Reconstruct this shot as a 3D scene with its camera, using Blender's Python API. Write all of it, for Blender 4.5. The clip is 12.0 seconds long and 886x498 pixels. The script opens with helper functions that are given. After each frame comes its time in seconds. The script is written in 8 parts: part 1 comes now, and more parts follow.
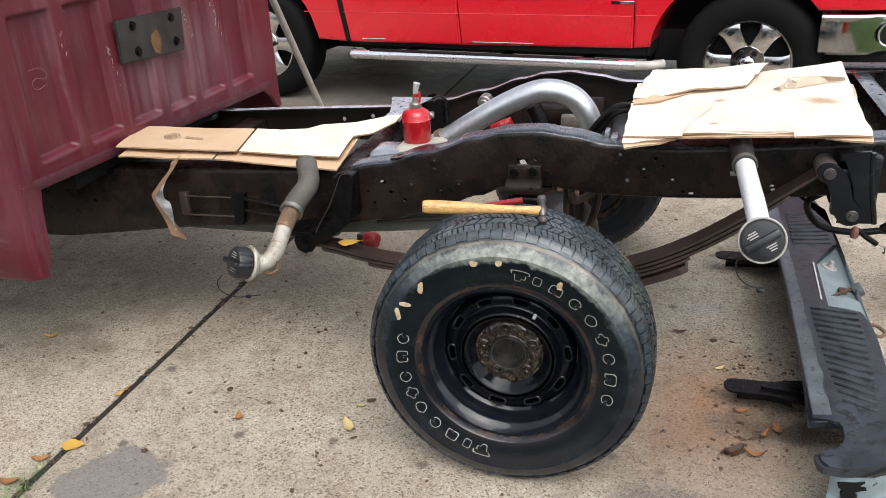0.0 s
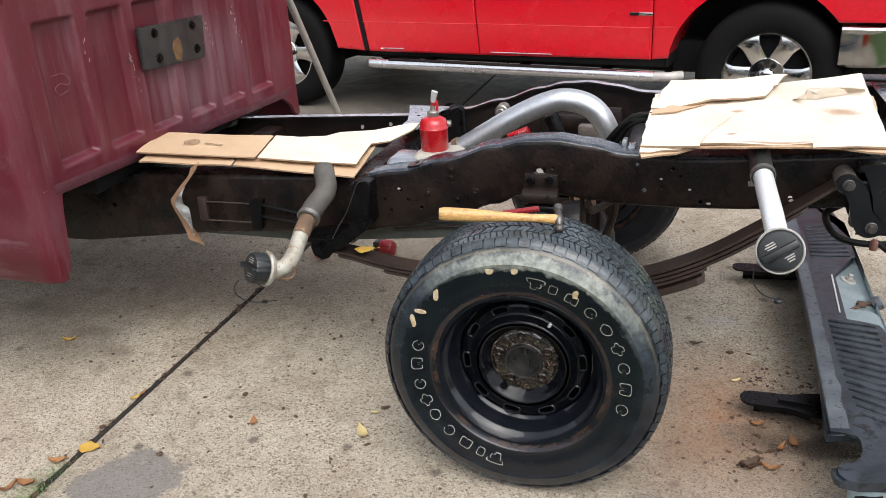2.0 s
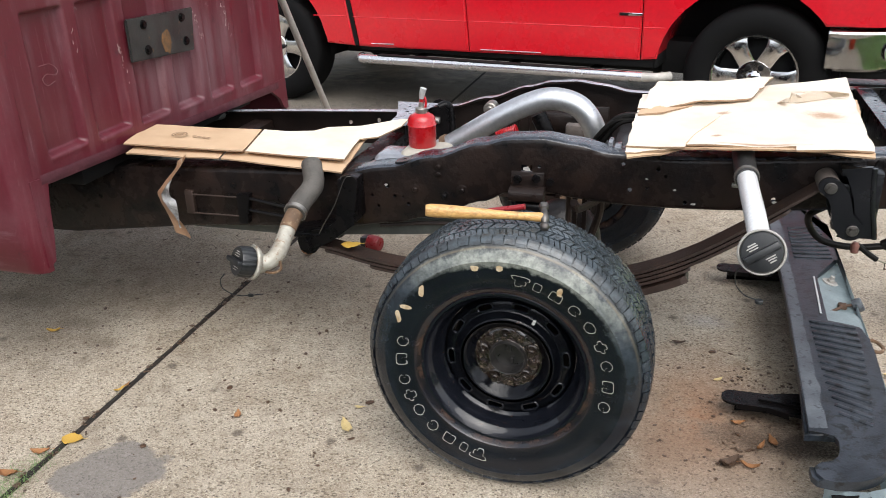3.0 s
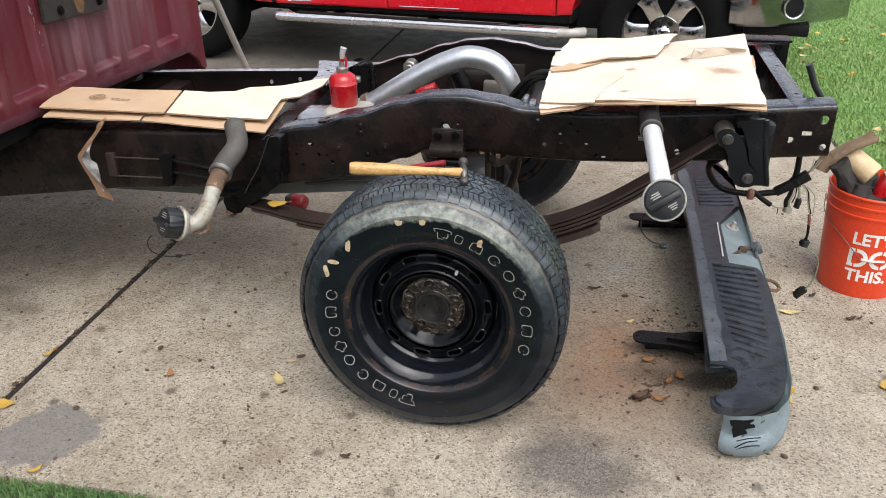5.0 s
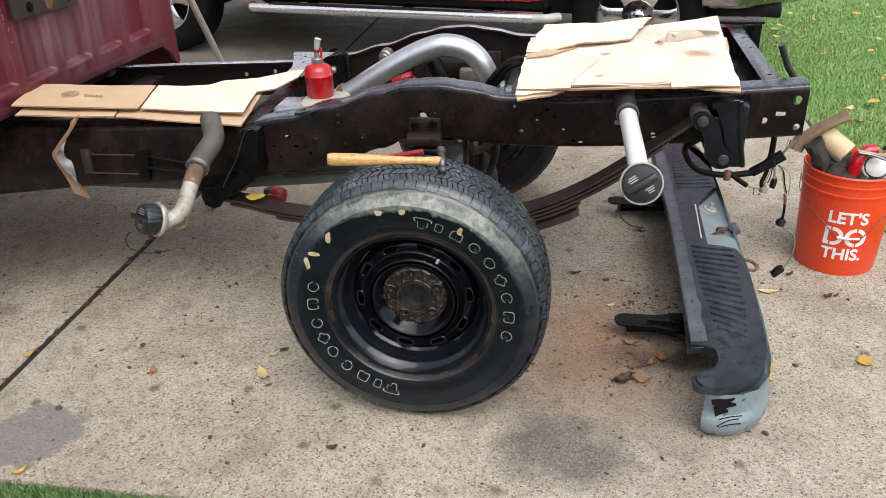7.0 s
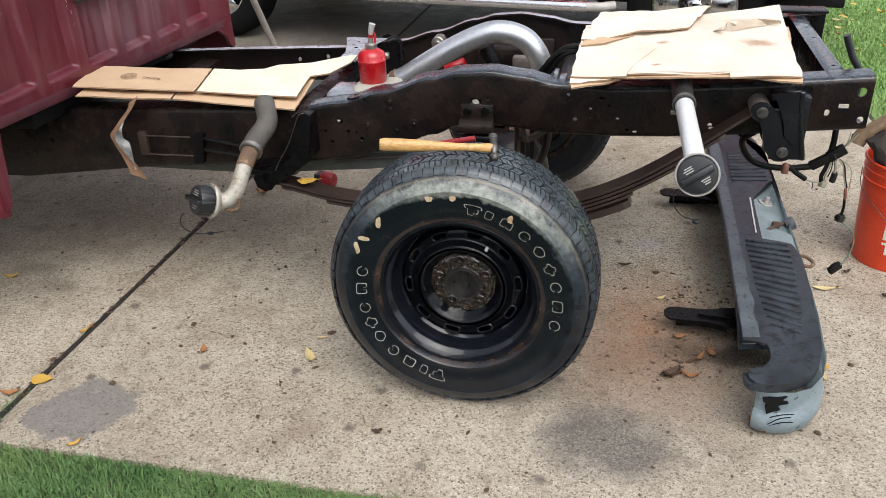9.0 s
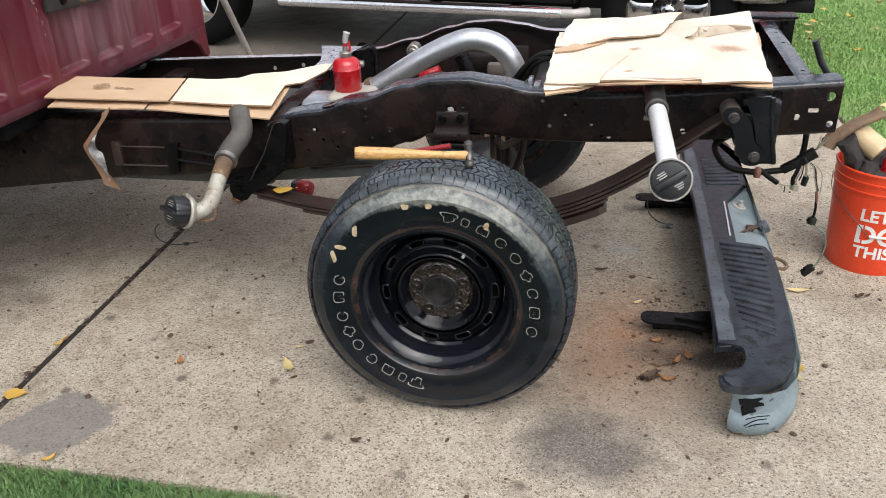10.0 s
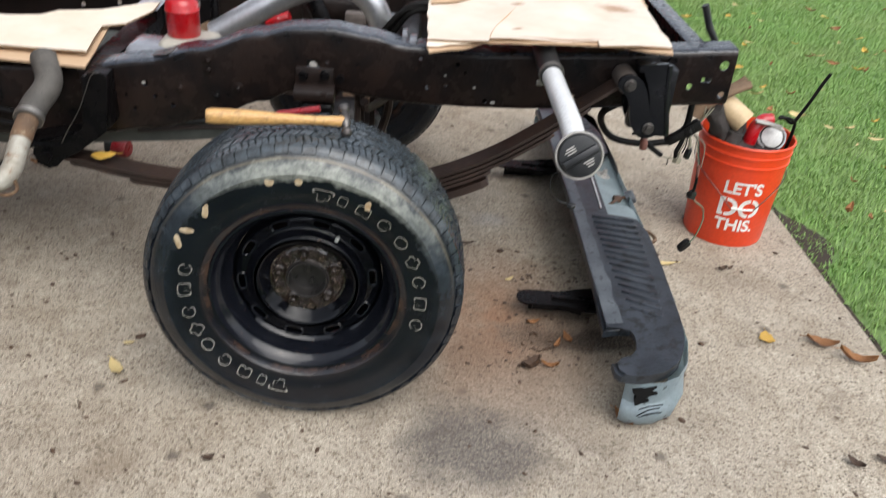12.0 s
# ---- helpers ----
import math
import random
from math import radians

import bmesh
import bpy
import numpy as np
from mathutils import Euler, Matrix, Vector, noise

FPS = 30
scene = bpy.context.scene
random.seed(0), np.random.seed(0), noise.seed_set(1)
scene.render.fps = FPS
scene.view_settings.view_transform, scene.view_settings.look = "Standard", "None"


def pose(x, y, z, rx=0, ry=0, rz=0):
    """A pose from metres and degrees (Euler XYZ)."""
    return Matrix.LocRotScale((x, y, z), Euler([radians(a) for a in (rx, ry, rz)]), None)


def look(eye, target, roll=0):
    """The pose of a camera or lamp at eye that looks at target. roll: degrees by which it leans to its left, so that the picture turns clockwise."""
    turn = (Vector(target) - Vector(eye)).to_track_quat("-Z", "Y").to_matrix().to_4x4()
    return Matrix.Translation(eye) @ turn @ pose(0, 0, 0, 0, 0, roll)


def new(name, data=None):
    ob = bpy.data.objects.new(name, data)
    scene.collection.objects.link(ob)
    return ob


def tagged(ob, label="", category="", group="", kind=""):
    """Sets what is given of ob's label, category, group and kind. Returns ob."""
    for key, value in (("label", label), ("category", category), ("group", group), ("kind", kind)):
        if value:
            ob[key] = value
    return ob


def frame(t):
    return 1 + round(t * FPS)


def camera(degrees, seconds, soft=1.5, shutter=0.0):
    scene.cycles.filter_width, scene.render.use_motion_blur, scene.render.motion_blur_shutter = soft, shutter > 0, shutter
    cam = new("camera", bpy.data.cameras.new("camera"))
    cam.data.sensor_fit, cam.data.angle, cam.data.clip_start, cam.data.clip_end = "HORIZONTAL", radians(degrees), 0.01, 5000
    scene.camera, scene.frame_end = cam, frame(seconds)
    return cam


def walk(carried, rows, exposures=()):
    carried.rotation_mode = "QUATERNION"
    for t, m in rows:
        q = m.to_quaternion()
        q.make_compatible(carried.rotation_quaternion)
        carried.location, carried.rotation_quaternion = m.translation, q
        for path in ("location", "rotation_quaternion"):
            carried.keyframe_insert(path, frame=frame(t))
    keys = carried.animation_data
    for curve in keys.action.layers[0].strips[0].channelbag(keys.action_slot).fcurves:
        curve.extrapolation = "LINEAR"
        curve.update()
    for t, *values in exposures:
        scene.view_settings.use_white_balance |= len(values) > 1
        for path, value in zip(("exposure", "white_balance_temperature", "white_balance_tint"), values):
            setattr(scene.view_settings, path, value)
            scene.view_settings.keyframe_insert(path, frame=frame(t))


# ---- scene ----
cam = camera(56.3, 12.0, soft=0.8, shutter=0.6)
PATH = [
    (0, (0.361, -1.72, 1.459), (-0.154, 0.033, 0.643), -3.0),
    (0.5, (0.362, -1.722, 1.456), (-0.16, 0.028, 0.64), -3.0),
    (1, (0.362, -1.726, 1.455), (-0.168, 0.023, 0.642), -3.0),
    (1.5, (0.366, -1.73, 1.456), (-0.179, 0.022, 0.661), -3.0),
    (2, (0.362, -1.727, 1.454), (-0.191, 0.025, 0.663), -2.8),
    (2.5, (0.359, -1.734, 1.454), (-0.182, 0.017, 0.655), -2.2),
    (3, (0.369, -1.735, 1.458), (-0.155, 0.022, 0.658), -1.6),
    (3.5, (0.386, -1.765, 1.477), (-0.085, -0.009, 0.643), -0.9),
    (5.5, (0.395, -1.816, 1.49), (0.075, -0.063, 0.58), -1.2),
    (6, (0.399, -1.817, 1.491), (0.094, -0.068, 0.57), -1.6),
    (6.5, (0.397, -1.818, 1.492), (0.108, -0.066, 0.572), -1.9),
    (8.5, (0.389, -1.816, 1.486), (0.021, -0.09, 0.544), -1.4),
    (9, (0.384, -1.818, 1.485), (-0.016, -0.1, 0.542), -2.0),
    (9.5, (0.386, -1.815, 1.485), (0.007, -0.092, 0.544), -2.2),
    (10, (0.392, -1.817, 1.489), (0.039, -0.083, 0.558), -2.0),
    (10.5, (0.401, -1.803, 1.485), (0.078, -0.066, 0.549), -2.1),
    (11, (0.376, -1.751, 1.467), (0.164, -0.006, 0.513), -1.3),
    (11.5, (0.256, -1.595, 1.435), (0.357, 0.167, 0.494), 2.9),
    (12, (0.21, -1.545, 1.406), (0.311, 0.173, 0.386), 4.9),
]
walk(cam, [(t, look(eye, target, roll)) for t, eye, target, roll in PATH], exposures=((0.0, 1.06), (3.5, 1.06), (5.5, 0.94), (11.0, 0.94), (11.5, 0.84), (12.0, 0.84)))


# ---------------------------------------------------------------- light
world = bpy.data.worlds.new("overcast_sky")
scene.world = world
world.use_nodes = True
wn, wl = world.node_tree.nodes, world.node_tree.links
sky = wn.new("ShaderNodeTexSky")
sky.sky_type = "NISHITA"
sky.sun_disc = False
sky.sun_elevation, sky.sun_rotation = radians(54), radians(149)
sky.air_density, sky.dust_density, sky.ozone_density = 1.0, 2.0, 1.0
grey = wn.new("ShaderNodeHueSaturation")
grey.inputs["Saturation"].default_value = 0.34
wl.new(sky.outputs[0], grey.inputs["Color"])
wl.new(grey.outputs[0], wn["Background"].inputs["Color"])
wn["Background"].inputs["Strength"].default_value = 0.15

sun_data = bpy.data.lights.new("sun", "SUN")
sun_data.energy, sun_data.angle, sun_data.color = 1.35, radians(60), (1.0, 0.985, 0.96)
sun = new("sun", sun_data)
sun.matrix_world = look((2.2, -3.5, 6.0), (0, 0.2, 0))


# ---------------------------------------------------------------- materials
def nodes_of(name):
    m = bpy.data.materials.new(name)
    m.use_nodes = True
    return m, m.node_tree.nodes, m.node_tree.links, m.node_tree.nodes["Principled BSDF"]


def noise_node(n, l, coord, scale, detail=6, rough=0.6):
    t = n.new("ShaderNodeTexNoise")
    t.inputs["Scale"].default_value, t.inputs["Detail"].default_value, t.inputs["Roughness"].default_value = scale, detail, rough
    l.new(coord, t.inputs["Vector"])
    return t.outputs["Fac"]


def ramp(n, l, fac, *stops):
    r = n.new("ShaderNodeValToRGB")
    while len(r.color_ramp.elements) < len(stops):
        r.color_ramp.elements.new(0.5)
    for e, (p, c) in zip(r.color_ramp.elements, stops):
        e.position, e.color = p, (*c, 1) if len(c) == 3 else c
    l.new(fac, r.inputs["Fac"])
    return r.outputs["Color"]


def mixed(n, l, fac, a, b, blend="MIX"):
    m = n.new("ShaderNodeMix")
    m.data_type, m.blend_type = "RGBA", blend
    for sock, v in ((m.inputs["Factor"], fac), (m.inputs["A"], a), (m.inputs["B"], b)):
        if hasattr(v, "is_output"):
            l.new(v, sock)
        else:
            sock.default_value = v if isinstance(v, (int, float)) else (*v, 1)
    return m.outputs["Result"]


def calc(n, l, op, a, b=0.0):
    m = n.new("ShaderNodeMath")
    m.operation = op
    for sock, v in zip(m.inputs, (a, b)):
        if hasattr(v, "is_output"):
            l.new(v, sock)
        else:
            sock.default_value = v
    return m.outputs[0]


def bumped(n, l, bsdf, height, strength, distance):
    b = n.new("ShaderNodeBump")
    b.inputs["Strength"].default_value, b.inputs["Distance"].default_value = strength, distance
    l.new(height, b.inputs["Height"])
    l.new(b.outputs[0], bsdf.inputs["Normal"])


def coords(n, which="Object"):
    return n.new("ShaderNodeTexCoord").outputs[which]


def stuff_mat(name, base, second, rough=0.5, metal=0.0, scale=14.0, wear=None, wear_at=0.62, fine=180.0, bump=0.15, depth=0.002, coat=0.0, vary=0.0, spec=0.5):
    """Two tones in large soft patches, fine grain, and spots of a third tone where it is worn."""
    m, n, l, b = nodes_of(name)
    c = coords(n)
    big, small = noise_node(n, l, c, scale), noise_node(n, l, c, fine, 3)
    col = mixed(n, l, ramp(n, l, big, (0.35, (0, 0, 0)), (0.68, (1, 1, 1))), base, second)
    if wear:
        spots = noise_node(n, l, c, scale * 3.1, 8, 0.72)
        col = mixed(n, l, ramp(n, l, spots, (wear_at, (0, 0, 0)), (wear_at + 0.07, (1, 1, 1))), col, wear)
    col = mixed(n, l, 0.35, col, ramp(n, l, small, (0.3, (0.55, 0.55, 0.55)), (0.7, (1, 1, 1))), "MULTIPLY")
    if vary:
        rnd = n.new("ShaderNodeObjectInfo").outputs["Random"]
        col = mixed(n, l, vary, col, ramp(n, l, rnd, (0.0, (0.35, 0.3, 0.25)), (1.0, (1, 1, 1))), "MULTIPLY")
    l.new(col, b.inputs["Base Color"])
    b.inputs["Metallic"].default_value = metal
    b.inputs["Specular IOR Level"].default_value = spec
    l.new(ramp(n, l, big, (0.3, (max(rough - 0.1, 0.03),) * 3), (0.75, (min(rough + 0.12, 1),) * 3)), b.inputs["Roughness"])
    if coat:
        b.inputs["Coat Weight"].default_value, b.inputs["Coat Roughness"].default_value = coat, 0.08
    if bump:
        bumped(n, l, b, calc(n, l, "ADD", small, calc(n, l, "MULTIPLY", big, 2.0)), bump, depth)
    return m


M = {}
M["black_paint"] = stuff_mat("black_frame_paint", (0.0050, 0.0047, 0.0050), (0.023, 0.014, 0.011), 0.27, 0.0, 9, (0.040, 0.021, 0.014), 0.65, 90, 0.5, 0.004, coat=0.08, spec=0.15)
M["black_part"] = stuff_mat("black_bracket_paint", (0.003, 0.003, 0.0035), (0.006, 0.005, 0.005), 0.30, 0, 20, (0.04, 0.025, 0.018), 0.66, 160, 0.4, 0.002, spec=0.14)
M["inner_rust"] = stuff_mat("brown_rusty_frame", (0.006, 0.004, 0.0035), (0.015, 0.008, 0.006), 0.42, 0, 9, (0.060, 0.028, 0.016), 0.63, 140, 0.5, 0.003, coat=0.15, spec=0.3)
M["gloss_black"] = stuff_mat("glossy_black_bracket_paint", (0.005, 0.0055, 0.007), (0.010, 0.010, 0.012), 0.20, 0, 14, (0.03, 0.022, 0.018), 0.68, 120, 0.45, 0.003, coat=0.3, spec=0.4)
# blue-grey and pale tones put the sky's sheen on upward faces into colour
M["flange_wet_sheen"] = stuff_mat("wet_blue_black_flange", (0.012, 0.015, 0.021), (0.045, 0.053, 0.068), 0.26, 0.0, 16, (0.008, 0.007, 0.007), 0.56, 70, 0.7, 0.004, coat=0.4)
M["flange_sky_sheen"] = stuff_mat("rubbed_bare_flange", (0.40, 0.43, 0.48), (0.22, 0.24, 0.27), 0.3, 0.1, 12, (0.05, 0.045, 0.04), 0.56, 90, 0.3, 0.002)
M["hose_dusty"] = stuff_mat("dusty_brown_grey_hose", (0.060, 0.054, 0.047), (0.105, 0.095, 0.083), 0.7, 0, 30, (0.05, 0.045, 0.04), 0.58, 150, 0.5, 0.002)
M["hose_black"] = stuff_mat("black_wet_hose", (0.016, 0.016, 0.017), (0.035, 0.034, 0.034), 0.45, 0, 20, (0.07, 0.065, 0.06), 0.64, 150, 0.3, 0.002)
M["dusty_bush"] = stuff_mat("dusty_grey_rubber_bush", (0.10, 0.082, 0.072), (0.15, 0.125, 0.11), 0.6, 0, 26, (0.05, 0.04, 0.035), 0.62, 140, 0.4, 0.002)
M["nut_rust"] = stuff_mat("greasy_rusty_nut", (0.012, 0.009, 0.008), (0.05, 0.034, 0.024), 0.22, 0.4, 60, (0.55, 0.46, 0.36), 0.60, 150, 0.5, 0.002, coat=0.6)
M["spring_steel"] = stuff_mat("rusty_spring_steel", (0.028, 0.019, 0.016), (0.05, 0.03, 0.023), 0.5, 0.2, 12, (0.10, 0.052, 0.03), 0.6, 150, 0.4, 0.002)
M["rust"] = stuff_mat("flaking_rust", (0.10, 0.06, 0.035), (0.19, 0.11, 0.06), 0.8, 0, 22, (0.26, 0.19, 0.12), 0.58, 120, 0.7, 0.004)
M["dark_rust"] = stuff_mat("dark_rust", (0.05, 0.028, 0.018), (0.11, 0.06, 0.035), 0.8, 0, 40, (0.16, 0.10, 0.06), 0.6, 120, 0.6, 0.003)
M["rim_black"] = stuff_mat("glossy_black_wheel_paint", (0.005, 0.006, 0.009), (0.009, 0.010, 0.014), 0.10, 0.0, 18, (0.05, 0.022, 0.012), 0.63, 60, 0.12, 0.002, coat=0.2, spec=0.3)
M["slot_edge"] = stuff_mat("worn_slot_edge", (0.007, 0.007, 0.008), (0.018, 0.017, 0.017), 0.25, 0.2, 30, (0.06, 0.03, 0.02), 0.6, 140, 0.2, 0.001)
M["bore_grey"] = stuff_mat("greasy_grey_bore", (0.016, 0.015, 0.015), (0.035, 0.032, 0.030), 0.35, 0.1, 40, (0.07, 0.05, 0.035), 0.62, 140, 0.3, 0.001)
M["hub_rust"] = stuff_mat("oily_rusty_hub", (0.006, 0.0045, 0.004), (0.040, 0.019, 0.011), 0.13, 0.2, 30, (0.42, 0.34, 0.26), 0.60, 60, 1.0, 0.010, coat=1.0)
M["steel"] = stuff_mat("worn_bare_steel", (0.42, 0.40, 0.37), (0.28, 0.26, 0.23), 0.42, 0.9, 30, (0.16, 0.11, 0.08), 0.64, 200, 0.2, 0.001)
M["dark_steel"] = stuff_mat("dark_tool_steel", (0.16, 0.15, 0.14), (0.09, 0.08, 0.075), 0.4, 0.8, 40, (0.22, 0.15, 0.1), 0.64, 200, 0.2, 0.001)
M["pipe"] = stuff_mat("aluminised_exhaust_steel", (0.66, 0.67, 0.69), (0.52, 0.53, 0.55), 0.40, 0.9, 10, (0.40, 0.40, 0.40), 0.62, 90, 0.15, 0.001)
M["neck_white"] = stuff_mat("bright_zinc_tube", (0.86, 0.86, 0.85), (0.78, 0.78, 0.77), 0.34, 0.35, 16, (0.5, 0.48, 0.43), 0.68, 140, 0.12, 0.001)
M["neck_rust"] = stuff_mat("grey_corroded_tube", (0.45, 0.43, 0.37), (0.28, 0.25, 0.20), 0.55, 0.2, 24, (0.20, 0.11, 0.06), 0.56, 120, 0.4, 0.002)
M["rubber"] = stuff_mat("grey_rubber_hose", (0.035, 0.034, 0.032), (0.062, 0.06, 0.056), 0.6, 0, 16, (0.12, 0.115, 0.105), 0.64, 150, 0.3, 0.002)
M["black_plastic"] = stuff_mat("black_moulded_plastic", (0.009, 0.010, 0.011), (0.018, 0.019, 0.020), 0.42, 0, 30, (0.06, 0.06, 0.06), 0.68, 160, 0.2, 0.001)
M["cap_ring"] = stuff_mat("pale_filler_ring", (0.62, 0.63, 0.62), (0.5, 0.51, 0.5), 0.4, 0.3, 30, (0.36, 0.35, 0.32), 0.66, 150, 0.15, 0.001)
M["beige_plastic"] = stuff_mat("beige_dusty_plastic", (0.40, 0.37, 0.31), (0.31, 0.29, 0.25), 0.55, 0, 14, (0.3, 0.27, 0.22), 0.66, 120, 0.2, 0.002)
M["grey_member"] = stuff_mat("wet_grey_painted_steel", (0.36, 0.37, 0.40), (0.22, 0.23, 0.25), 0.24, 0.5, 10, (0.05, 0.045, 0.04), 0.6, 120, 0.35, 0.002)


FADE = (-1.345, 0.888, 0.909)


def cab_paint():
    """Faded paint with chalky runs that follow the panel downwards, scratches and grime."""
    m, n, l, b = nodes_of("faded_burgundy_paint")
    c = coords(n)
    mp = n.new("ShaderNodeMapping")
    mp.inputs["Scale"].default_value = (1, 16, 1.4)
    l.new(c, mp.inputs["Vector"])
    streak, big, fine = noise_node(n, l, mp.outputs[0], 1.6, 6, 0.65), noise_node(n, l, c, 2.4, 6), noise_node(n, l, c, 130, 3)
    mid = noise_node(n, l, c, 14, 8, 0.75)
    col = mixed(n, l, ramp(n, l, big, (0.35, (0, 0, 0)), (0.68, (1, 1, 1))), (0.084, 0.006, 0.013), (0.112, 0.011, 0.021))
    col = mixed(n, l, mixed(n, l, 1.0, ramp(n, l, streak, (0.48, (0, 0, 0)), (0.72, (0.75, 0.75, 0.75))), ramp(n, l, big, (0.4, (0.1, 0.1, 0.1)), (0.62, (1, 1, 1))), "MULTIPLY"), col, (0.17, 0.075, 0.085))
    spot = n.new("ShaderNodeMapping")
    spot.vector_type = "TEXTURE"
    spot.inputs["Location"].default_value = (0, FADE[1] - 0.80, FADE[2] - 0.48)
    spot.inputs["Scale"].default_value = (1000, 0.42, 0.24)
    l.new(c, spot.inputs["Vector"])
    far = n.new("ShaderNodeVectorMath")
    far.operation = "LENGTH"
    l.new(spot.outputs[0], far.inputs[0])
    faded = mixed(n, l, 1.0, ramp(n, l, far.outputs["Value"], (0.45, (0.9, 0.9, 0.9)), (1.0, (0, 0, 0))), ramp(n, l, streak, (0.34, (0.25, 0.25, 0.25)), (0.60, (1, 1, 1))), "MULTIPLY")
    col = mixed(n, l, faded, col, (0.165, 0.082, 0.093))
    thin = n.new("ShaderNodeMapping")
    thin.inputs["Scale"].default_value = (1, 70, 3.0)
    l.new(c, thin.inputs["Vector"])
    lines = noise_node(n, l, thin.outputs[0], 1.5, 7, 0.75)
    col = mixed(n, l, ramp(n, l, lines, (0.58, (0, 0, 0)), (0.70, (0.5, 0.5, 0.5))), col, (0.22, 0.135, 0.145))
    col = mixed(n, l, ramp(n, l, lines, (0.28, (0.6, 0.6, 0.6)), (0.40, (0, 0, 0))), col, (0.05, 0.008, 0.014))
    col = mixed(n, l, ramp(n, l, mid, (0.66, (0, 0, 0)), (0.69, (0.55, 0.55, 0.55))), col, (0.27, 0.17, 0.175))
    col = mixed(n, l, ramp(n, l, mid, (0.28, (0.8, 0.8, 0.8)), (0.40, (0, 0, 0))), col, (0.045, 0.010, 0.014))
    col = mixed(n, l, 0.3, col, ramp(n, l, fine, (0.3, (0.6, 0.6, 0.6)), (0.7, (1, 1, 1))), "MULTIPLY")
    l.new(col, b.inputs["Base Color"])
    l.new(ramp(n, l, streak, (0.3, (0.33, 0.33, 0.33)), (0.7, (0.55, 0.55, 0.55))), b.inputs["Roughness"])
    bumped(n, l, b, calc(n, l, "ADD", fine, big), 0.1, 0.002)
    return m


M["cab_paint"] = cab_paint()
M["cab_edge"] = stuff_mat("dull_primer_burgundy", (0.11, 0.030, 0.040), (0.075, 0.018, 0.026), 0.55, 0, 14, (0.20, 0.13, 0.13), 0.64, 90, 0.3, 0.002)
M["rust_orange"] = stuff_mat("orange_brown_rust_mark", (0.16, 0.075, 0.022), (0.10, 0.055, 0.025), 0.8, 0, 40, (0.06, 0.05, 0.04), 0.56, 140, 0.4, 0.002)
M["cab_scuff"] = stuff_mat("pale_scuffed_primer", (0.36, 0.26, 0.25), (0.26, 0.15, 0.15), 0.6, 0, 60, None, 0.6, 140, 0.2)
M["cab_chalk"] = stuff_mat("faint_chalk", (0.24, 0.12, 0.13), (0.15, 0.05, 0.06), 0.8, 0, 60, None, 0.6, 140, 0.2)
M["plate_grey"] = stuff_mat("grey_weathered_plate", (0.024, 0.025, 0.025), (0.050, 0.050, 0.046), 0.45, 0.3, 12, (0.18, 0.09, 0.03), 0.63, 120, 0.3, 0.002)
M["red_paint"] = stuff_mat("bright_red_car_paint", (0.58, 0.003, 0.014), (0.55, 0.003, 0.014), 0.30, 0, 3, None, 0.6, 40, 0.0, coat=0.9)
M["can_red"] = stuff_mat("red_enamelled_tin", (0.46, 0.005, 0.010), (0.38, 0.005, 0.009), 0.30, 0, 20, (0.22, 0.02, 0.02), 0.7, 130, 0.15, 0.001, coat=0.4)
M["dark_trim"] = stuff_mat("dark_underbody", (0.005, 0.005, 0.0055), (0.010, 0.010, 0.010), 0.7, 0, 8, None, 0.6, 90, 0.2, spec=0.15)
M["tank_grey"] = stuff_mat("dusty_grey_green_tank", (0.085, 0.092, 0.080), (0.055, 0.058, 0.052), 0.7, 0, 9, (0.12, 0.11, 0.09), 0.62, 120, 0.3, 0.002)
M["bumper_grey"] = stuff_mat("dull_blue_grey_steel", (0.17, 0.215, 0.225), (0.27, 0.325, 0.335), 0.4, 0.2, 11, (0.09, 0.085, 0.07), 0.62, 120, 0.3, 0.002)
M["chrome"] = stuff_mat("polished_chrome", (0.72, 0.72, 0.73), (0.66, 0.66, 0.67), 0.10, 1.0, 5, None, 0.6, 40, 0.0)
M["brushed"] = stuff_mat("brushed_bright_steel", (0.86, 0.86, 0.87), (0.78, 0.78, 0.80), 0.22, 0.9, 6, None, 0.6, 60, 0.05)
M["alloy"] = stuff_mat("machined_alloy", (0.70, 0.70, 0.70), (0.60, 0.60, 0.60), 0.16, 1.0, 14, None, 0.6, 70, 0.05)
M["car_tyre"] = stuff_mat("car_tyre_rubber", (0.0035, 0.0035, 0.004), (0.006, 0.006, 0.006), 0.75, 0, 12, None, 0.6, 120, 0.2, spec=0.12)
M["orange"] = stuff_mat("orange_bucket_plastic", (0.78, 0.062, 0.014), (0.72, 0.055, 0.013), 0.36, 0, 8, (0.58, 0.05, 0.02), 0.70, 90, 0.08, 0.001)
M["white_print"] = stuff_mat("white_print", (0.8, 0.79, 0.76), (0.74, 0.73, 0.7), 0.55, 0, 30, (0.75, 0.35, 0.25), 0.70, 130, 0.0)
M["letter_cream"] = stuff_mat("cream_raised_rubber", (0.70, 0.67, 0.58), (0.55, 0.52, 0.43), 0.7, 0, 40, (0.25, 0.23, 0.18), 0.64, 120, 0.2)
M["flake_tan"] = stuff_mat("peeling_tan_film", (0.34, 0.22, 0.10), (0.62, 0.52, 0.36), 0.6, 0, 50, (0.2, 0.13, 0.07), 0.6, 140, 0.3)


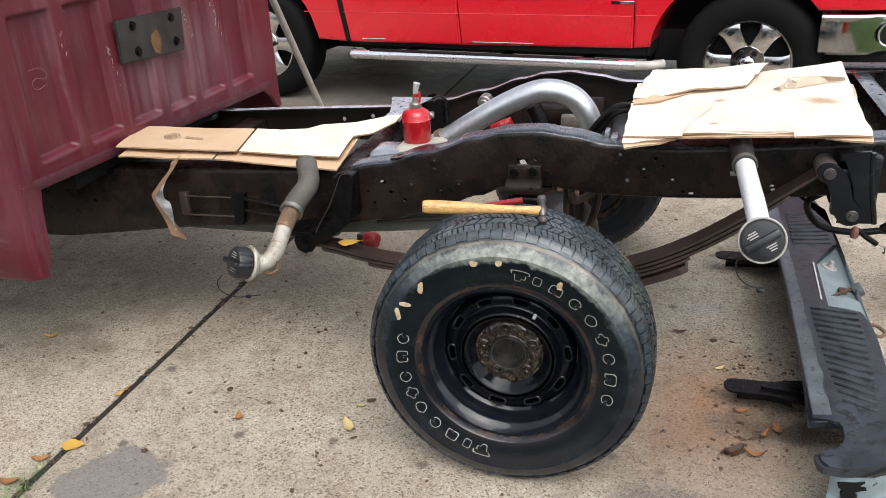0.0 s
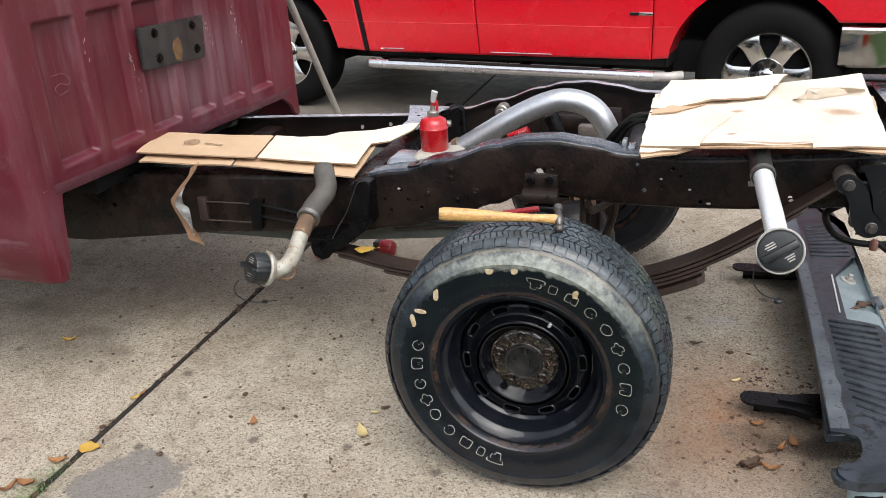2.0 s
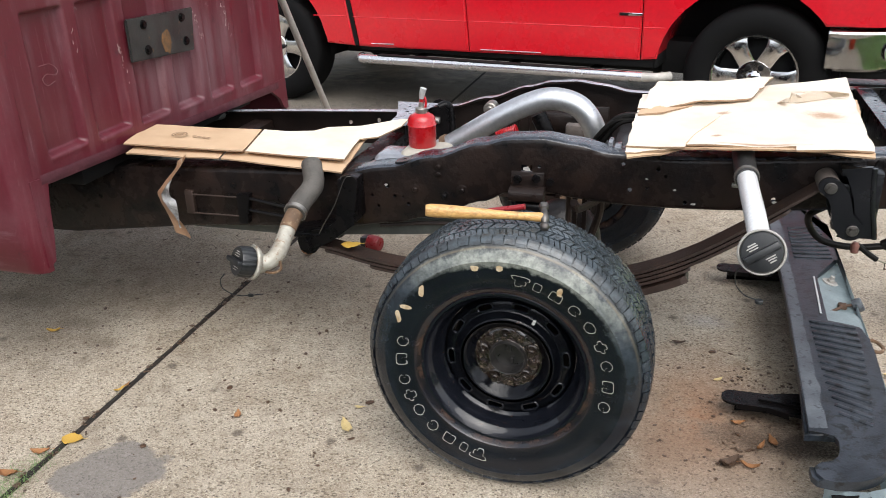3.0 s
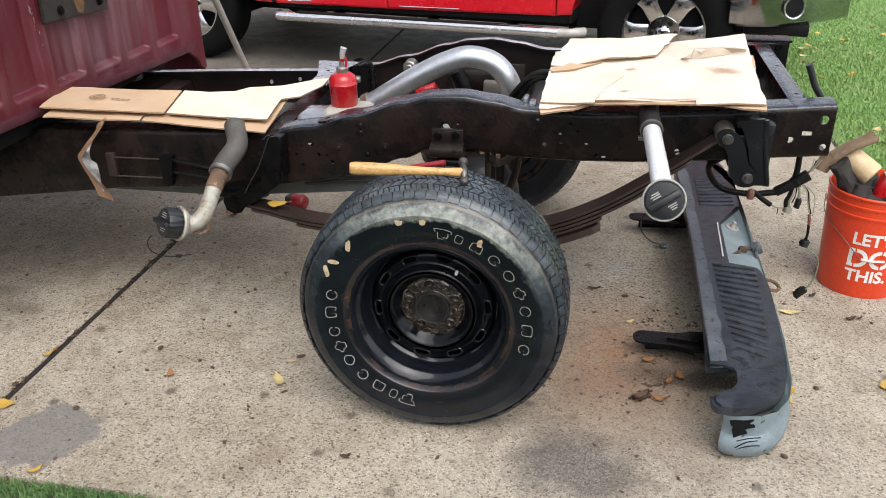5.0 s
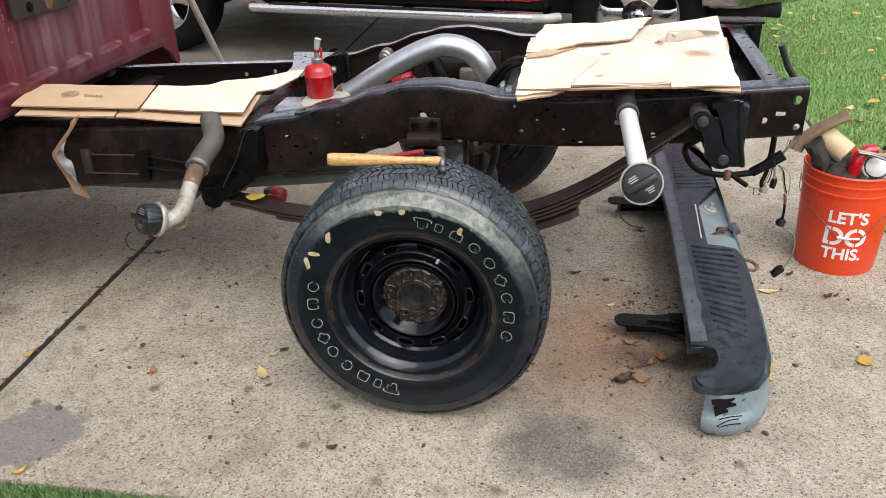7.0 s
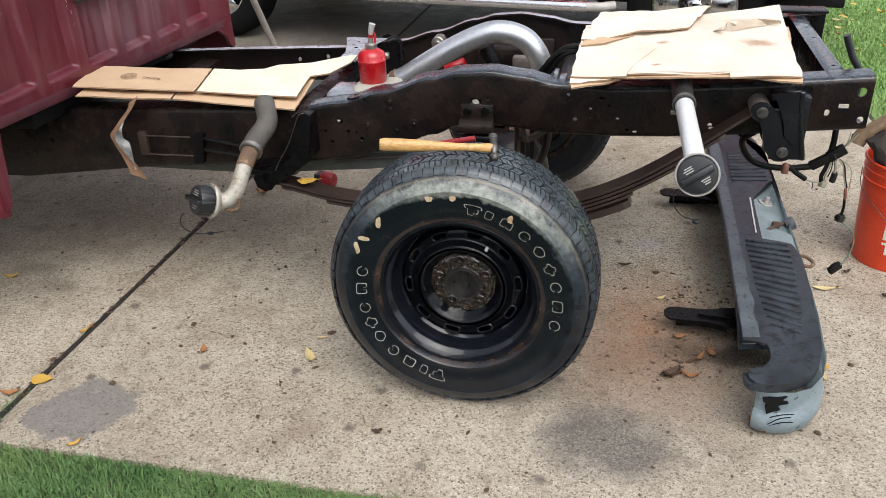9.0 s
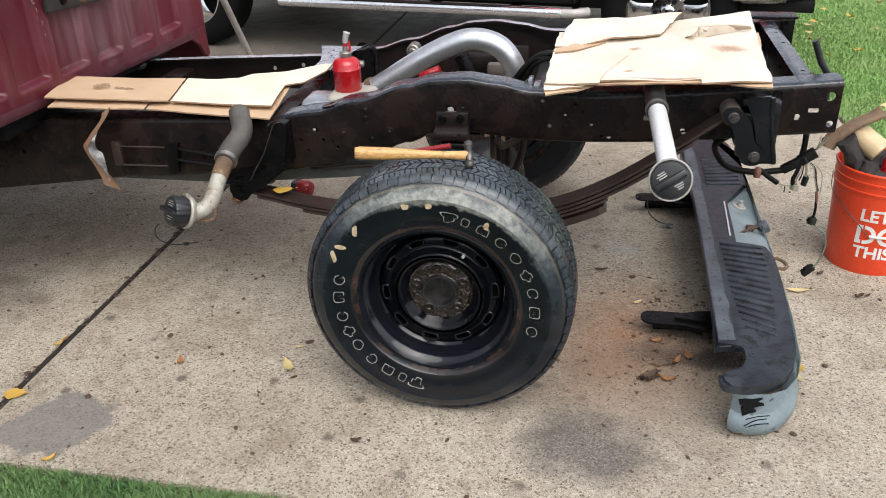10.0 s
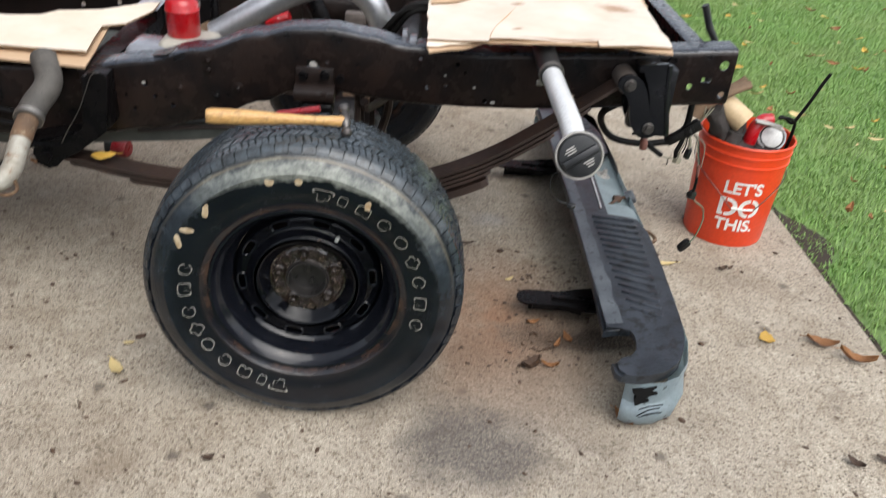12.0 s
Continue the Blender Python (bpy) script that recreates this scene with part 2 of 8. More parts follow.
def wood_mat():
    """Varnished hickory with long dark grain along x, grubby at the ends."""
    m, n, l, b = nodes_of("varnished_hickory")
    c = coords(n)
    mp = n.new("ShaderNodeMapping")
    mp.inputs["Scale"].default_value = (4, 90, 90)
    l.new(c, mp.inputs["Vector"])
    grain, big = noise_node(n, l, mp.outputs[0], 2.0, 6, 0.7), noise_node(n, l, c, 26, 6, 0.7)
    col = mixed(n, l, ramp(n, l, grain, (0.35, (0, 0, 0)), (0.65, (1, 1, 1))), (0.40, 0.20, 0.06), (0.64, 0.40, 0.15))
    col = mixed(n, l, ramp(n, l, big, (0.52, (0, 0, 0)), (0.70, (0.8, 0.8, 0.8))), col, (0.16, 0.08, 0.035))
    l.new(col, b.inputs["Base Color"])
    l.new(ramp(n, l, big, (0.3, (0.3, 0.3, 0.3)), (0.7, (0.55, 0.55, 0.55))), b.inputs["Roughness"])
    bumped(n, l, b, grain, 0.2, 0.001)
    return m


M["wood_handle"] = wood_mat()
M["red_handle"] = stuff_mat("translucent_red_handle", (0.30, 0.014, 0.02), (0.2, 0.012, 0.016), 0.3, 0, 30, None, 0.6, 120, 0.1)
M["step_pad"] = stuff_mat("weathered_black_step_pad", (0.010, 0.013, 0.018), (0.034, 0.041, 0.052), 0.40, 0, 9, (0.005, 0.006, 0.007), 0.51, 150, 0.35, 0.002)
M["step_edge"] = stuff_mat("grey_chalky_step_edge", (0.055, 0.064, 0.075), (0.110, 0.123, 0.137), 0.5, 0, 13, (0.020, 0.024, 0.030), 0.54, 150, 0.3, 0.002)
M["bumper_blue"] = stuff_mat("pale_blue_chipped_bumper", (0.37, 0.46, 0.50), (0.48, 0.56, 0.59), 0.38, 0.1, 9, (0.045, 0.05, 0.045), 0.585, 110, 0.3, 0.002)
M["glove"] = stuff_mat("brown_dirty_leather", (0.16, 0.10, 0.06), (0.24, 0.16, 0.10), 0.8, 0, 26, (0.09, 0.06, 0.04), 0.6, 130, 0.5, 0.003)
M["cream_plastic"] = stuff_mat("cream_cylinder_plastic", (0.66, 0.50, 0.30), (0.58, 0.42, 0.24), 0.5, 0, 14, None, 0.6, 120, 0.15)
M["dark_cloth"] = stuff_mat("dark_oily_rags", (0.022, 0.019, 0.018), (0.045, 0.038, 0.034), 0.75, 0, 24, None, 0.6, 110, 0.6, 0.004)
M["splice_tape"] = stuff_mat("faded_red_tape", (0.20, 0.075, 0.055), (0.13, 0.06, 0.045), 0.6, 0, 40, (0.06, 0.04, 0.03), 0.6, 150, 0.3, 0.001)
M["wire_black"] = stuff_mat("black_loom_tape", (0.005, 0.005, 0.005), (0.012, 0.011, 0.010), 0.45, 0, 40, None, 0.6, 150, 0.2, spec=0.15)
M["wire_tan"] = stuff_mat("dirty_pale_wire", (0.30, 0.27, 0.2), (0.2, 0.2, 0.14), 0.6, 0, 40, None, 0.6, 150, 0.1)
M["wire_green"] = stuff_mat("green_wire", (0.09, 0.16, 0.09), (0.2, 0.22, 0.16), 0.6, 0, 40, None, 0.6, 150, 0.1)
M["strip"] = stuff_mat("brown_paper_strip", (0.50, 0.30, 0.18), (0.42, 0.26, 0.16), 0.5, 0, 18, (0.6, 0.5, 0.42), 0.62, 120, 0.3, 0.002)
M["film"] = stuff_mat("crinkled_clear_film", (0.30, 0.29, 0.28), (0.72, 0.72, 0.72), 0.14, 0, 38, (0.16, 0.13, 0.11), 0.58, 120, 0.6, 0.003)
M["plastic_clear"] = stuff_mat("milky_lens", (0.62, 0.62, 0.6), (0.5, 0.5, 0.48), 0.2, 0, 20, None, 0.6, 120, 0.1)
M["pole_grey"] = stuff_mat("grey_painted_pole", (0.46, 0.44, 0.41), (0.36, 0.34, 0.31), 0.5, 0.2, 18, (0.25, 0.2, 0.15), 0.66, 140, 0.2)
M["leaf_yellow"] = stuff_mat("yellow_leaf", (0.62, 0.36, 0.05), (0.70, 0.46, 0.10), 0.6, 0, 60, (0.32, 0.15, 0.04), 0.6, 200, 0.4, 0.002, vary=0.35)
M["leaf_pale"] = stuff_mat("pale_yellow_leaf", (0.68, 0.55, 0.28), (0.6, 0.46, 0.2), 0.6, 0, 60, (0.4, 0.24, 0.1), 0.62, 200, 0.4, 0.002, vary=0.3)
M["leaf_brown"] = stuff_mat("brown_leaf", (0.30, 0.13, 0.05), (0.40, 0.19, 0.07), 0.7, 0, 60, (0.12, 0.05, 0.025), 0.6, 200, 0.5, 0.002, vary=0.5)
M["leaf_dark"] = stuff_mat("wet_dark_leaf", (0.06, 0.035, 0.022), (0.10, 0.055, 0.03), 0.5, 0, 60, None, 0.6, 200, 0.5, 0.002, vary=0.4)
M["soil"] = stuff_mat("dark_soil", (0.035, 0.026, 0.018), (0.06, 0.045, 0.03), 0.95, 0, 12, (0.09, 0.07, 0.05), 0.62, 90, 0.9, 0.01)
M["dark_ground"] = stuff_mat("street_asphalt", (0.045, 0.045, 0.046), (0.06, 0.06, 0.06), 0.85, 0, 2, None, 0.6, 120, 0.5, 0.004)
M["backdrop"] = stuff_mat("pale_house_siding", (0.34, 0.33, 0.31), (0.40, 0.39, 0.36), 0.8, 0, 2, None, 0.6, 40, 0.2)
M["dirt_joint"] = stuff_mat("joint_dirt", (0.010, 0.008, 0.006), (0.024, 0.017, 0.012), 0.95, 0, 14, (0.13, 0.07, 0.03), 0.64, 120, 0.9, 0.006)


def blob(n, l, c, x, y, rx, ry, soft, wobble, turn=0.0):
    """A mask that is 1 inside an uneven oval on the ground."""
    mp = n.new("ShaderNodeMapping")
    mp.vector_type = "TEXTURE"
    mp.inputs["Location"].default_value = (x, y, 0)
    mp.inputs["Rotation"].default_value = (0, 0, radians(turn))
    mp.inputs["Scale"].default_value = (rx, ry, 1000)
    l.new(c, mp.inputs["Vector"])
    ln = n.new("ShaderNodeVectorMath")
    ln.operation = "LENGTH"
    l.new(mp.outputs[0], ln.inputs[0])
    d = calc(n, l, "ADD", ln.outputs["Value"], calc(n, l, "MULTIPLY", calc(n, l, "SUBTRACT", wobble, 0.5), 1.3))
    return ramp(n, l, calc(n, l, "MULTIPLY", d, 0.5), (0.5 - 0.5 * soft, (1, 1, 1)), (0.5, (0, 0, 0)))


def card_mat(name, base, second, stains=(), corner=(0, 0, 0)):
    """Kraft board: long faint flutes along y, soft creases and grease."""
    m, n, l, b = nodes_of(name)
    c = coords(n)
    w = n.new("ShaderNodeTexWave")
    w.wave_type, w.bands_direction = "BANDS", "X"
    w.inputs["Scale"].default_value, w.inputs["Distortion"].default_value = 55, 0.6
    l.new(c, w.inputs["Vector"])
    big = noise_node(n, l, c, 6, 5)
    col = mixed(n, l, ramp(n, l, big, (0.35, (0, 0, 0)), (0.7, (1, 1, 1))), base, second)
    grease = noise_node(n, l, c, 9, 4, 0.5)
    col = mixed(n, l, ramp(n, l, grease, (0.62, (0, 0, 0)), (0.80, (0.4, 0.4, 0.4))), col, (0.42, 0.29, 0.17))
    wob = noise_node(n, l, c, 40, 6, 0.65)
    for p, rx, ry, turn in stains:
        col = mixed(n, l, mixed(n, l, 1.0, blob(n, l, c, p[0] - corner[0], p[1] - corner[1], rx, ry, 0.7, wob, turn), (0.8,) * 3, "MULTIPLY"), col, (0.30, 0.16, 0.08))
    col = mixed(n, l, 0.02, col, w.outputs["Color"], "MULTIPLY")
    l.new(col, b.inputs["Base Color"])
    b.inputs["Roughness"].default_value = 0.75
    bumped(n, l, b, calc(n, l, "ADD", calc(n, l, "MULTIPLY", w.outputs["Fac"], 0.05), calc(n, l, "MULTIPLY", big, 3.0)), 0.35, 0.003)
    return m


M["card"] = card_mat("kraft_cardboard", (0.48, 0.325, 0.20), (0.55, 0.39, 0.25))
M["card_pale"] = card_mat("pale_kraft_cardboard", (0.65, 0.55, 0.43), (0.73, 0.66, 0.56))
TOP_CORNER = (0.243, 0.331, 0.845)
M["card_top"] = card_mat("stained_pale_cardboard", (0.61, 0.51, 0.41), (0.71, 0.635, 0.55), [((0.462, 0.448, 0.850), 0.022, 0.010, 30), ((0.484, 0.680, 0.850), 0.026, 0.020, 50), ((0.762, 0.960, 0.855), 0.085, 0.020, 8), ((0.751, 0.693, 0.855), 0.06, 0.05, 0), ((0.564, 0.386, 0.850), 0.12, 0.012, 0)], TOP_CORNER)
M["card_edge"] = stuff_mat("corrugated_edge", (0.24, 0.155, 0.09), (0.34, 0.225, 0.135), 0.85, 0, 40, (0.2, 0.13, 0.08), 0.6, 220, 0.5, 0.002)


def concrete_mat():
    m, n, l, b = nodes_of("exposed_aggregate_concrete")
    c = coords(n)
    big, mid, fine = noise_node(n, l, c, 1.1, 5), noise_node(n, l, c, 9, 8, 0.7), noise_node(n, l, c, 330, 4, 0.75)
    wob = noise_node(n, l, c, 7, 6, 0.65)
    v = n.new("ShaderNodeTexVoronoi")
    v.inputs["Scale"].default_value = 190
    l.new(c, v.inputs["Vector"])
    v2 = n.new("ShaderNodeTexVoronoi")
    v2.inputs["Scale"].default_value = 78
    l.new(c, v2.inputs["Vector"])
    col = mixed(n, l, ramp(n, l, big, (0.35, (0, 0, 0)), (0.65, (1, 1, 1))), (0.292, 0.256, 0.208), (0.352, 0.317, 0.265))
    pickv = n.new("ShaderNodeSeparateColor")
    l.new(v.outputs["Color"], pickv.inputs[0])
    stones = ramp(n, l, pickv.outputs[0], (0.0, (0.42, 0.38, 0.33)), (0.16, (0.78, 0.74, 0.69)), (0.35, (0.97, 0.95, 0.91)), (0.80, (1.07, 1.05, 1.03)), (1.0, (1.32, 1.31, 1.28)))
    cloud = noise_node(n, l, c, 3.2, 7, 0.7)
    col = mixed(n, l, 1.0, col, ramp(n, l, cloud, (0.30, (0.74, 0.69, 0.63)), (0.50, (1.04, 1.03, 1.01)), (0.68, (1.20, 1.21, 1.22))), "MULTIPLY")
    col = mixed(n, l, 1.0, col, stones, "MULTIPLY")
    col = mixed(n, l, 0.74, col, ramp(n, l, fine, (0.37, (0.36, 0.34, 0.31)), (0.63, (1.5, 1.5, 1.5))), "MULTIPLY")
    pick2 = n.new("ShaderNodeSeparateColor")
    l.new(v2.outputs["Color"], pick2.inputs[0])
    dark = ramp(n, l, v2.outputs["Distance"], (0.16, (1, 1, 1)), (0.30, (0, 0, 0)))
    some = ramp(n, l, calc(n, l, "ADD", calc(n, l, "MULTIPLY", pick2.outputs[1], 0.7), calc(n, l, "MULTIPLY", mid, 0.6)), (0.62, (0, 0, 0)), (0.68, (0.9, 0.9, 0.9)))
    col = mixed(n, l, mixed(n, l, 1.0, dark, some, "MULTIPLY"), col, (0.06, 0.046, 0.034))
    col = mixed(n, l, ramp(n, l, mid, (0.53, (0, 0, 0)), (0.71, (0.6, 0.6, 0.6))), col, (0.15, 0.12, 0.09))
    v3 = n.new("ShaderNodeTexVoronoi")
    v3.inputs["Scale"].default_value = 7.5
    l.new(c, v3.inputs["Vector"])
    pick3 = n.new("ShaderNodeSeparateColor")
    l.new(v3.outputs["Color"], pick3.inputs[0])
    drop = calc(n, l, "ADD", v3.outputs["Distance"], calc(n, l, "MULTIPLY", calc(n, l, "SUBTRACT", noise_node(n, l, c, 60, 5, 0.7), 0.5), 0.16))
    drops = mixed(n, l, 1.0, ramp(n, l, drop, (0.07, (0.8, 0.8, 0.8)), (0.17, (0, 0, 0))), ramp(n, l, pick3.outputs[2], (0.60, (0, 0, 0)), (0.72, (1, 1, 1))), "MULTIPLY")
    col = mixed(n, l, drops, col, (0.075, 0.058, 0.044))
    # rust washed out under the wheel and the bumper
    rusty = mixed(n, l, 1.0, blob(n, l, c, 0.50, 0.42, 0.32, 0.56, 0.9, wob), ramp(n, l, wob, (0.36, (0.3, 0.3, 0.3)), (0.58, (0.95, 0.95, 0.95))), "MULTIPLY")
    col = mixed(n, l, rusty, col, mixed(n, l, 0.7, (0.220, 0.108, 0.056), stones, "MULTIPLY"))
    # oil, damp, rust and pale patches, plus shade painted under both trucks
    pores = noise_node(n, l, c, 130, 5, 0.8)
    for x, y, rx, ry, soft, tone, amount in (
        (-1.062, -0.222, 0.160, 0.130, 0.10, (0.165, 0.150, 0.138), 0.9),
        (0.55, 0.02, 0.75, 0.50, 0.9, (0.19, 0.165, 0.138), 0.55),
        (0.66, 0.56, 0.14, 0.12, 0.9, (0.11, 0.09, 0.07), 0.55),
        (0.70, 0.44, 0.14, 0.07, 0.9, (0.09, 0.062, 0.045), 0.8),
        (0.58, 0.28, 0.44, 0.34, 0.9, (0.16, 0.105, 0.07), 0.55),
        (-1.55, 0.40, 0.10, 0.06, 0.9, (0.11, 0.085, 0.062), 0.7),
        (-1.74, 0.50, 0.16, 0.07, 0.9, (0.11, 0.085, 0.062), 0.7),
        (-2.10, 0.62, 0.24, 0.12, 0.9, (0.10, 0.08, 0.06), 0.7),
        # brown slab tone under the cab, its shade included
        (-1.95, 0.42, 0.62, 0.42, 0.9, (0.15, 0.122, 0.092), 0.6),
        (-0.42, -0.20, 0.07, 0.06, 0.9, (0.17, 0.125, 0.085), 0.6),
        (0.46, 0.30, 0.22, 0.10, 0.9, (0.16, 0.095, 0.058), 0.6),
        (0.38, 0.22, 0.12, 0.14, 0.9, (0.17, 0.10, 0.06), 0.5),
        (0.52, 1.05, 0.10, 0.07, 0.9, (0.32, 0.33, 0.36), 0.5),
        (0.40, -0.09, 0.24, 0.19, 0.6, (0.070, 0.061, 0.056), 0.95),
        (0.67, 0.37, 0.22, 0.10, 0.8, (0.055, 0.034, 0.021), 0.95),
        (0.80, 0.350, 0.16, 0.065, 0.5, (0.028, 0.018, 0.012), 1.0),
        # more brown under the cab: stains and shade in one colour
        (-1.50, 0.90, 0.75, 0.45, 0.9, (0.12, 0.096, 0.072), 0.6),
        # shade beneath the red pickup, put into the concrete colour
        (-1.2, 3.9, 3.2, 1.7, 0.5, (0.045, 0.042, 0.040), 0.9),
    ):
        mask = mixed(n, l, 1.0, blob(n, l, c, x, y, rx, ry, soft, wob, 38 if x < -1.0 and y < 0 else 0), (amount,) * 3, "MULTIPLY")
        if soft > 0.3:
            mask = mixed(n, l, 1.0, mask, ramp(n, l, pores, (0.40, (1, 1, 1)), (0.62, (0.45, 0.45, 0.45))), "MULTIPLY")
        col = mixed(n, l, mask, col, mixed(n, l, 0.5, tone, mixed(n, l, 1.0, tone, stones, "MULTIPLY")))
    l.new(col, b.inputs["Base Color"])
    l.new(ramp(n, l, mid, (0.3, (0.62, 0.62, 0.62)), (0.7, (0.85, 0.85, 0.85))), b.inputs["Roughness"])
    bumped(n, l, b, calc(n, l, "ADD", calc(n, l, "MULTIPLY", v.outputs["Distance"], 1.0), calc(n, l, "MULTIPLY", mid, 0.9)), 0.65, 0.004)
    return m


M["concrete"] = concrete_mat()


def tyre_mat():
    """Black rubber; a chalky scuffed band near the tread on the upper half, a dusty tread, and painted blue sky sheen.
    """
    m, n, l, b = nodes_of("scuffed_tyre_rubber")
    c = coords(n)
    s = n.new("ShaderNodeSeparateXYZ")
    l.new(c, s.inputs[0])
    r = calc(n, l, "SQRT", calc(n, l, "ADD", calc(n, l, "MULTIPLY", s.outputs["X"], s.outputs["X"]), calc(n, l, "MULTIPLY", s.outputs["Z"], s.outputs["Z"])))
    big, mid, fine = noise_node(n, l, c, 8, 6, 0.6), noise_node(n, l, c, 24, 8, 0.7), noise_node(n, l, c, 150, 3)
    col = mixed(n, l, ramp(n, l, big, (0.35, (0, 0, 0)), (0.7, (1, 1, 1))), (0.003, 0.0035, 0.0065), (0.006, 0.0085, 0.0125))
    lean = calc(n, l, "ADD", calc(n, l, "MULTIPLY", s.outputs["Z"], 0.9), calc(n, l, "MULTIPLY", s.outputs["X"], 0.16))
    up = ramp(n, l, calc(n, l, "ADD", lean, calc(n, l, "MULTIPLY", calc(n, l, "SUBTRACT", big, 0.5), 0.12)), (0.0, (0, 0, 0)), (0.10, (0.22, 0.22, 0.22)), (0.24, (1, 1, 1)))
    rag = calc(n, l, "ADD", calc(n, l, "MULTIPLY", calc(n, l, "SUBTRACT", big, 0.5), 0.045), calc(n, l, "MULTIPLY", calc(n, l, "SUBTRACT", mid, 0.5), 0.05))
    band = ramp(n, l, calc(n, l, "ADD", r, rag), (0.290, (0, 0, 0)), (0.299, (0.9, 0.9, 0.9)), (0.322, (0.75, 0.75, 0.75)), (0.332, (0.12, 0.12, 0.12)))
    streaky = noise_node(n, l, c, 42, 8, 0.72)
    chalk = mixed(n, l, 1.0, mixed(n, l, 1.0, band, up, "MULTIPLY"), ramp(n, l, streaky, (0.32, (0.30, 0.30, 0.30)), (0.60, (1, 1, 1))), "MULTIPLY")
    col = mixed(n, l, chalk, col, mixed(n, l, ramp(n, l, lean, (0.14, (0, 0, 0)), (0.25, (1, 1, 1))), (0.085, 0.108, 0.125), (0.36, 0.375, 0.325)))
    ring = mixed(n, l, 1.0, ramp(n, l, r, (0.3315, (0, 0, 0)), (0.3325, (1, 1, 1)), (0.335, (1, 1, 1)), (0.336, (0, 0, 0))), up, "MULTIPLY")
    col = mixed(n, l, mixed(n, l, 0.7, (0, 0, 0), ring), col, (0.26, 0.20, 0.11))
    tread = mixed(n, l, 1.0, ramp(n, l, r, (0.334, (0, 0, 0)), (0.346, (1, 1, 1))), ramp(n, l, s.outputs["Y"], (0.0, (1, 1, 1)), (0.012, (0, 0, 0))), "MULTIPLY")
    crown = mixed(n, l, 1.0, ramp(n, l, r, (0.3525, (0, 0, 0)), (0.3555, (1, 1, 1))), ramp(n, l, s.outputs["Y"], (0.004, (0, 0, 0)), (0.014, (1, 1, 1))), "MULTIPLY")
    tread = mixed(n, l, 1.0, tread, crown, "ADD")
    # dusty tread mixed with painted sky reflection, stronger towards the top
    dusty_sheen = mixed(n, l, 1.0, tread, ramp(n, l, streaky, (0.38, (0.06, 0.06, 0.06)), (0.60, (1, 1, 1))), "MULTIPLY")
    col = mixed(n, l, mixed(n, l, 1.0, dusty_sheen, ramp(n, l, s.outputs["Z"], (0.0, (0.18, 0.18, 0.18)), (0.30, (0.85, 0.85, 0.85))), "MULTIPLY"), col, (0.066, 0.082, 0.096))
    # bluish sheen of the outer sidewall, painted into the colour
    blue_sheen = mixed(n, l, 1.0, ramp(n, l, mid, (0.42, (0.0, 0.0, 0.0)), (0.72, (0.55, 0.55, 0.55))), ramp(n, l, r, (0.280, (0.0, 0.0, 0.0)), (0.310, (1, 1, 1))), "MULTIPLY")
    col = mixed(n, l, blue_sheen, col, (0.034, 0.046, 0.058))
    bead = mixed(n, l, 1.0, ramp(n, l, r, (0.214, (0.75, 0.75, 0.75)), (0.232, (0, 0, 0))), ramp(n, l, mid, (0.40, (0, 0, 0)), (0.60, (1, 1, 1))), "MULTIPLY")
    col = mixed(n, l, bead, col, (0.07, 0.036, 0.022))
    l.new(col, b.inputs["Base Color"])
    b.inputs["Specular IOR Level"].default_value = 0.5
    l.new(ramp(n, l, mid, (0.3, (0.14, 0.14, 0.14)), (0.7, (0.30, 0.30, 0.30))), b.inputs["Roughness"])
    bumped(n, l, b, calc(n, l, "ADD", fine, calc(n, l, "MULTIPLY", streaky, 1.5)), 0.35, 0.0015)
    return m


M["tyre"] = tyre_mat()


def grass_mat(name, a, bcol, island=True):
    m, n, l, b = nodes_of(name)
    c = coords(n)
    big = noise_node(n, l, c, 1.6, 5)
    rnd = n.new("ShaderNodeNewGeometry").outputs["Random Per Island"] if island else noise_node(n, l, c, 60, 4)
    col = mixed(n, l, rnd, a, bcol)
    col = mixed(n, l, ramp(n, l, big, (0.35, (0, 0, 0)), (0.7, (0.6, 0.6, 0.6))), col, (0.27, 0.35, 0.13))
    l.new(col, b.inputs["Base Color"])
    b.inputs["Roughness"].default_value = 0.6
    if island:
        b.inputs["Transmission Weight"].default_value = 0.0
    else:
        bumped(n, l, b, noise_node(n, l, c, 70, 6, 0.8), 0.8, 0.02)
    return m


M["grass"] = grass_mat("grass_blades", (0.136, 0.275, 0.058), (0.255, 0.430, 0.122))
M["grass_dark"] = grass_mat("verge_grass_blades", (0.028, 0.084, 0.020), (0.088, 0.188, 0.054))
M["lawn"] = grass_mat("lawn_sward", (0.125, 0.245, 0.062), (0.20, 0.34, 0.10), False)

glass, gn, gl, gb = nodes_of("tinted_window_glass")
gb.inputs["Base Color"].default_value = (0.02, 0.024, 0.026, 1)
gb.inputs["Roughness"].default_value = 0.03
gb.inputs["Coat Weight"].default_value = 1.0
M["glass"] = glass


# ---------------------------------------------------------------- mesh helpers
def finish(name, bm, material, parent=None, label="", smooth=True, angle=38, recalc=True):
    if recalc:
        bmesh.ops.recalc_face_normals(bm, faces=bm.faces)
    me = bpy.data.meshes.new(name)
    bm.to_mesh(me)
    bm.free()
    if smooth:
        me.shade_smooth()
        me.set_sharp_from_angle(angle=radians(angle))
    me.materials.append(M[material])
    ob = new(name, me)
    if parent is not None:
        ob.parent = parent
    if label:
        ob["label"] = label
    return ob


def part(name, bm, material, parent, label="", **kw):
    return finish(name, bm, material, parent, label, **kw)


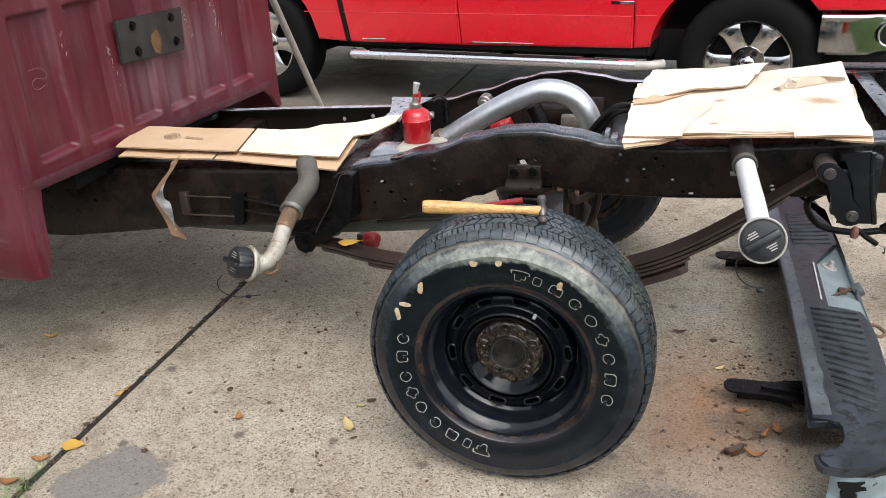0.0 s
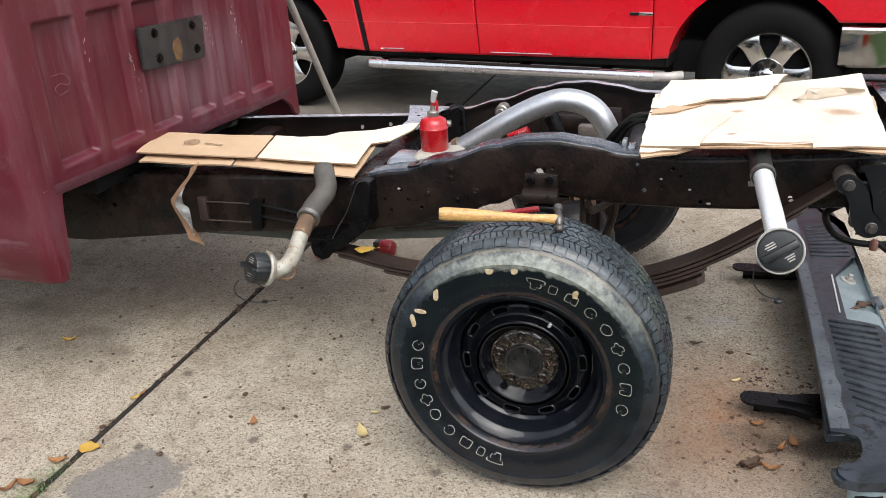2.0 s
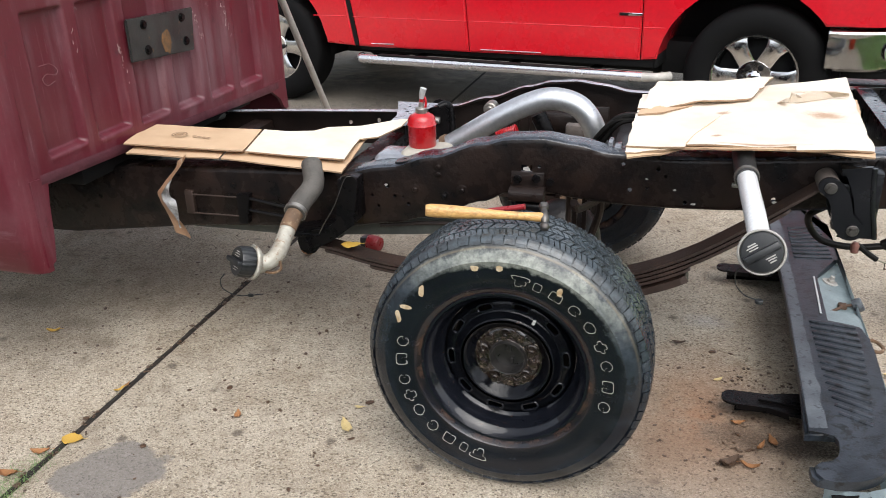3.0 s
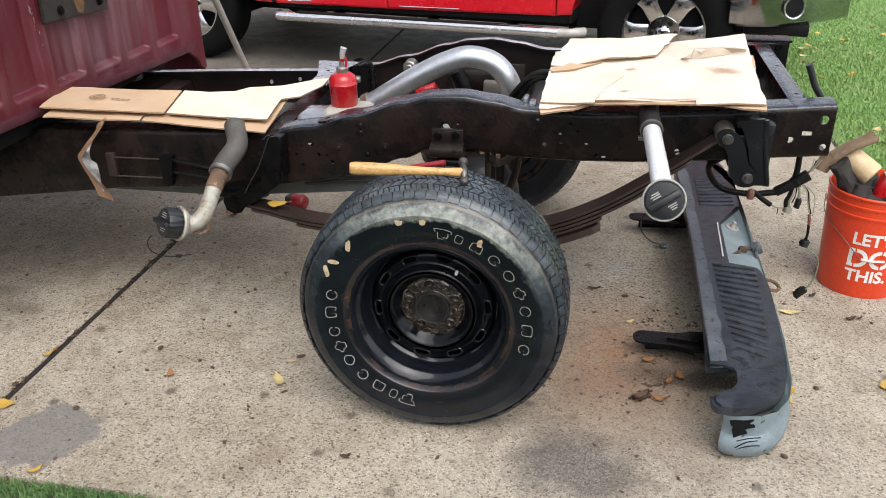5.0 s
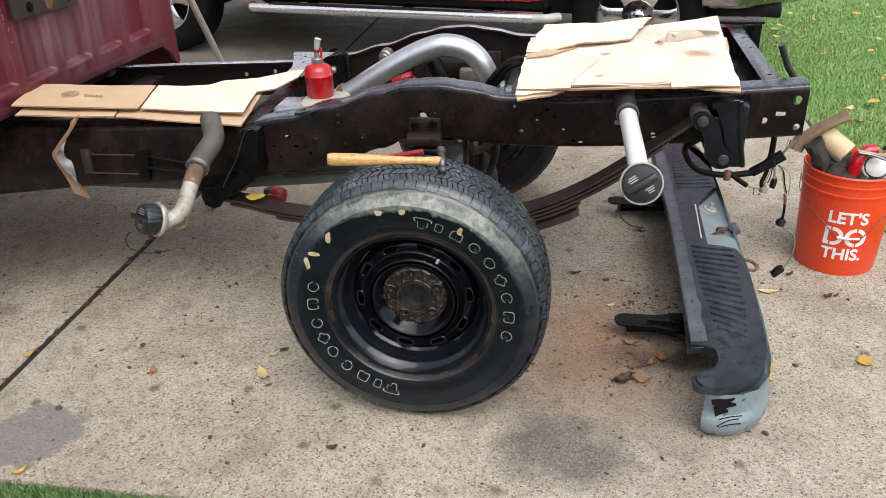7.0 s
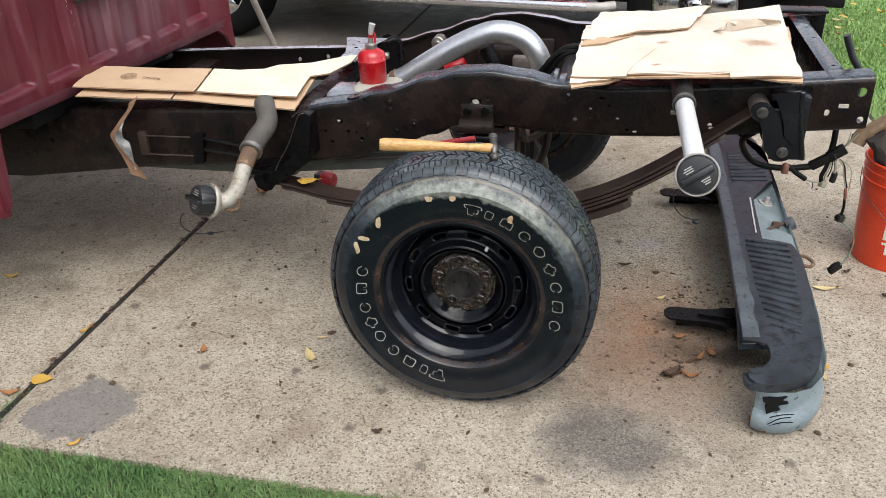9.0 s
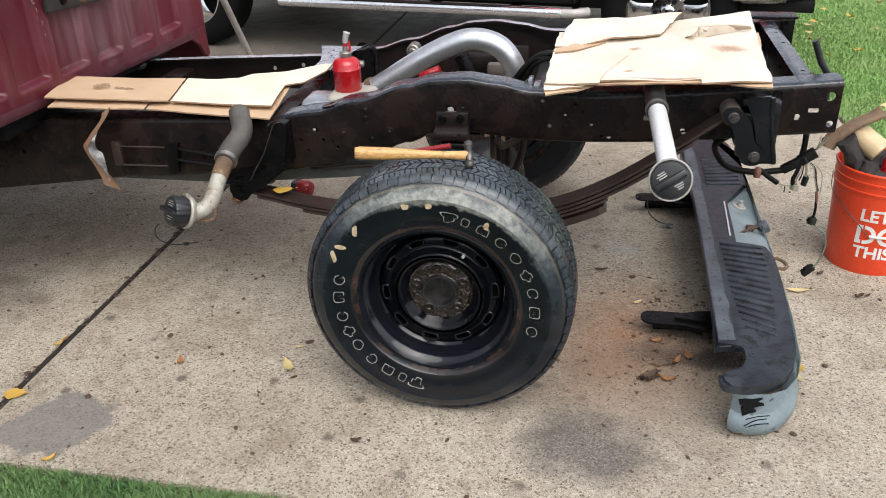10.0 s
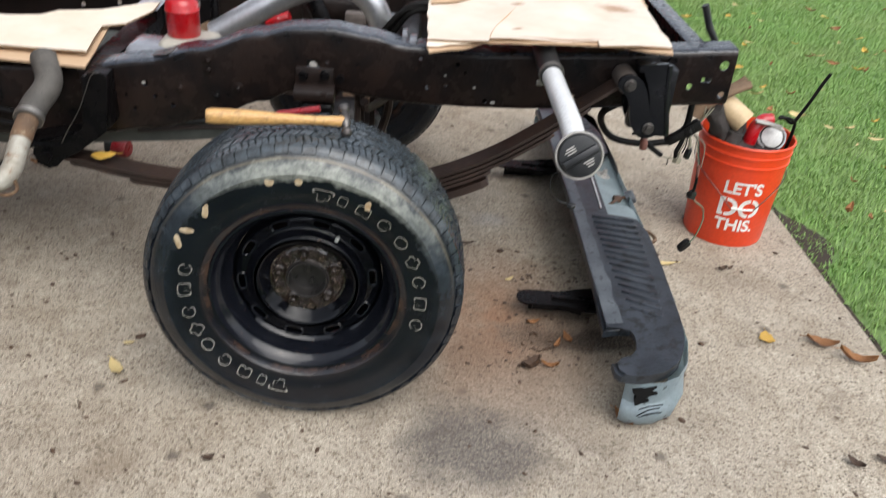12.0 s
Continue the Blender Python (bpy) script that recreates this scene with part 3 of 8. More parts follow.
def thing(name, label, category, m=None, group="", kind=""):
    ob = new(name)
    ob.empty_display_size = 0.05
    if m is not None:
        ob.matrix_basis = m
    return tagged(ob, label, category, group, kind)


def box(bm, x0, x1, y0, y1, z0, z1, bevel=0.0, m=None, seg=2):
    r = bmesh.ops.create_cube(bm, size=1.0)
    vs = r["verts"]
    bmesh.ops.scale(bm, vec=(x1 - x0, y1 - y0, z1 - z0), verts=vs)
    bmesh.ops.translate(bm, vec=((x0 + x1) / 2, (y0 + y1) / 2, (z0 + z1) / 2), verts=vs)
    if bevel:
        es = list({e for v in vs for e in v.link_edges})
        r = bmesh.ops.bevel(bm, geom=es, offset=bevel, segments=seg, affect="EDGES", profile=0.5)
        vs = list({v for f in r["faces"] for v in f.verts} | {v for v in vs if v.is_valid})
    if m is not None:
        bmesh.ops.transform(bm, matrix=m, verts=vs)
    return vs


def smooth_line(pts, n=8):
    """A Catmull-Rom line through the points."""
    p = [Vector(q) for q in pts]
    p = [p[0] * 2 - p[1]] + p + [p[-1] * 2 - p[-2]]
    out = []
    for i in range(1, len(p) - 2):
        for k in range(n):
            t = k / n
            a, b, c, d = p[i - 1], p[i], p[i + 1], p[i + 2]
            out.append(0.5 * ((2 * b) + (c - a) * t + (2 * a - 5 * b + 4 * c - d) * t * t + (3 * b - a - 3 * c + d) * t ** 3))
    return out + [p[-2]]


def tube(bm, pts, radius, seg=14, n=8, caps=True, curve=True):
    """A round bar along a line; radius may be a function of 0..1."""
    line = smooth_line(pts, n) if curve and len(pts) > 2 else [Vector(q) for q in pts]
    up, rings = None, []
    for i, q in enumerate(line):
        d = (line[min(i + 1, len(line) - 1)] - line[max(i - 1, 0)]).normalized()
        if up is None:
            up = d.orthogonal().normalized()
        up = (up - d * up.dot(d)).normalized()
        side = d.cross(up)
        r = radius(i / (len(line) - 1)) if callable(radius) else radius
        rings.append([bm.verts.new(q + (up * math.cos(a) + side * math.sin(a)) * r) for a in (2 * math.pi * k / seg for k in range(seg))])
    for a, b in zip(rings, rings[1:]):
        for k in range(seg):
            bm.faces.new((a[k], a[(k + 1) % seg], b[(k + 1) % seg], b[k]))
    if caps:
        bm.faces.new(rings[0][::-1])
        bm.faces.new(rings[-1])


def lathe(bm, profile, seg=48, m=None, closed=False):
    """Turns (radius, along) round the z axis."""
    rings = []
    for r, z in profile:
        if r < 1e-6:
            rings.append([bm.verts.new((0, 0, z))])
        else:
            rings.append([bm.verts.new((r * math.cos(2 * math.pi * k / seg), r * math.sin(2 * math.pi * k / seg), z)) for k in range(seg)])
    pairs = list(zip(rings, rings[1:])) + ([(rings[-1], rings[0])] if closed else [])
    for a, b in pairs:
        for k in range(seg):
            q = [a[k % len(a)], a[(k + 1) % len(a)], b[(k + 1) % len(b)], b[k % len(b)]]
            q = list(dict.fromkeys(q))
            if len(q) > 2:
                bm.faces.new(q)
    if m is not None:
        bmesh.ops.transform(bm, matrix=m, verts=[v for ring in rings for v in ring])


def prism(bm, outline, a, b, axis="z", m=None):
    """A flat outline pushed from a to b along an axis."""
    put = {"z": lambda u, v, w: (u, v, w), "y": lambda u, v, w: (u, w, v), "x": lambda u, v, w: (w, u, v)}[axis]
    lo = [bm.verts.new(put(u, v, a)) for u, v in outline]
    hi = [bm.verts.new(put(u, v, b)) for u, v in outline]
    bm.faces.new(lo[::-1])
    bm.faces.new(hi)
    for i in range(len(lo)):
        j = (i + 1) % len(lo)
        bm.faces.new((lo[i], lo[j], hi[j], hi[i]))
    if m is not None:
        bmesh.ops.transform(bm, matrix=m, verts=lo + hi)
    return lo + hi


def disc(bm, m, r, h, seg=20, bevel=0.0):
    """A short cylinder along its own z, from 0 to h."""
    b = bevel
    lathe(bm, [(0, 0), (r, 0), (r, h - b), (r - b, h), (0, h)] if b else [(0, 0), (r, 0), (r, h), (0, h)], seg, m)


ALONG_Y = pose(0, 0, 0, -90, 0, 0)   # own z becomes +y
TO_CAM = pose(0, 0, 0, 90, 0, 0)     # own z becomes -y


def bm_new():
    return bmesh.new()


def drilled(ob, cutter):
    """Cuts the cutter's shapes out of ob's mesh for good."""
    me = bpy.data.meshes.new("cutter")
    bmesh.ops.recalc_face_normals(cutter, faces=cutter.faces)
    cutter.to_mesh(me)
    cutter.free()
    cut = new("cutter", me)
    mod = ob.modifiers.new("holes", "BOOLEAN")
    mod.operation, mod.solver, mod.object = "DIFFERENCE", "EXACT", cut
    deps = bpy.context.evaluated_depsgraph_get()
    made = bpy.data.meshes.new_from_object(ob.evaluated_get(deps))
    ob.modifiers.clear()
    old = ob.data
    made.name = old.name
    ob.data = made
    bpy.data.objects.remove(cut)
    bpy.data.meshes.remove(me)
    made.shade_smooth()
    made.set_sharp_from_angle(angle=radians(38))


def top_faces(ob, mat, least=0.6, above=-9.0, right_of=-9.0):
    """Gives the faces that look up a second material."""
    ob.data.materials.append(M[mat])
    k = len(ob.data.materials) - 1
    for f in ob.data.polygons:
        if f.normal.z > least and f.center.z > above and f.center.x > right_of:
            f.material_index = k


def hexagon(bm, m, r, h):
    disc(bm, m, r, h, 6)


# ---------------------------------------------------------------- ground
NEAR_EDGE, RIGHT_EDGE, JOINT = -0.385, 1.632, -1.278

bm = bm_new()
bmesh.ops.create_grid(bm, x_segments=60, y_segments=60, size=70)
bmesh.ops.translate(bm, vec=(0, 20, -0.03), verts=bm.verts)
tagged(finish("ground", bm, "lawn", smooth=False), "green autumn lawn reaching away round the driveway", "lawn", kind="structure")


def slab(name, x0, x1, y0, y1, label):
    b = bm_new()
    box(b, x0, x1, y0, y1, -0.12, 0.0, 0.006)
    return tagged(finish(name, b, "concrete"), label, "driveway", kind="structure")


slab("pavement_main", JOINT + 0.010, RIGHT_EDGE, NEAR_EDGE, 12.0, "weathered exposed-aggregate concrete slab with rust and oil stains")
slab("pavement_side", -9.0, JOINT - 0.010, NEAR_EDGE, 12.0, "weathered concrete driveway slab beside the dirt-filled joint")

rng = random.Random(4)
bm = bm_new()
row = []
for i in range(330):
    y = NEAR_EDGE + i * 0.0375
    w = 0.0115 + rng.uniform(-0.001, 0.009)
    row.append([bm.verts.new((JOINT + dx * w, y, -0.004 + (0.006 + rng.uniform(-0.003, 0.004)) * (1 - abs(dx)))) for dx in (-1, -0.4, 0.3, 1)])
for a, b in zip(row, row[1:]):
    for k in range(3):
        bm.faces.new((a[k], a[k + 1], b[k + 1], b[k]))
tagged(finish("joint_dirt", bm, "dirt_joint"), "dark dirt packed into the expansion joint", "joint", kind="structure")

# dark ground past the verge, out of view, added to keep reflections neutral
b = bm_new()
box(b, -14.0, 16.0, -8.5, -1.02, -0.12, -0.01, 0.006)
tagged(finish("road", b, "dark_ground"), "plain dark unseen ground added for neutral reflections", "road", kind="structure")

# bare soil along the slab's outer edge
bm = bm_new()
row = []
for i in range(90):
    y = NEAR_EDGE - 0.4 + i * 0.09
    w = 0.015 + 0.05 * noise.noise((y * 2.1, 0, 0)) + 0.13 * math.exp(-((y - 1.05) / 0.20) ** 2)
    row.append([bm.verts.new((RIGHT_EDGE + 0.002 + u * max(w, 0.03), y, -0.020 + 0.010 * noise.noise((u * 3, y * 9, 1)))) for u in (0, 0.3, 0.7, 1)])
for a, b in zip(row, row[1:]):
    for k in range(3):
        bm.faces.new((a[k], a[k + 1], b[k + 1], b[k]))
tagged(finish("soil", bm, "soil"), "dark bare soil along the slab edge", "soil", kind="structure")


b = bm_new()
box(b, -9.0, RIGHT_EDGE, -1.02, NEAR_EDGE - 0.002, -0.10, -0.024)
tagged(finish("verge_soil", b, "soil"), "dark soil under the grass verge", "soil", kind="structure")


def blades(name, label, spots, height, seed, mat="grass", thick=(0.0012, 0.0027)):
    """Bent three-sided blades, one object."""
    r = np.random.RandomState(seed)
    n = len(spots)
    ang, h, lean, w = r.uniform(0, 2 * np.pi, n), height * r.uniform(0.5, 1.25, n), r.uniform(0.15, 0.9, n), r.uniform(*thick, n) * (1 + 0.05 * np.hypot(spots[:, 0] - 0.3, spots[:, 1] + 1.7) ** 1.2)
    dx, dy = np.cos(ang), np.sin(ang)
    base = np.c_[spots, np.full(n, -0.03)]
    side = np.c_[-dy * w, dx * w, np.zeros(n)]
    mid = base + np.c_[dx * h * lean * 0.35, dy * h * lean * 0.35, h * 0.6]
    tip = base + np.c_[dx * h * lean, dy * h * lean, h * (1.05 - 0.45 * lean)]
    verts = np.stack([base - side, base + side, mid + side * 0.8, mid - side * 0.8, tip], 1).reshape(-1, 3)
    k = np.arange(n)[:, None] * 5
    faces = [tuple(q) for q in (k + [0, 1, 2, 3]).tolist()] + [tuple(q) for q in (k + [3, 2, 4]).tolist()]
    me = bpy.data.meshes.new(name)
    me.from_pydata(verts.tolist(), [], faces)
    me.materials.append(M[mat])
    return tagged(new(name, me), label, "grass", kind="stuff")


r = np.random.RandomState(3)
n_right = 185000
gx = RIGHT_EDGE + 0.005 + 5.2 * r.beta(1.0, 1.9, n_right)
gy = -0.8 + 9.5 * r.beta(1.15, 1.7, n_right)
thin = np.array([noise.noise((a * 2.3, b * 2.3, 5)) for a, b in zip(gx, gy)])
edge = (gx - RIGHT_EDGE) < 0.05 + 0.05 * np.sin(gy * 5) + 0.15 * np.exp(-((gy - 1.05) / 0.17) ** 2) * (1 + 0.6 * np.sin(gy * 31 + gx * 17))
keep = (thin > -0.9) & ~(edge & (r.rand(n_right) < 0.6))
blades("lawn_grass", "short bright green lawn grass scattered with leaves", np.c_[gx, gy][keep], 0.028, 1)
n_near = 120000
gx, gy = np.where(r.rand(n_near) < 0.86, r.uniform(-2.3, 1.3, n_near), np.where(r.rand(n_near) < 0.7, r.uniform(-8.0, -2.3, n_near), r.uniform(1.3, 2.2, n_near))), NEAR_EDGE + 0.012 - 0.63 * r.beta(1.0, 1.3, n_near)
blades("verge_grass", "dark green grass growing over the slab edge", np.c_[gx, gy], 0.036, 2, "grass_dark", (0.0009, 0.0019))
n_tuft = 4500
gx, gy = JOINT + r.normal(-0.014, 0.030, n_tuft), NEAR_EDGE + 0.27 * r.beta(1, 2.2, n_tuft)
blades("joint_tuft", "small tuft of grass in the joint", np.c_[gx, gy], 0.036, 6, "grass_dark", (0.0010, 0.0020))


# plain unseen walls, added behind camera and past the pickup, dim the horizon light
for name, x0, x1, y0, y1, h in (("wall_south", -16, 16, -9.3, -9.0, 2.6), ("wall_west", -14.3, -14.0, -9, 18, 4.0), ("wall_north", -16, 9, 17.0, 17.3, 2.4)):
    b = bm_new()
    box(b, x0, x1, y0, y1, -0.1, h, 0.02)
    tagged(finish(name, b, "backdrop"), "plain pale unseen wall added to dim the horizon", "wall", kind="structure")


# ---------------------------------------------------------------- truck chassis
NEAR_RAIL, FAR_RAIL = 0.447, 1.225
PROFILE = ((-3.4, 0.600, 0.355), (-1.6, 0.642, 0.402), (-1.1, 0.668, 0.468), (-0.60, 0.688, 0.506), (-0.45, 0.715, 0.530), (-0.31, 0.752, 0.562),
           (-0.16, 0.798, 0.622), (-0.08, 0.818, 0.655), (0.01, 0.823, 0.664), (0.10, 0.812, 0.652), (0.20, 0.792, 0.643),
           (0.36, 0.788, 0.642), (0.52, 0.796, 0.648), (0.66, 0.806, 0.658), (0.85, 0.824, 0.678), (1.015, 0.840, 0.694))


def rail_z(x):
    for a, b in zip(PROFILE, PROFILE[1:]):
        if x <= b[0]:
            t = (x - a[0]) / (b[0] - a[0])
            t = t * t * (3 - 2 * t) if a[0] > -0.7 and b[0] < 0.3 else t
            return a[1] + (b[1] - a[1]) * t, a[2] + (b[2] - a[2]) * t
    return PROFILE[-1][1:]


def rail_mesh(bm, y, way, wide=0.078):
    sec = [(0, 1, -0.016), (0.003, 1, -0.006), (0.010, 1, -0.001), (0.018, 1, 0), (wide, 1, 0), (wide, 1, -0.006), (0.018, 1, -0.006), (0.006, 1, -0.016),
           (0.006, 0, 0.016), (0.018, 0, 0.006), (wide, 0, 0.006), (wide, 0, 0), (0.018, 0, 0), (0.010, 0, 0.001), (0.003, 0, 0.006), (0, 0, 0.016)]
    xs = sorted({round(v, 4) for v in np.concatenate([np.arange(-3.4, -0.7, 0.12), np.arange(-0.7, 0.35, 0.025), np.arange(0.35, 1.015, 0.05), [1.015]])})
    rings = []
    for x in xs:
        z = rail_z(x)
        wob = 0.0012 * noise.noise((x * 9, y, 0))
        rings.append([bm.verts.new((x, y + way * d + wob, (z[0] if up else z[1]) + dz)) for d, up, dz in sec])
    k = len(sec)
    for a, b in zip(rings, rings[1:]):
        for i in range(k):
            bm.faces.new((a[i], a[(i + 1) % k], b[(i + 1) % k], b[i]))
    bm.faces.new(rings[0])
    bm.faces.new(rings[-1][::-1])


chassis = thing("truck_chassis", "stripped black pickup truck frame with rusty springs and axle", "truck frame")

bm = bm_new()
rail_mesh(bm, NEAR_RAIL, 1)
rail_near = part("frame_rail", bm, "black_paint", chassis, "black painted steel channel rail with punched holes")
cut = bm_new()
for x, z, rad in ((-1.467, 0.545, 0.009), (-0.448, 0.655, 0.008), (-0.497, 0.621, 0.005), (-0.479, 0.588, 0.005), (-0.426, 0.624, 0.006), (-0.384, 0.602, 0.006), (-0.40, 0.622, 0.004),
                  (0.004, 0.742, 0.005), (0.232, 0.763, 0.005), (0.253, 0.691, 0.006), (0.324, 0.754, 0.006), (0.345, 0.735, 0.005), (0.298, 0.700, 0.005), (0.40, 0.665, 0.006),
                  (0.988, 0.797, 0.0125), (0.997, 0.722, 0.009), (0.911, 0.738, 0.009), (-0.60, 0.60, 0.006), (0.62, 0.69, 0.006)):
    disc(cut, pose(x, NEAR_RAIL - 0.02, z) @ ALONG_Y, rad, 0.05, 14)
box(cut, -0.048, -0.016, NEAR_RAIL - 0.02, NEAR_RAIL + 0.03, 0.725, 0.744)
box(cut, 0.938, 0.964, NEAR_RAIL - 0.02, NEAR_RAIL + 0.03, 0.752, 0.764)
drilled(rail_near, cut)
top_faces(rail_near, "flange_wet_sheen", right_of=-0.56)

bm = bm_new()
rail_mesh(bm, FAR_RAIL, -1, 0.050)
rail_far = part("frame_rail", bm, "inner_rust", chassis, "far frame rail, brown with surface rust inside")
cut = bm_new()
for x, z, rad in ((-0.875, 0.623, 0.008), (-0.756, 0.637, 0.008), (-0.506, 0.655, 0.008), (-0.805, 0.60, 0.012), (0.5, 0.71, 0.012)):
    disc(cut, pose(x, FAR_RAIL - 0.03, z) @ ALONG_Y, rad, 0.06, 14)
drilled(rail_far, cut)
top_faces(rail_far, "flange_sky_sheen")

# dimples pressed round the bolts, and rivets
for x, z in ((-0.289, 0.722), (-0.289, 0.700), (-0.362, 0.648), (-0.273, 0.634), (-0.219, 0.655)):
    bm = bm_new()
    lathe(bm, [(0, 0.008), (0.005, 0.0075), (0.0075, 0.005), (0.008, 0.0015), (0.015, 0.001), (0.018, 0)], 18, pose(x, NEAR_RAIL + 0.0005, z) @ TO_CAM)
    part("rivet", bm, "black_paint", chassis)


def channel_member(x0, x1, z, drop, mat, label, y0=NEAR_RAIL + 0.02, y1=FAR_RAIL - 0.02, holes=()):
    """A hat-shaped crossmember between the rails."""
    prof = [(x0 - 0.02, z - drop), (x0 - 0.02, z - drop + 0.005), (x0, z - drop + 0.006), (x0 + 0.008, z - 0.004), (x0 + 0.016, z), (x1 - 0.016, z), (x1 - 0.008, z - 0.004),
            (x1, z - drop + 0.006), (x1 + 0.02, z - drop + 0.005), (x1 + 0.02, z - drop), (x1 - 0.005, z - drop), (x1 - 0.016, z - 0.008), (x0 + 0.016, z - 0.008), (x0 + 0.005, z - drop)]
    b = bm_new()
    prism(b, prof, y0, y1, "y")
    ob = part("crossmember", b, mat, chassis, label)
    if holes:
        c = bm_new()
        for hx, hy, hr in holes:
            disc(c, pose(hx, hy, z - 0.03), hr, 0.06, 14)
        drilled(ob, c)
    return ob


b = bm_new()
prism(b, [(-0.600, 0.87), (-0.530, 0.87), (-0.535, 1.00), (-0.520, 1.13), (-0.500, 1.205), (-0.668, 1.205), (-0.640, 1.12), (-0.606, 1.00)], 0.708, 0.717)
prism(b, [(-0.530, 0.87), (-0.535, 1.00), (-0.520, 1.13), (-0.527, 1.13), (-0.542, 1.00), (-0.537, 0.87)], 0.655, 0.711)
prism(b, [(-0.600, 0.47), (-0.545, 0.47), (-0.530, 0.88), (-0.600, 0.88)], 0.640, 0.690)
grey_cross = part("crossmember", b, "black_part", chassis, "crossmember with painted sky sheen on top and bolt holes")
cut = bm_new()
for hx, hy, hr in ((-0.585, 1.06, 0.007), (-0.570, 0.92, 0.006), (-0.60, 1.14, 0.006), (-0.56, 1.16, 0.006)):
    disc(cut, pose(hx, hy, 0.69), hr, 0.06, 14)
drilled(grey_cross, cut)
top_faces(grey_cross, "flange_sky_sheen", 0.6, 0.70)
channel_member(0.17, 0.235, 0.715, 0.05, "inner_rust", "rusty crossmember behind the axle", NEAR_RAIL + 0.01, FAR_RAIL - 0.01)
channel_member(-1.30, -1.20, 0.62, 0.06, "inner_rust", "rusty crossmember under the cab")
b = bm_new()
m_end = pose(0.93, (NEAR_RAIL + FAR_RAIL) / 2, 0.826)
box(b, -0.026, 0.026, -0.375, 0.40, -0.006, 0.004, 0.003, m_end)
box(b, -0.026, -0.020, -0.375, 0.40, -0.11, 0.002, 0.002, m_end)
rear_member = part("rear_crossmember", b, "black_part", chassis, "black rear crossmember drilled along its top")
cut = bm_new()
for yy in (-0.26, 0.05, 0.18):
    disc(cut, pose(0.935, (NEAR_RAIL + FAR_RAIL) / 2 + yy, 0.80), 0.006, 0.06, 12)
drilled(rear_member, cut)
top_faces(rear_member, "flange_wet_sheen")
b = bm_new()
box(b, 0.86, 1.03, FAR_RAIL - 0.05, FAR_RAIL + 0.035, 0.838, 0.846, 0.002)
box(b, 0.985, 1.03, FAR_RAIL - 0.01, FAR_RAIL + 0.0, 0.70, 0.838, 0.003)
part("end_bracket", b, "black_part", chassis, "black bracket at the rear end of the far rail")
b = bm_new()
lathe(b, [(0.008, 0), (0.030, 0), (0.032, 0.002), (0.030, 0.004), (0.008, 0.004)], 28, pose(-0.40, NEAR_RAIL + 0.035, rail_z(-0.40)[0] - 0.001, 0, -14, 0), True)
part("mount_pad", b, "black_paint", chassis, "round black mount pad with a bolt hole on the rail")
# pressed tray and plastic cover by the oil can
b = bm_new()
box(b, -0.520, -0.400, NEAR_RAIL + 0.07, NEAR_RAIL + 0.20, 0.66, 0.722, 0.022, None, 3)
part("gusset_tray", b, "grey_member", chassis, "wet grey pressed steel tray beside the rail")
b = bm_new()
box(b, -0.442, -0.295, NEAR_RAIL + 0.085, NEAR_RAIL + 0.22, 0.67, 0.7365, 0.026, None, 4)
part("plastic_cover", b, "beige_plastic", chassis, "dusty beige plastic cover under the oil can")
b = bm_new()
tube(b, [(-0.405, 0.86, 0.79), (-0.385, 0.87, 0.797), (-0.372, 0.88, 0.78), (-0.365, 0.88, 0.70), (-0.36, 0.88, 0.60)], 0.013, 10)
prism(b, [(-0.425, 0.79), (-0.39, 0.80), (-0.372, 0.78), (-0.37, 0.66), (-0.41, 0.66)], 0.855, 0.867, "y")
part("shackle_link", b, "black_part", chassis)
b = bm_new()
disc(b, pose(-0.46, 0.85, 0.748, 0, 90, 0), 0.012, 0.06, 14, 0.003)
part("bush_bolt", b, "steel", chassis, "worn steel bush bolt")
b = bm_new()
disc(b, pose(-0.284, 1.13, 0.733) @ TO_CAM, 0.024, 0.05, 22, 0.004)
disc(b, pose(-0.284, 1.08, 0.733) @ TO_CAM, 0.013, 0.012, 14, 0.002)
part("shock_eye", b, "steel", chassis, "bare steel upper shock absorber eye")

# bump stop bracket on the near rail: a folded plate, a rolled lower lip and a rubber block
b = bm_new()
box(b, -0.074, 0.020, NEAR_RAIL - 0.010, NEAR_RAIL, 0.680, 0.726, 0.003)
prism(b, [(NEAR_RAIL, 0.684), (NEAR_RAIL - 0.012, 0.688), (NEAR_RAIL - 0.030, 0.684), (NEAR_RAIL - 0.044, 0.676), (NEAR_RAIL - 0.048, 0.664), (NEAR_RAIL - 0.044, 0.652), (NEAR_RAIL - 0.034, 0.646), (NEAR_RAIL, 0.642)], -0.075, 0.023, "x")
bump = part("bump_stop_bracket", b, "inner_rust", chassis, "dark brown folded bump stop bracket with bolts")
b = bm_new()
box(b, -0.060, 0.020, NEAR_RAIL - 0.040, NEAR_RAIL + 0.02, 0.606, 0.644, 0.010, None, 3)
part("bump_stop", b, "black_part", bump, "black rubber bump stop block")
for x, z in ((-0.055, 0.705), (-0.002, 0.709)):
    b = bm_new()
    disc(b, pose(x, NEAR_RAIL - 0.010, z) @ TO_CAM, 0.0125, 0.003, 18, 0.001)
    hexagon(b, pose(x, NEAR_RAIL - 0.012, z) @ TO_CAM, 0.0098, 0.010)
    part("bolt", b, "black_part", bump)
b = bm_new()
hexagon(b, pose(-0.001, NEAR_RAIL - 0.046, 0.668) @ TO_CAM, 0.009, 0.008)
part("bolt", b, "inner_rust", bump)
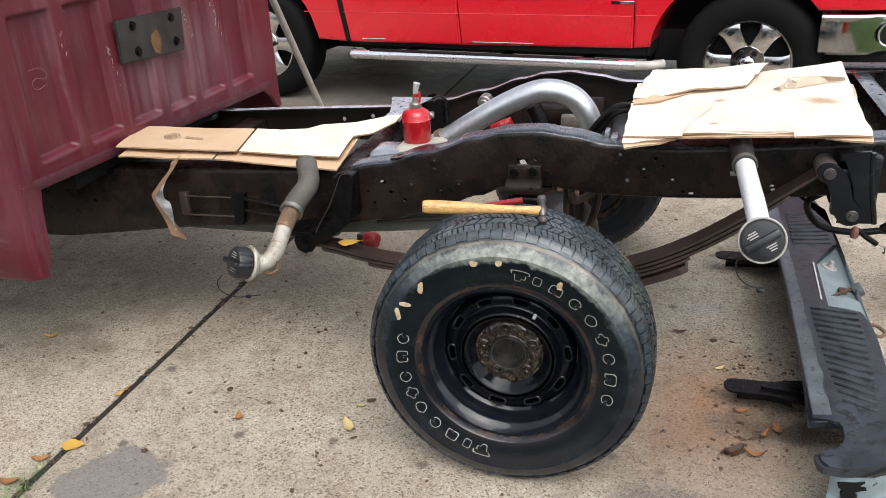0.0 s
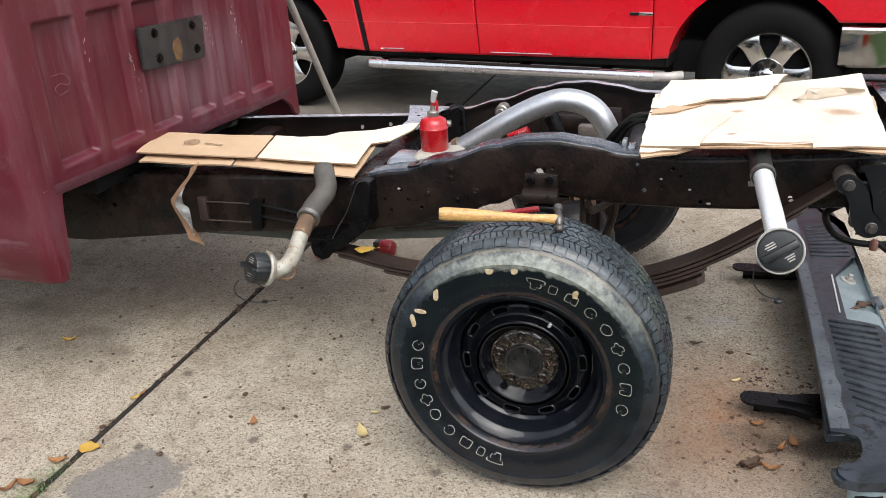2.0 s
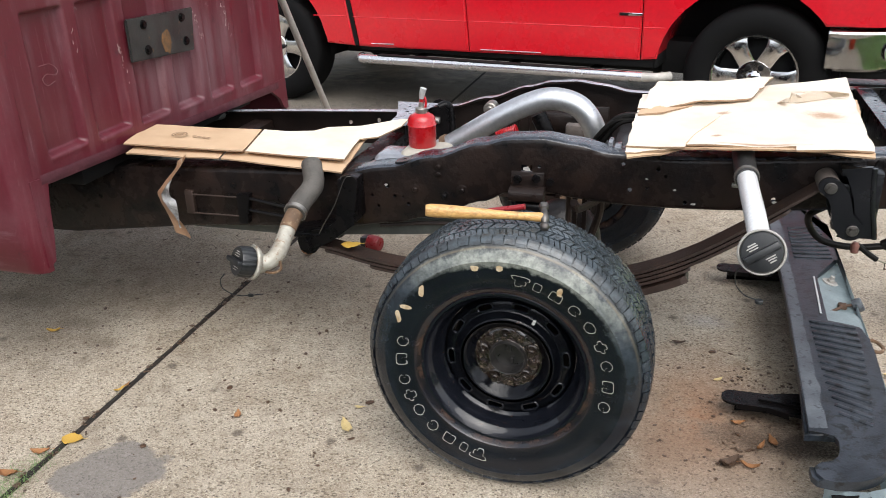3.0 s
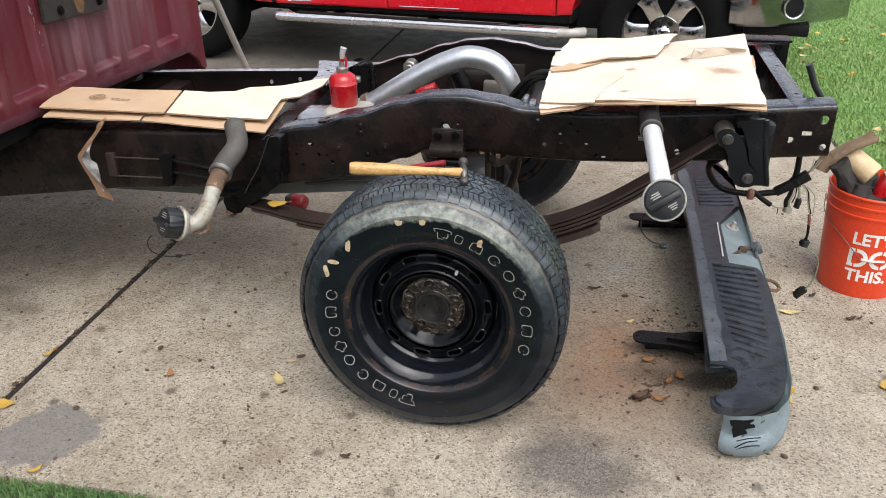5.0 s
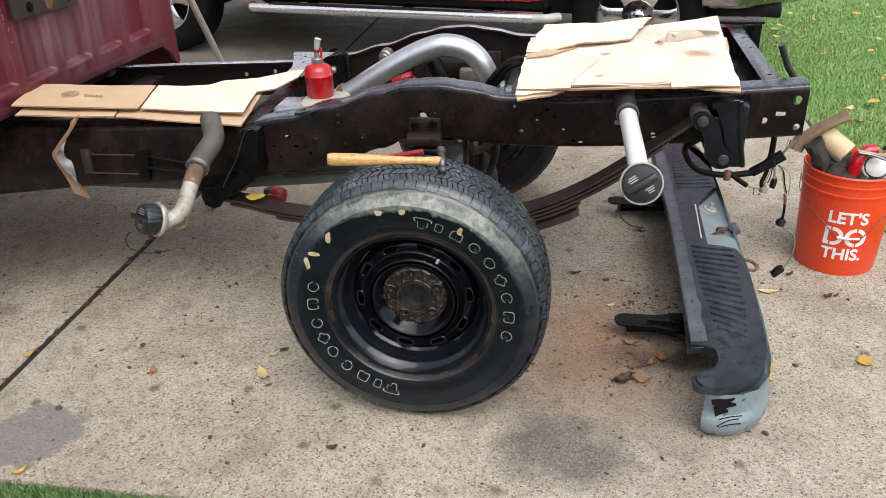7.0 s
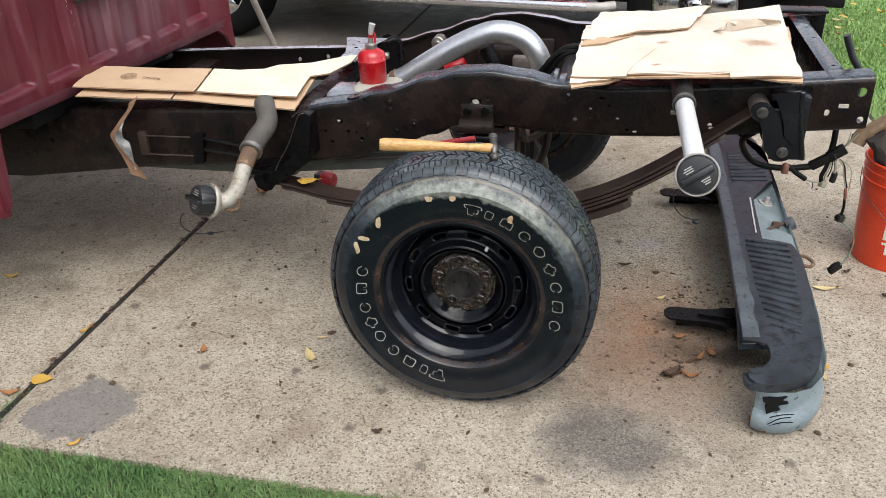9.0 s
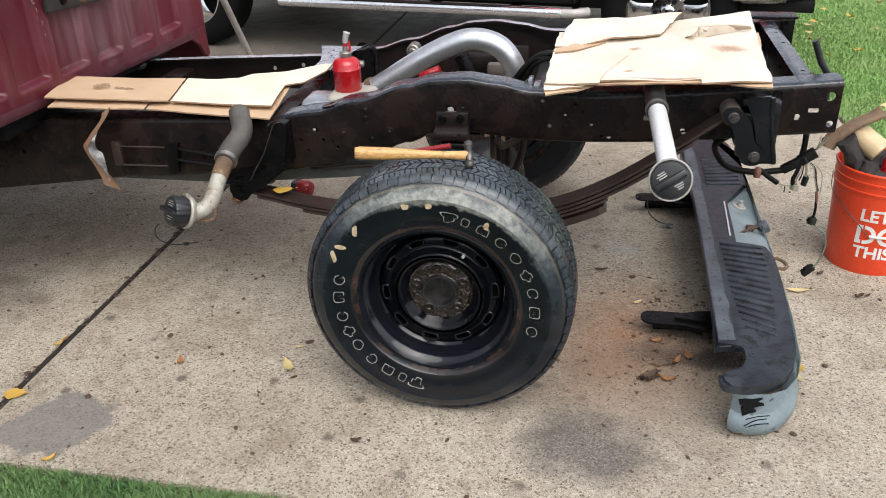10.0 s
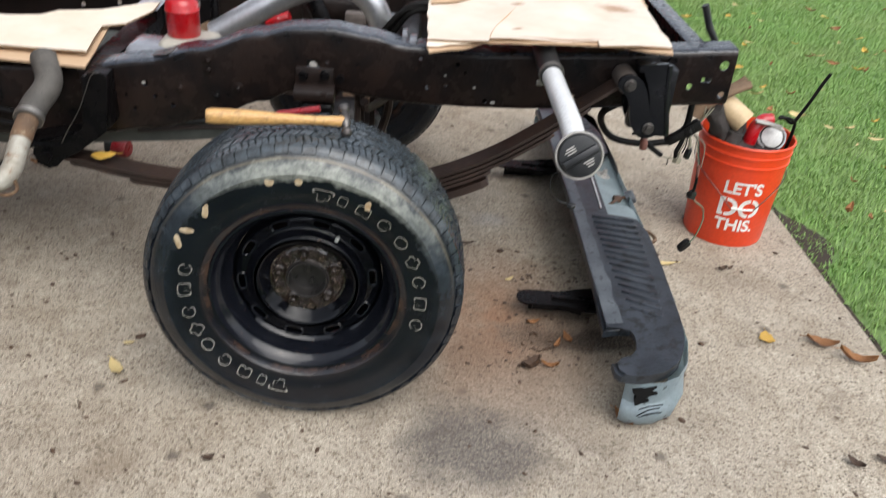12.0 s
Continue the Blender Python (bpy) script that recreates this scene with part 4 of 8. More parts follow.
for x, z in ((0.036, 0.70), (0.855, 0.803), (0.83, 0.752)):
    b = bm_new()
    hexagon(b, pose(x, NEAR_RAIL, z) @ TO_CAM, 0.011, 0.010)
    part("bolt", b, "black_part", chassis)

for spot, size in (((-0.451, 0.446, 0.657), 0.006), ((0.421, 0.446, 0.663), 0.006), ((0.624, 0.446, 0.683), 0.007), ((-0.032, 0.446, 0.732), 0.011), ((0.296, 0.446, 0.725), 0.004), ((0.371, 0.446, 0.699), 0.004)):
    b = bm_new()
    rg = random.Random(int(spot[0] * 1000))
    prism(b, [(spot[0] + 1.1 * size * math.cos(a) * rg.uniform(0.7, 1.2), spot[2] + 0.6 * size * math.sin(a) * rg.uniform(0.6, 1.2)) for a in (0.3, 1.3, 2.4, 3.5, 4.6, 5.6)], NEAR_RAIL - 0.0014, NEAR_RAIL + 0.001, "y")
    part("paint_chip", b, "pole_grey", chassis, "bare chipped spot", smooth=False)


def leaf_spring(y):
    """A pack of curved leaves from the front hanger's eye to the rear shackle."""
    line = smooth_line([(-0.695, y, 0.478), (-0.60, y, 0.467), (-0.512, y, 0.448), (-0.406, y, 0.434), (-0.2, y, 0.422), (0.0, y, 0.422), (0.15, y, 0.442), (0.296, y, 0.484), (0.425, y, 0.546), (0.545, y, 0.626), (0.66, y, 0.712), (0.735, y, 0.770)], 8)
    pack = new("leaf_spring")
    pack.parent = chassis
    pack["label"] = "rusty brown multi-leaf rear spring"
    for k, (a, e) in enumerate(((-0.70, 0.74), (-0.64, 0.66), (-0.50, 0.56), (-0.36, 0.42), (-0.30, 0.40))):
        pts = [p for p in line if a <= p.x <= e]
        t = 0.0078 if k < 4 else 0.02
        b = bm_new()
        rows = []
        for i, p in enumerate(pts):
            d = (pts[min(i + 1, len(pts) - 1)] - pts[max(i - 1, 0)]).normalized()
            nrm = Vector((-d.z, 0, d.x))
            c = p - nrm * (0.0118 * k + (0.006 if k == 4 else 0))
            w = 0.032 if 0 < i < len(pts) - 1 else 0.026
            rows.append([b.verts.new(c + Vector((0, s * w, 0)) + nrm * u) for s, u in ((-1, 0), (1, 0), (1, -t), (-1, -t))])
        for p, q in zip(rows, rows[1:]):
            for i in range(4):
                b.faces.new((p[i], p[(i + 1) % 4], q[(i + 1) % 4], q[i]))
        b.faces.new(rows[0])
        b.faces.new(rows[-1][::-1])
        part("spring_leaf", b, "spring_steel", pack, smooth=False)
    for ex, ez in ((-0.685, 0.478), (0.735, 0.762)):
        b = bm_new()
        disc(b, pose(ex, y - 0.0405, ez) @ ALONG_Y, 0.026, 0.081, 26, 0.004)
        part("spring_eye", b, "dusty_bush", pack, "dusty rolled spring eye")
    for ux in (-0.055, 0.055):
        b = bm_new()
        tube(b, [(ux, y - 0.04, 0.30), (ux, y - 0.04, 0.43), (ux, y - 0.03, 0.45), (ux, y + 0.03, 0.45), (ux, y + 0.04, 0.43), (ux, y + 0.04, 0.30)], 0.007, 8, 4)
        part("u_bolt", b, "spring_steel", pack)
    return pack


SPRING_Y = 0.405
leaf_spring(SPRING_Y)
leaf_spring(NEAR_RAIL + FAR_RAIL - SPRING_Y)


def hangers(y, out):
    """Front hanger and the rear shackle with its bracket; out is the outward side along y."""
    b = bm_new()
    prism(b, [(-0.566, 0.685), (-0.552, 0.703), (-0.534, 0.709), (-0.516, 0.702), (-0.508, 0.688), (-0.522, 0.60), (-0.528, 0.555), (-0.60, 0.498), (-0.643, 0.474), (-0.662, 0.452), (-0.685, 0.446), (-0.708, 0.458), (-0.716, 0.485), (-0.708, 0.515), (-0.62, 0.535), (-0.585, 0.56)], y + out * 0.036, y + out * 0.044, "y")
    box(b, -0.575, -0.520, min(y + out * 0.036, y - out * 0.04), max(y + out * 0.036, y - out * 0.04), 0.56, 0.69, 0.004)
    part("front_hanger", b, "black_part", chassis, "black front spring hanger")
    b = bm_new()
    prism(b, [(-0.71, 0.520), (-0.58, 0.545), (-0.58, 0.537), (-0.71, 0.512)], y - 0.036, y + 0.04, "y")
    disc(b, pose(-0.685, y - 0.060, 0.479) @ ALONG_Y, 0.015, 0.12, 6)
    box(b, -0.735, -0.640, y - 0.046, y + 0.046, 0.500, 0.516, 0.004)
    part("hanger_bolt", b, "black_part", chassis)
    lo, hi = sorted((y + out * 0.020, y + out * 0.030))
    b = bm_new()
    prism(b, [(0.757, 0.806), (0.770, 0.790), (0.785, 0.760), (0.797, 0.725), (0.803, 0.690), (0.798, 0.655), (0.782, 0.640), (0.772, 0.628), (0.853, 0.630), (0.850, 0.655), (0.838, 0.710), (0.829, 0.772), (0.826, 0.815)], lo, hi, "y")
    tube(b, [(x, y + out * 0.028, z) for x, z in ((0.830, 0.812), (0.833, 0.772), (0.842, 0.710), (0.854, 0.650), (0.857, 0.630))], 0.007, 8, 5)
    box(b, 0.760, 0.825, min(y + out * 0.024, y - out * 0.04), max(y + out * 0.024, y - out * 0.04), 0.785, 0.803, 0.004)
    box(b, 0.838, 0.856, min(y + out * 0.024, y - out * 0.04), max(y + out * 0.024, y - out * 0.04), 0.634, 0.80, 0.004)
    part("shackle_bracket", b, "gloss_black", chassis, "black shackle bracket bolted under the rail")
    for s in (-1, 1):
        b = bm_new()
        link = [(0.712, 0.752), (0.708, 0.768), (0.716, 0.783), (0.735, 0.789), (0.756, 0.780), (0.776, 0.757), (0.790, 0.722), (0.800, 0.690), (0.822, 0.672), (0.828, 0.655), (0.818, 0.636), (0.796, 0.629), (0.774, 0.636), (0.758, 0.660), (0.748, 0.690), (0.742, 0.722), (0.730, 0.740)]
        yy = y + s * 0.046
        prism(b, [(p.x, p.y) for p in smooth_line([(u, v, 0) for u, v in link], 3)], yy - 0.005, yy + 0.005, "y")
        bmesh.ops.bevel(b, geom=[e for e in b.edges if abs(e.verts[0].co.y - e.verts[1].co.y) < 1e-5], offset=0.002, segments=2, affect="EDGES")
        part("shackle_plate", b, "gloss_black", chassis, angle=30)
    for cx, cz in ((0.736, 0.763), (0.800, 0.657)):
        b = bm_new()
        hexagon(b, pose(cx, y + out * 0.052, cz) @ (TO_CAM if out < 0 else ALONG_Y), 0.0095, 0.016)
        disc(b, pose(cx, y + out * 0.052, cz) @ (TO_CAM if out < 0 else ALONG_Y), 0.0145, 0.005, 20, 0.001)
        part("shackle_bolt", b, "dark_steel", chassis)
    # added dark block that fills the gap between link plate and bracket
    b = bm_new()
    box(b, 0.760, 0.850, y + 0.0, y + 0.036, 0.632, 0.76, 0.01)
    part("inner_bracket", b, "gloss_black", chassis)


hangers(SPRING_Y, -1)
hangers(NEAR_RAIL + FAR_RAIL - SPRING_Y, 1)

# rear axle
AXLE_Z = 0.360
b = bm_new()
disc(b, pose(0, 0.20, AXLE_Z) @ ALONG_Y, 0.045, 1.28, 24)
for yy in (SPRING_Y, NEAR_RAIL + FAR_RAIL - SPRING_Y):
    box(b, -0.07, 0.07, yy - 0.035, yy + 0.035, AXLE_Z - 0.06, AXLE_Z - 0.005, 0.006)
axle = part("rear_axle", b, "inner_rust", chassis, "rusty rear axle housing with differential")
b = bm_new()
bmesh.ops.create_uvsphere(b, u_segments=24, v_segments=14, radius=0.145)
bmesh.ops.scale(b, vec=(0.9, 0.8, 1.0), verts=b.verts)
bmesh.ops.translate(b, vec=(0.02, 0.84, AXLE_Z), verts=b.verts)
part("differential", b, "inner_rust", axle)
for yy in (0.112, 1.446):
    b = bm_new()
    lathe(b, [(0, 0), (0.150, 0), (0.157, 0.008), (0.157, 0.10), (0.13, 0.112), (0, 0.112)], 36, pose(0, yy, AXLE_Z) @ ALONG_Y)
    part("brake_drum", b, "inner_rust", axle, "dark rusty brake drum")
b = bm_new()
tube(b, [(0.09, 0.56, 0.60), (0.10, 0.62, 0.56), (0.16, 0.80, 0.54), (0.20, 1.0, 0.50)], 0.012, 8)
tube(b, [(0.07, 0.58, 0.66), (0.07, 0.60, 0.50), (0.06, 0.60, 0.42)], 0.009, 8)
tube(b, [(0.14, 0.70, 0.64), (0.15, 0.75, 0.52), (0.12, 0.76, 0.40)], 0.013, 8)
part("brake_line", b, "spring_steel", axle)
b = bm_new()
box(b, -0.05, 0.05, -0.03, 0.03, -0.026, 0.026, 0.012, pose(*(0.049, 0.860, 0.472), 8, 12, 5))
for v in b.verts:
    v.co += Vector((noise.noise(v.co * 60), noise.noise(v.co * 60 + Vector((3, 0, 0))), noise.noise(v.co * 60 + Vector((0, 3, 0))))) * 0.006
part("axle_pad", b, "rust", axle, "flaking tan rusty axle pad")
for px in (0.075, 0.105):
    b = bm_new()
    box(b, px - 0.008, px + 0.008, 0.70, 0.712, 0.42, 0.66, 0.003)
    part("axle_bracket", b, "inner_rust", axle)
# added plate and box that fill the dark space inside the far rail
b = bm_new()
box(b, -0.19, 0.13, 1.140, 1.150, 0.58, 0.745, 0.006)
box(b, -0.14, 0.05, 1.06, 1.14, 0.655, 0.735, 0.012)
part("inner_shield", b, "inner_rust", chassis, "dark rusty plate and box added to darken the far rail's inside")
b = bm_new()
box(b, -0.032, 0.032, -0.02, 0.02, -0.022, 0.022, 0.006, pose(*(0.032, 1.000, 0.696)))
part("axle_stop", b, "dusty_bush", chassis, "tan dusty rubber axle stop")
# shock absorbers and the red dust boot seen past the tailpipe
b = bm_new()
tube(b, [(-0.10, 1.02, 0.74), (-0.02, 1.0, 0.58), (0.05, 0.98, 0.40)], 0.028, 14, 4)
part("shock_absorber", b, "black_part", chassis)
b = bm_new()
tube(b, smooth_line([(-0.235, 0.98, 0.668), (-0.20, 0.98, 0.682), (-0.165, 0.98, 0.696)], 14), lambda t: 0.016 + 0.0025 * math.sin(t * 60), 16, 1, True, False)
part("red_boot", b, "can_red", chassis, "red rubber shock boot")
# lower skirt of the far side: tank strap and underbody channel seen beneath the near rail
b = bm_new()
box(b, -2.6, -0.66, 0.56, 1.05, 0.408, 0.60, 0.02)
part("fuel_tank", b, "tank_grey", chassis, "dusty grey-green fuel tank between the rails")
b = bm_new()
prism(b, [(-0.68, 0.440), (-0.40, 0.466), (-0.13, 0.500), (-0.13, 0.540), (-0.40, 0.520), (-0.68, 0.500)], 0.535, 0.60, "y")
part("heat_shield", b, "tank_grey", chassis, "dusty dark heat shield under the rail")
# added dark block, there to keep the rear rail holes dark
b = bm_new()
box(b, 0.28, 0.82, 0.58, 1.06, 0.672, 0.775, 0.03)
part("fuel_tank", b, "dark_trim", chassis, "dark added tank block backing the rail holes")
# plate added behind the left holes so no bright ground shows through
b = bm_new()
box(b, -0.56, -0.34, NEAR_RAIL + 0.075, NEAR_RAIL + 0.08, 0.545, 0.685, 0.002)
part("inner_gusset", b, "inner_rust", chassis, "dark rusty plate added behind the rail holes")
# wire guard on the near rail below the left cardboard
b = bm_new()
box(b, -1.135, -1.105, NEAR_RAIL - 0.016, NEAR_RAIL, 0.515, 0.595, 0.003)
part("guide_tab", b, "spring_steel", chassis)
b = bm_new()
prism(b, [(-0.945, 0.595), (-0.90, 0.600), (-0.915, 0.50), (-0.945, 0.498)], NEAR_RAIL - 0.022, NEAR_RAIL, "y")
part("guide_tab", b, "black_part", chassis)
for z in (0.585, 0.522):
    b = bm_new()
    tube(b, [(-1.12, NEAR_RAIL - 0.014, z - 0.003), (-0.93, NEAR_RAIL - 0.016, z)], 0.0028, 6)
    part("guide_wire", b, "spring_steel", chassis)
for z0, z1 in ((0.585, 0.555), (0.545, 0.525)):
    b = bm_new()
    tube(b, [(-0.92, NEAR_RAIL - 0.012, z0), (-0.82, NEAR_RAIL - 0.02, (z0 + z1) / 2 + 0.004), (-0.74, NEAR_RAIL - 0.01, z1)], 0.006, 8)
    part("fuel_line", b, "black_part", chassis)
b = bm_new()
tube(b, [(-0.522, 0.352, 0.709), (-0.540, 0.350, 0.702), (-0.560, 0.350, 0.660), (-0.582, 0.350, 0.612), (-0.615, 0.350, 0.560), (-0.637, 0.352, 0.522)], 0.0014, 6)
part("loose_wire", b, "dark_steel", chassis)
b = bm_new()
tube(b, [(-0.50, NEAR_RAIL + 0.06, 0.50), (-0.3, NEAR_RAIL + 0.08, 0.515), (-0.05, NEAR_RAIL + 0.1, 0.50)], 0.006, 8)
part("brake_pipe", b, "spring_steel", chassis)
for dx, dz in ((0, 0), (0.012, 0.010), (0.022, -0.004)):
    b = bm_new()
    tube(b, [(0.10 + dx, 0.70, 0.70 + dz), (0.14 + dx, 0.66, 0.775 + dz), (0.20 + dx * 0.7, 0.64, 0.835 + dz), (0.30 + dx, 0.66, 0.83 + dz)], 0.0085, 8)
    part("cable", b, "wire_black", chassis, "black cable over the axle")
for bx, by, bz, w in ((0.212, 0.50, 0.785, 0.010), (0.19, 0.53, 0.79, 0.007)):
    b = bm_new()
    box(b, bx - w, bx + w, by - 0.02, by + 0.03, bz - 0.015, bz + 0.016, 0.004)
    part("line_clip", b, "grey_member", chassis, "bare metal line clip")


# ---------------------------------------------------------------- wheels
def tyre_profile():
    half = [(0.200, 0.006), (0.206, -0.004), (0.214, -0.008), (0.224, -0.012), (0.228, -0.016), (0.232, -0.0155), (0.250, -0.022), (0.275, -0.0265), (0.298, -0.0265), (0.302, -0.0285), (0.306, -0.0265),
            (0.322, -0.021), (0.338, -0.009), (0.348, 0.003), (0.3515, 0.012), (0.3525, 0.03)]
    return half + [(0.3530, 0.095)] + [(r, 0.19 - y) for r, y in half[::-1]]


SLOT_TURN = radians(-6)


def wheel(m, label):
    """Steel wheel with its tyre; the hub's axis is y, the face looks to -y."""
    w = new("wheel")
    w.parent = chassis
    w.matrix_basis = m
    w["label"] = label
    b = bm_new()
    lathe(b, tyre_profile(), 96, pose(0, 0, 0) @ ALONG_Y)
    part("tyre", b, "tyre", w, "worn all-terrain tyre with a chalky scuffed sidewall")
    # tread: staggered ribs of blocks, each crossed by a fine sipe
    b = bm_new()
    rg = random.Random(8)

    def tread_block(y0, y1, a0, wd, skew, low, high, notch):
        verts = []
        for rr, tight in ((low, 1.0), (high, 0.93)):
            for yy, da, cut in ((y0, -wd, 0), (y0, wd, 0), (y1, wd, notch), (y1, -wd, notch)):
                drop = 0.0065 * abs((yy - 0.095) / 0.09) ** 2.5
                ang = a0 + da * tight + (skew if yy == y1 else -skew) + cut
                verts.append(b.verts.new(((rr - drop) * math.cos(ang), 0.095 + (yy - 0.095) * (0.985 if rr > 0.355 else 1), (rr - drop) * math.sin(ang))))
        for q in ((4, 5, 6, 7), (0, 1, 5, 4), (1, 2, 6, 5), (2, 3, 7, 6), (3, 0, 4, 7)):
            b.faces.new([verts[i] for i in q])

    count = 78
    for y0, y1, off, skew in ((0.008, 0.037, 0.0, 0.010), (0.0425, 0.067, 0.45, -0.016), (0.072, 0.093, 0.1, 0.018), (0.098, 0.119, 0.6, -0.018), (0.124, 0.148, 0.2, 0.016), (0.154, 0.182, 0.7, -0.010)):
        for k in range(count):
            pitch = 2 * math.pi / count
            a0 = pitch * (k + off + rg.uniform(-0.05, 0.05))
            high = 0.3615 + rg.uniform(-0.0008, 0.0004)
            for half in (-1, 1):
                tread_block(y0, y1, a0 + half * pitch * 0.235, pitch * 0.205, skew, 0.350, high - rg.uniform(0, 0.0008), skew * 0.3 * half)
    # shoulder: broad lugs that roll over to the sidewall, split by narrow slits
    lugs = 78
    for k in range(lugs):
        pitch = 2 * math.pi / lugs
        for half, share in ((0.0, 0.455),):
            a0, wd = pitch * (k + half + rg.uniform(-0.03, 0.03)), pitch * share * rg.uniform(0.97, 1.02)
            foot = 0.3385 + 0.003 * (k % 2)
            verts = []
            for rr, yy in ((0.3565, 0.010), (0.3550, 0.004), (0.3510, -0.0015), (0.3460, -0.0062), (foot, -0.0108), (foot - 0.002, -0.008)):
                for da in (-wd, wd):
                    verts.append(b.verts.new((rr * math.cos(a0 + da), yy, rr * math.sin(a0 + da))))
            for i in range(0, 10, 2):
                b.faces.new((verts[i], verts[i + 1], verts[i + 3], verts[i + 2]))
            for e in (0, 1):
                ring = [verts[i] for i in range(e, 12, 2)]
                inner = [b.verts.new((v.co.x * 0.985, v.co.y + 0.004, v.co.z * 0.985)) for v in ring]
                for i in range(5):
                    b.faces.new((ring[i], ring[i + 1], inner[i + 1], inner[i]))
    part("tread", b, "tyre", w, "worn block tread, dusty, with painted sky tint", smooth=False)
    # rim: flange, barrel and the dished disc with slots
    b = bm_new()
    lathe(b, [(0.205, 0.01), (0.213, 0.002), (0.2145, -0.005), (0.211, -0.010), (0.2055, -0.009), (0.201, 0.0), (0.196, 0.008), (0.190, 0.012), (0.1865, 0.020), (0.184, 0.050), (0.180, 0.058), (0.172, 0.064), (0.168, 0.085), (0.166, 0.19), (0.2, 0.2)], 72, ALONG_Y)
    rim = part("rim", b, "rim_black", w, "glossy black steel wheel rim with rust round the lip")
    b = bm_new()
    seg = 80
    rings = []
    for rr, yy in ((0.1695, 0.076), (0.166, 0.066), (0.162, 0.058), (0.1565, 0.0535), (0.1415, 0.0510), (0.136, 0.050), (0.1315, 0.046), (0.127, 0.039), (0.123, 0.0325), (0.118, 0.0290), (0.112, 0.0290), (0.106, 0.0330), (0.099, 0.0420), (0.092, 0.0520), (0.0855, 0.0575)):
        rings.append([b.verts.new((rr * math.cos(2 * math.pi * k / seg + SLOT_TURN), yy, rr * math.sin(2 * math.pi * k / seg + SLOT_TURN))) for k in range(seg)])
    for i, (p, q) in enumerate(zip(rings, rings[1:])):
        for k in range(seg):
            if i == 3 and k % 8 in (1, 2, 3):
                continue
            b.faces.new((p[k], p[(k + 1) % seg], q[(k + 1) % seg], q[k]))
    bmesh.ops.solidify(b, geom=b.faces[:], thickness=-0.005)
    part("wheel_disc", b, "rim_black", rim, "dished disc with ten oblong slots")
    for k in range(10):
        a = 2 * math.pi * (8 * k + 2.5) / seg + SLOT_TURN
        loop = []
        for q in range(24):
            th = 2 * math.pi * q / 24
            cu, cv = math.cos(th), math.sin(th)
            u = 0.0215 * abs(cu) ** 0.6 * (1 if cu > 0 else -1)
            v = 0.0098 * abs(cv) ** 0.6 * (1 if cv > 0 else -1)
            rr, ang = 0.149 + v, a + u / 0.149
            loop.append((rr * math.cos(ang), 0.0508, rr * math.sin(ang)))
        b = bm_new()
        tube(b, loop + loop[:1], 0.0032, 8, 1, False, False)
        part("slot_lip", b, "rim_black", rim, "rounded slot edge")
    HUB = pose(0, -0.020, 0)
    b = bm_new()
    hub_seg, rows = 80, []
    for rr, yy in ((0.0885, 0.0765), (0.082, 0.0775), (0.0775, 0.0745), (0.072, 0.0755), (0.066, 0.0765), (0.060, 0.0770), (0.054, 0.0765), (0.0495, 0.0745), (0.0475, 0.0775)):
        ring = []
        for k in range(hub_seg):
            a = 2 * math.pi * k / hub_seg
            near_nut = max(math.exp(-((math.degrees(a) - n0 + 180) % 360 - 180) ** 2 / 130.0) for n0 in range(96, 456, 72))
            between = max(math.exp(-((math.degrees(a) - n0 + 180) % 360 - 180) ** 2 / 110.0) for n0 in range(60, 420, 72))
            mid = math.exp(-((rr - 0.067) / 0.009) ** 2)
            yv = yy + 0.004 * mid * near_nut - 0.007 * mid * between + 0.0022 * noise.noise((rr * math.cos(a) * 90, rr * math.sin(a) * 90, 2))
            ring.append(b.verts.new((rr * math.cos(a), yv - 0.020, rr * math.sin(a))))
        rows.append(ring)
    for p, q in zip(rows, rows[1:]):
        for k in range(hub_seg):
            b.faces.new((p[k], p[(k + 1) % hub_seg], q[(k + 1) % hub_seg], q[k]))
    part("hub", b, "hub_rust", rim, "oily rusty hub face")
    b = bm_new()
    lathe(b, [(0.048, 0.079), (0.0475, 0.068), (0.0450, 0.064), (0.0425, 0.065), (0.041, 0.072), (0.040, 0.094), (0.020, 0.098), (0.012, 0.096), (0, 0.097)], 48, HUB @ ALONG_Y)
    box(b, -0.006, 0.006, 0.066, 0.077, 0.008, 0.030, 0.002)
    box(b, 0.004, 0.012, 0.066, 0.077, -0.026, -0.008, 0.002)
    part("hub_bore", b, "bore_grey", rim, "dark hub bore with a worn lip")
    b = bm_new()
    lathe(b, [(0.0460, 0.0765), (0.0480, 0.0735), (0.0505, 0.0765), (0.0490, 0.0790)], 48, HUB @ ALONG_Y, True)
    part("bore_lip", b, "dark_steel", rim, "bright worn lip of the hub bore")
    for k in range(5):
        a = math.radians(96 + 72 * k)
        b = bm_new()
        nut_m = pose(0.0665 * math.cos(a), 0.0600, 0.0665 * math.sin(a)) @ TO_CAM
        lathe(b, [(0.0165, 0), (0.0160, 0.004), (0.0125, 0.006)], 20, nut_m)
        hexagon(b, nut_m, 0.0118, 0.016)
        lathe(b, [(0.0085, 0.0155), (0.0075, 0.019), (0.0062, 0.020), (0.0060, 0.030), (0, 0.031)], 12, nut_m)
        part("lug_nut", b, "nut_rust", rim)
        a += math.radians(36)
        b = bm_new()
        lathe(b, [(0.011, 0), (0.010, 0.004), (0, 0.006)], 12, pose(0.069 * math.cos(a), 0.0505, 0.069 * math.sin(a)) @ TO_CAM)
        part("rivet_boss", b, "nut_rust", rim)
    # balance weight clipped inside the rim
    b = bm_new()
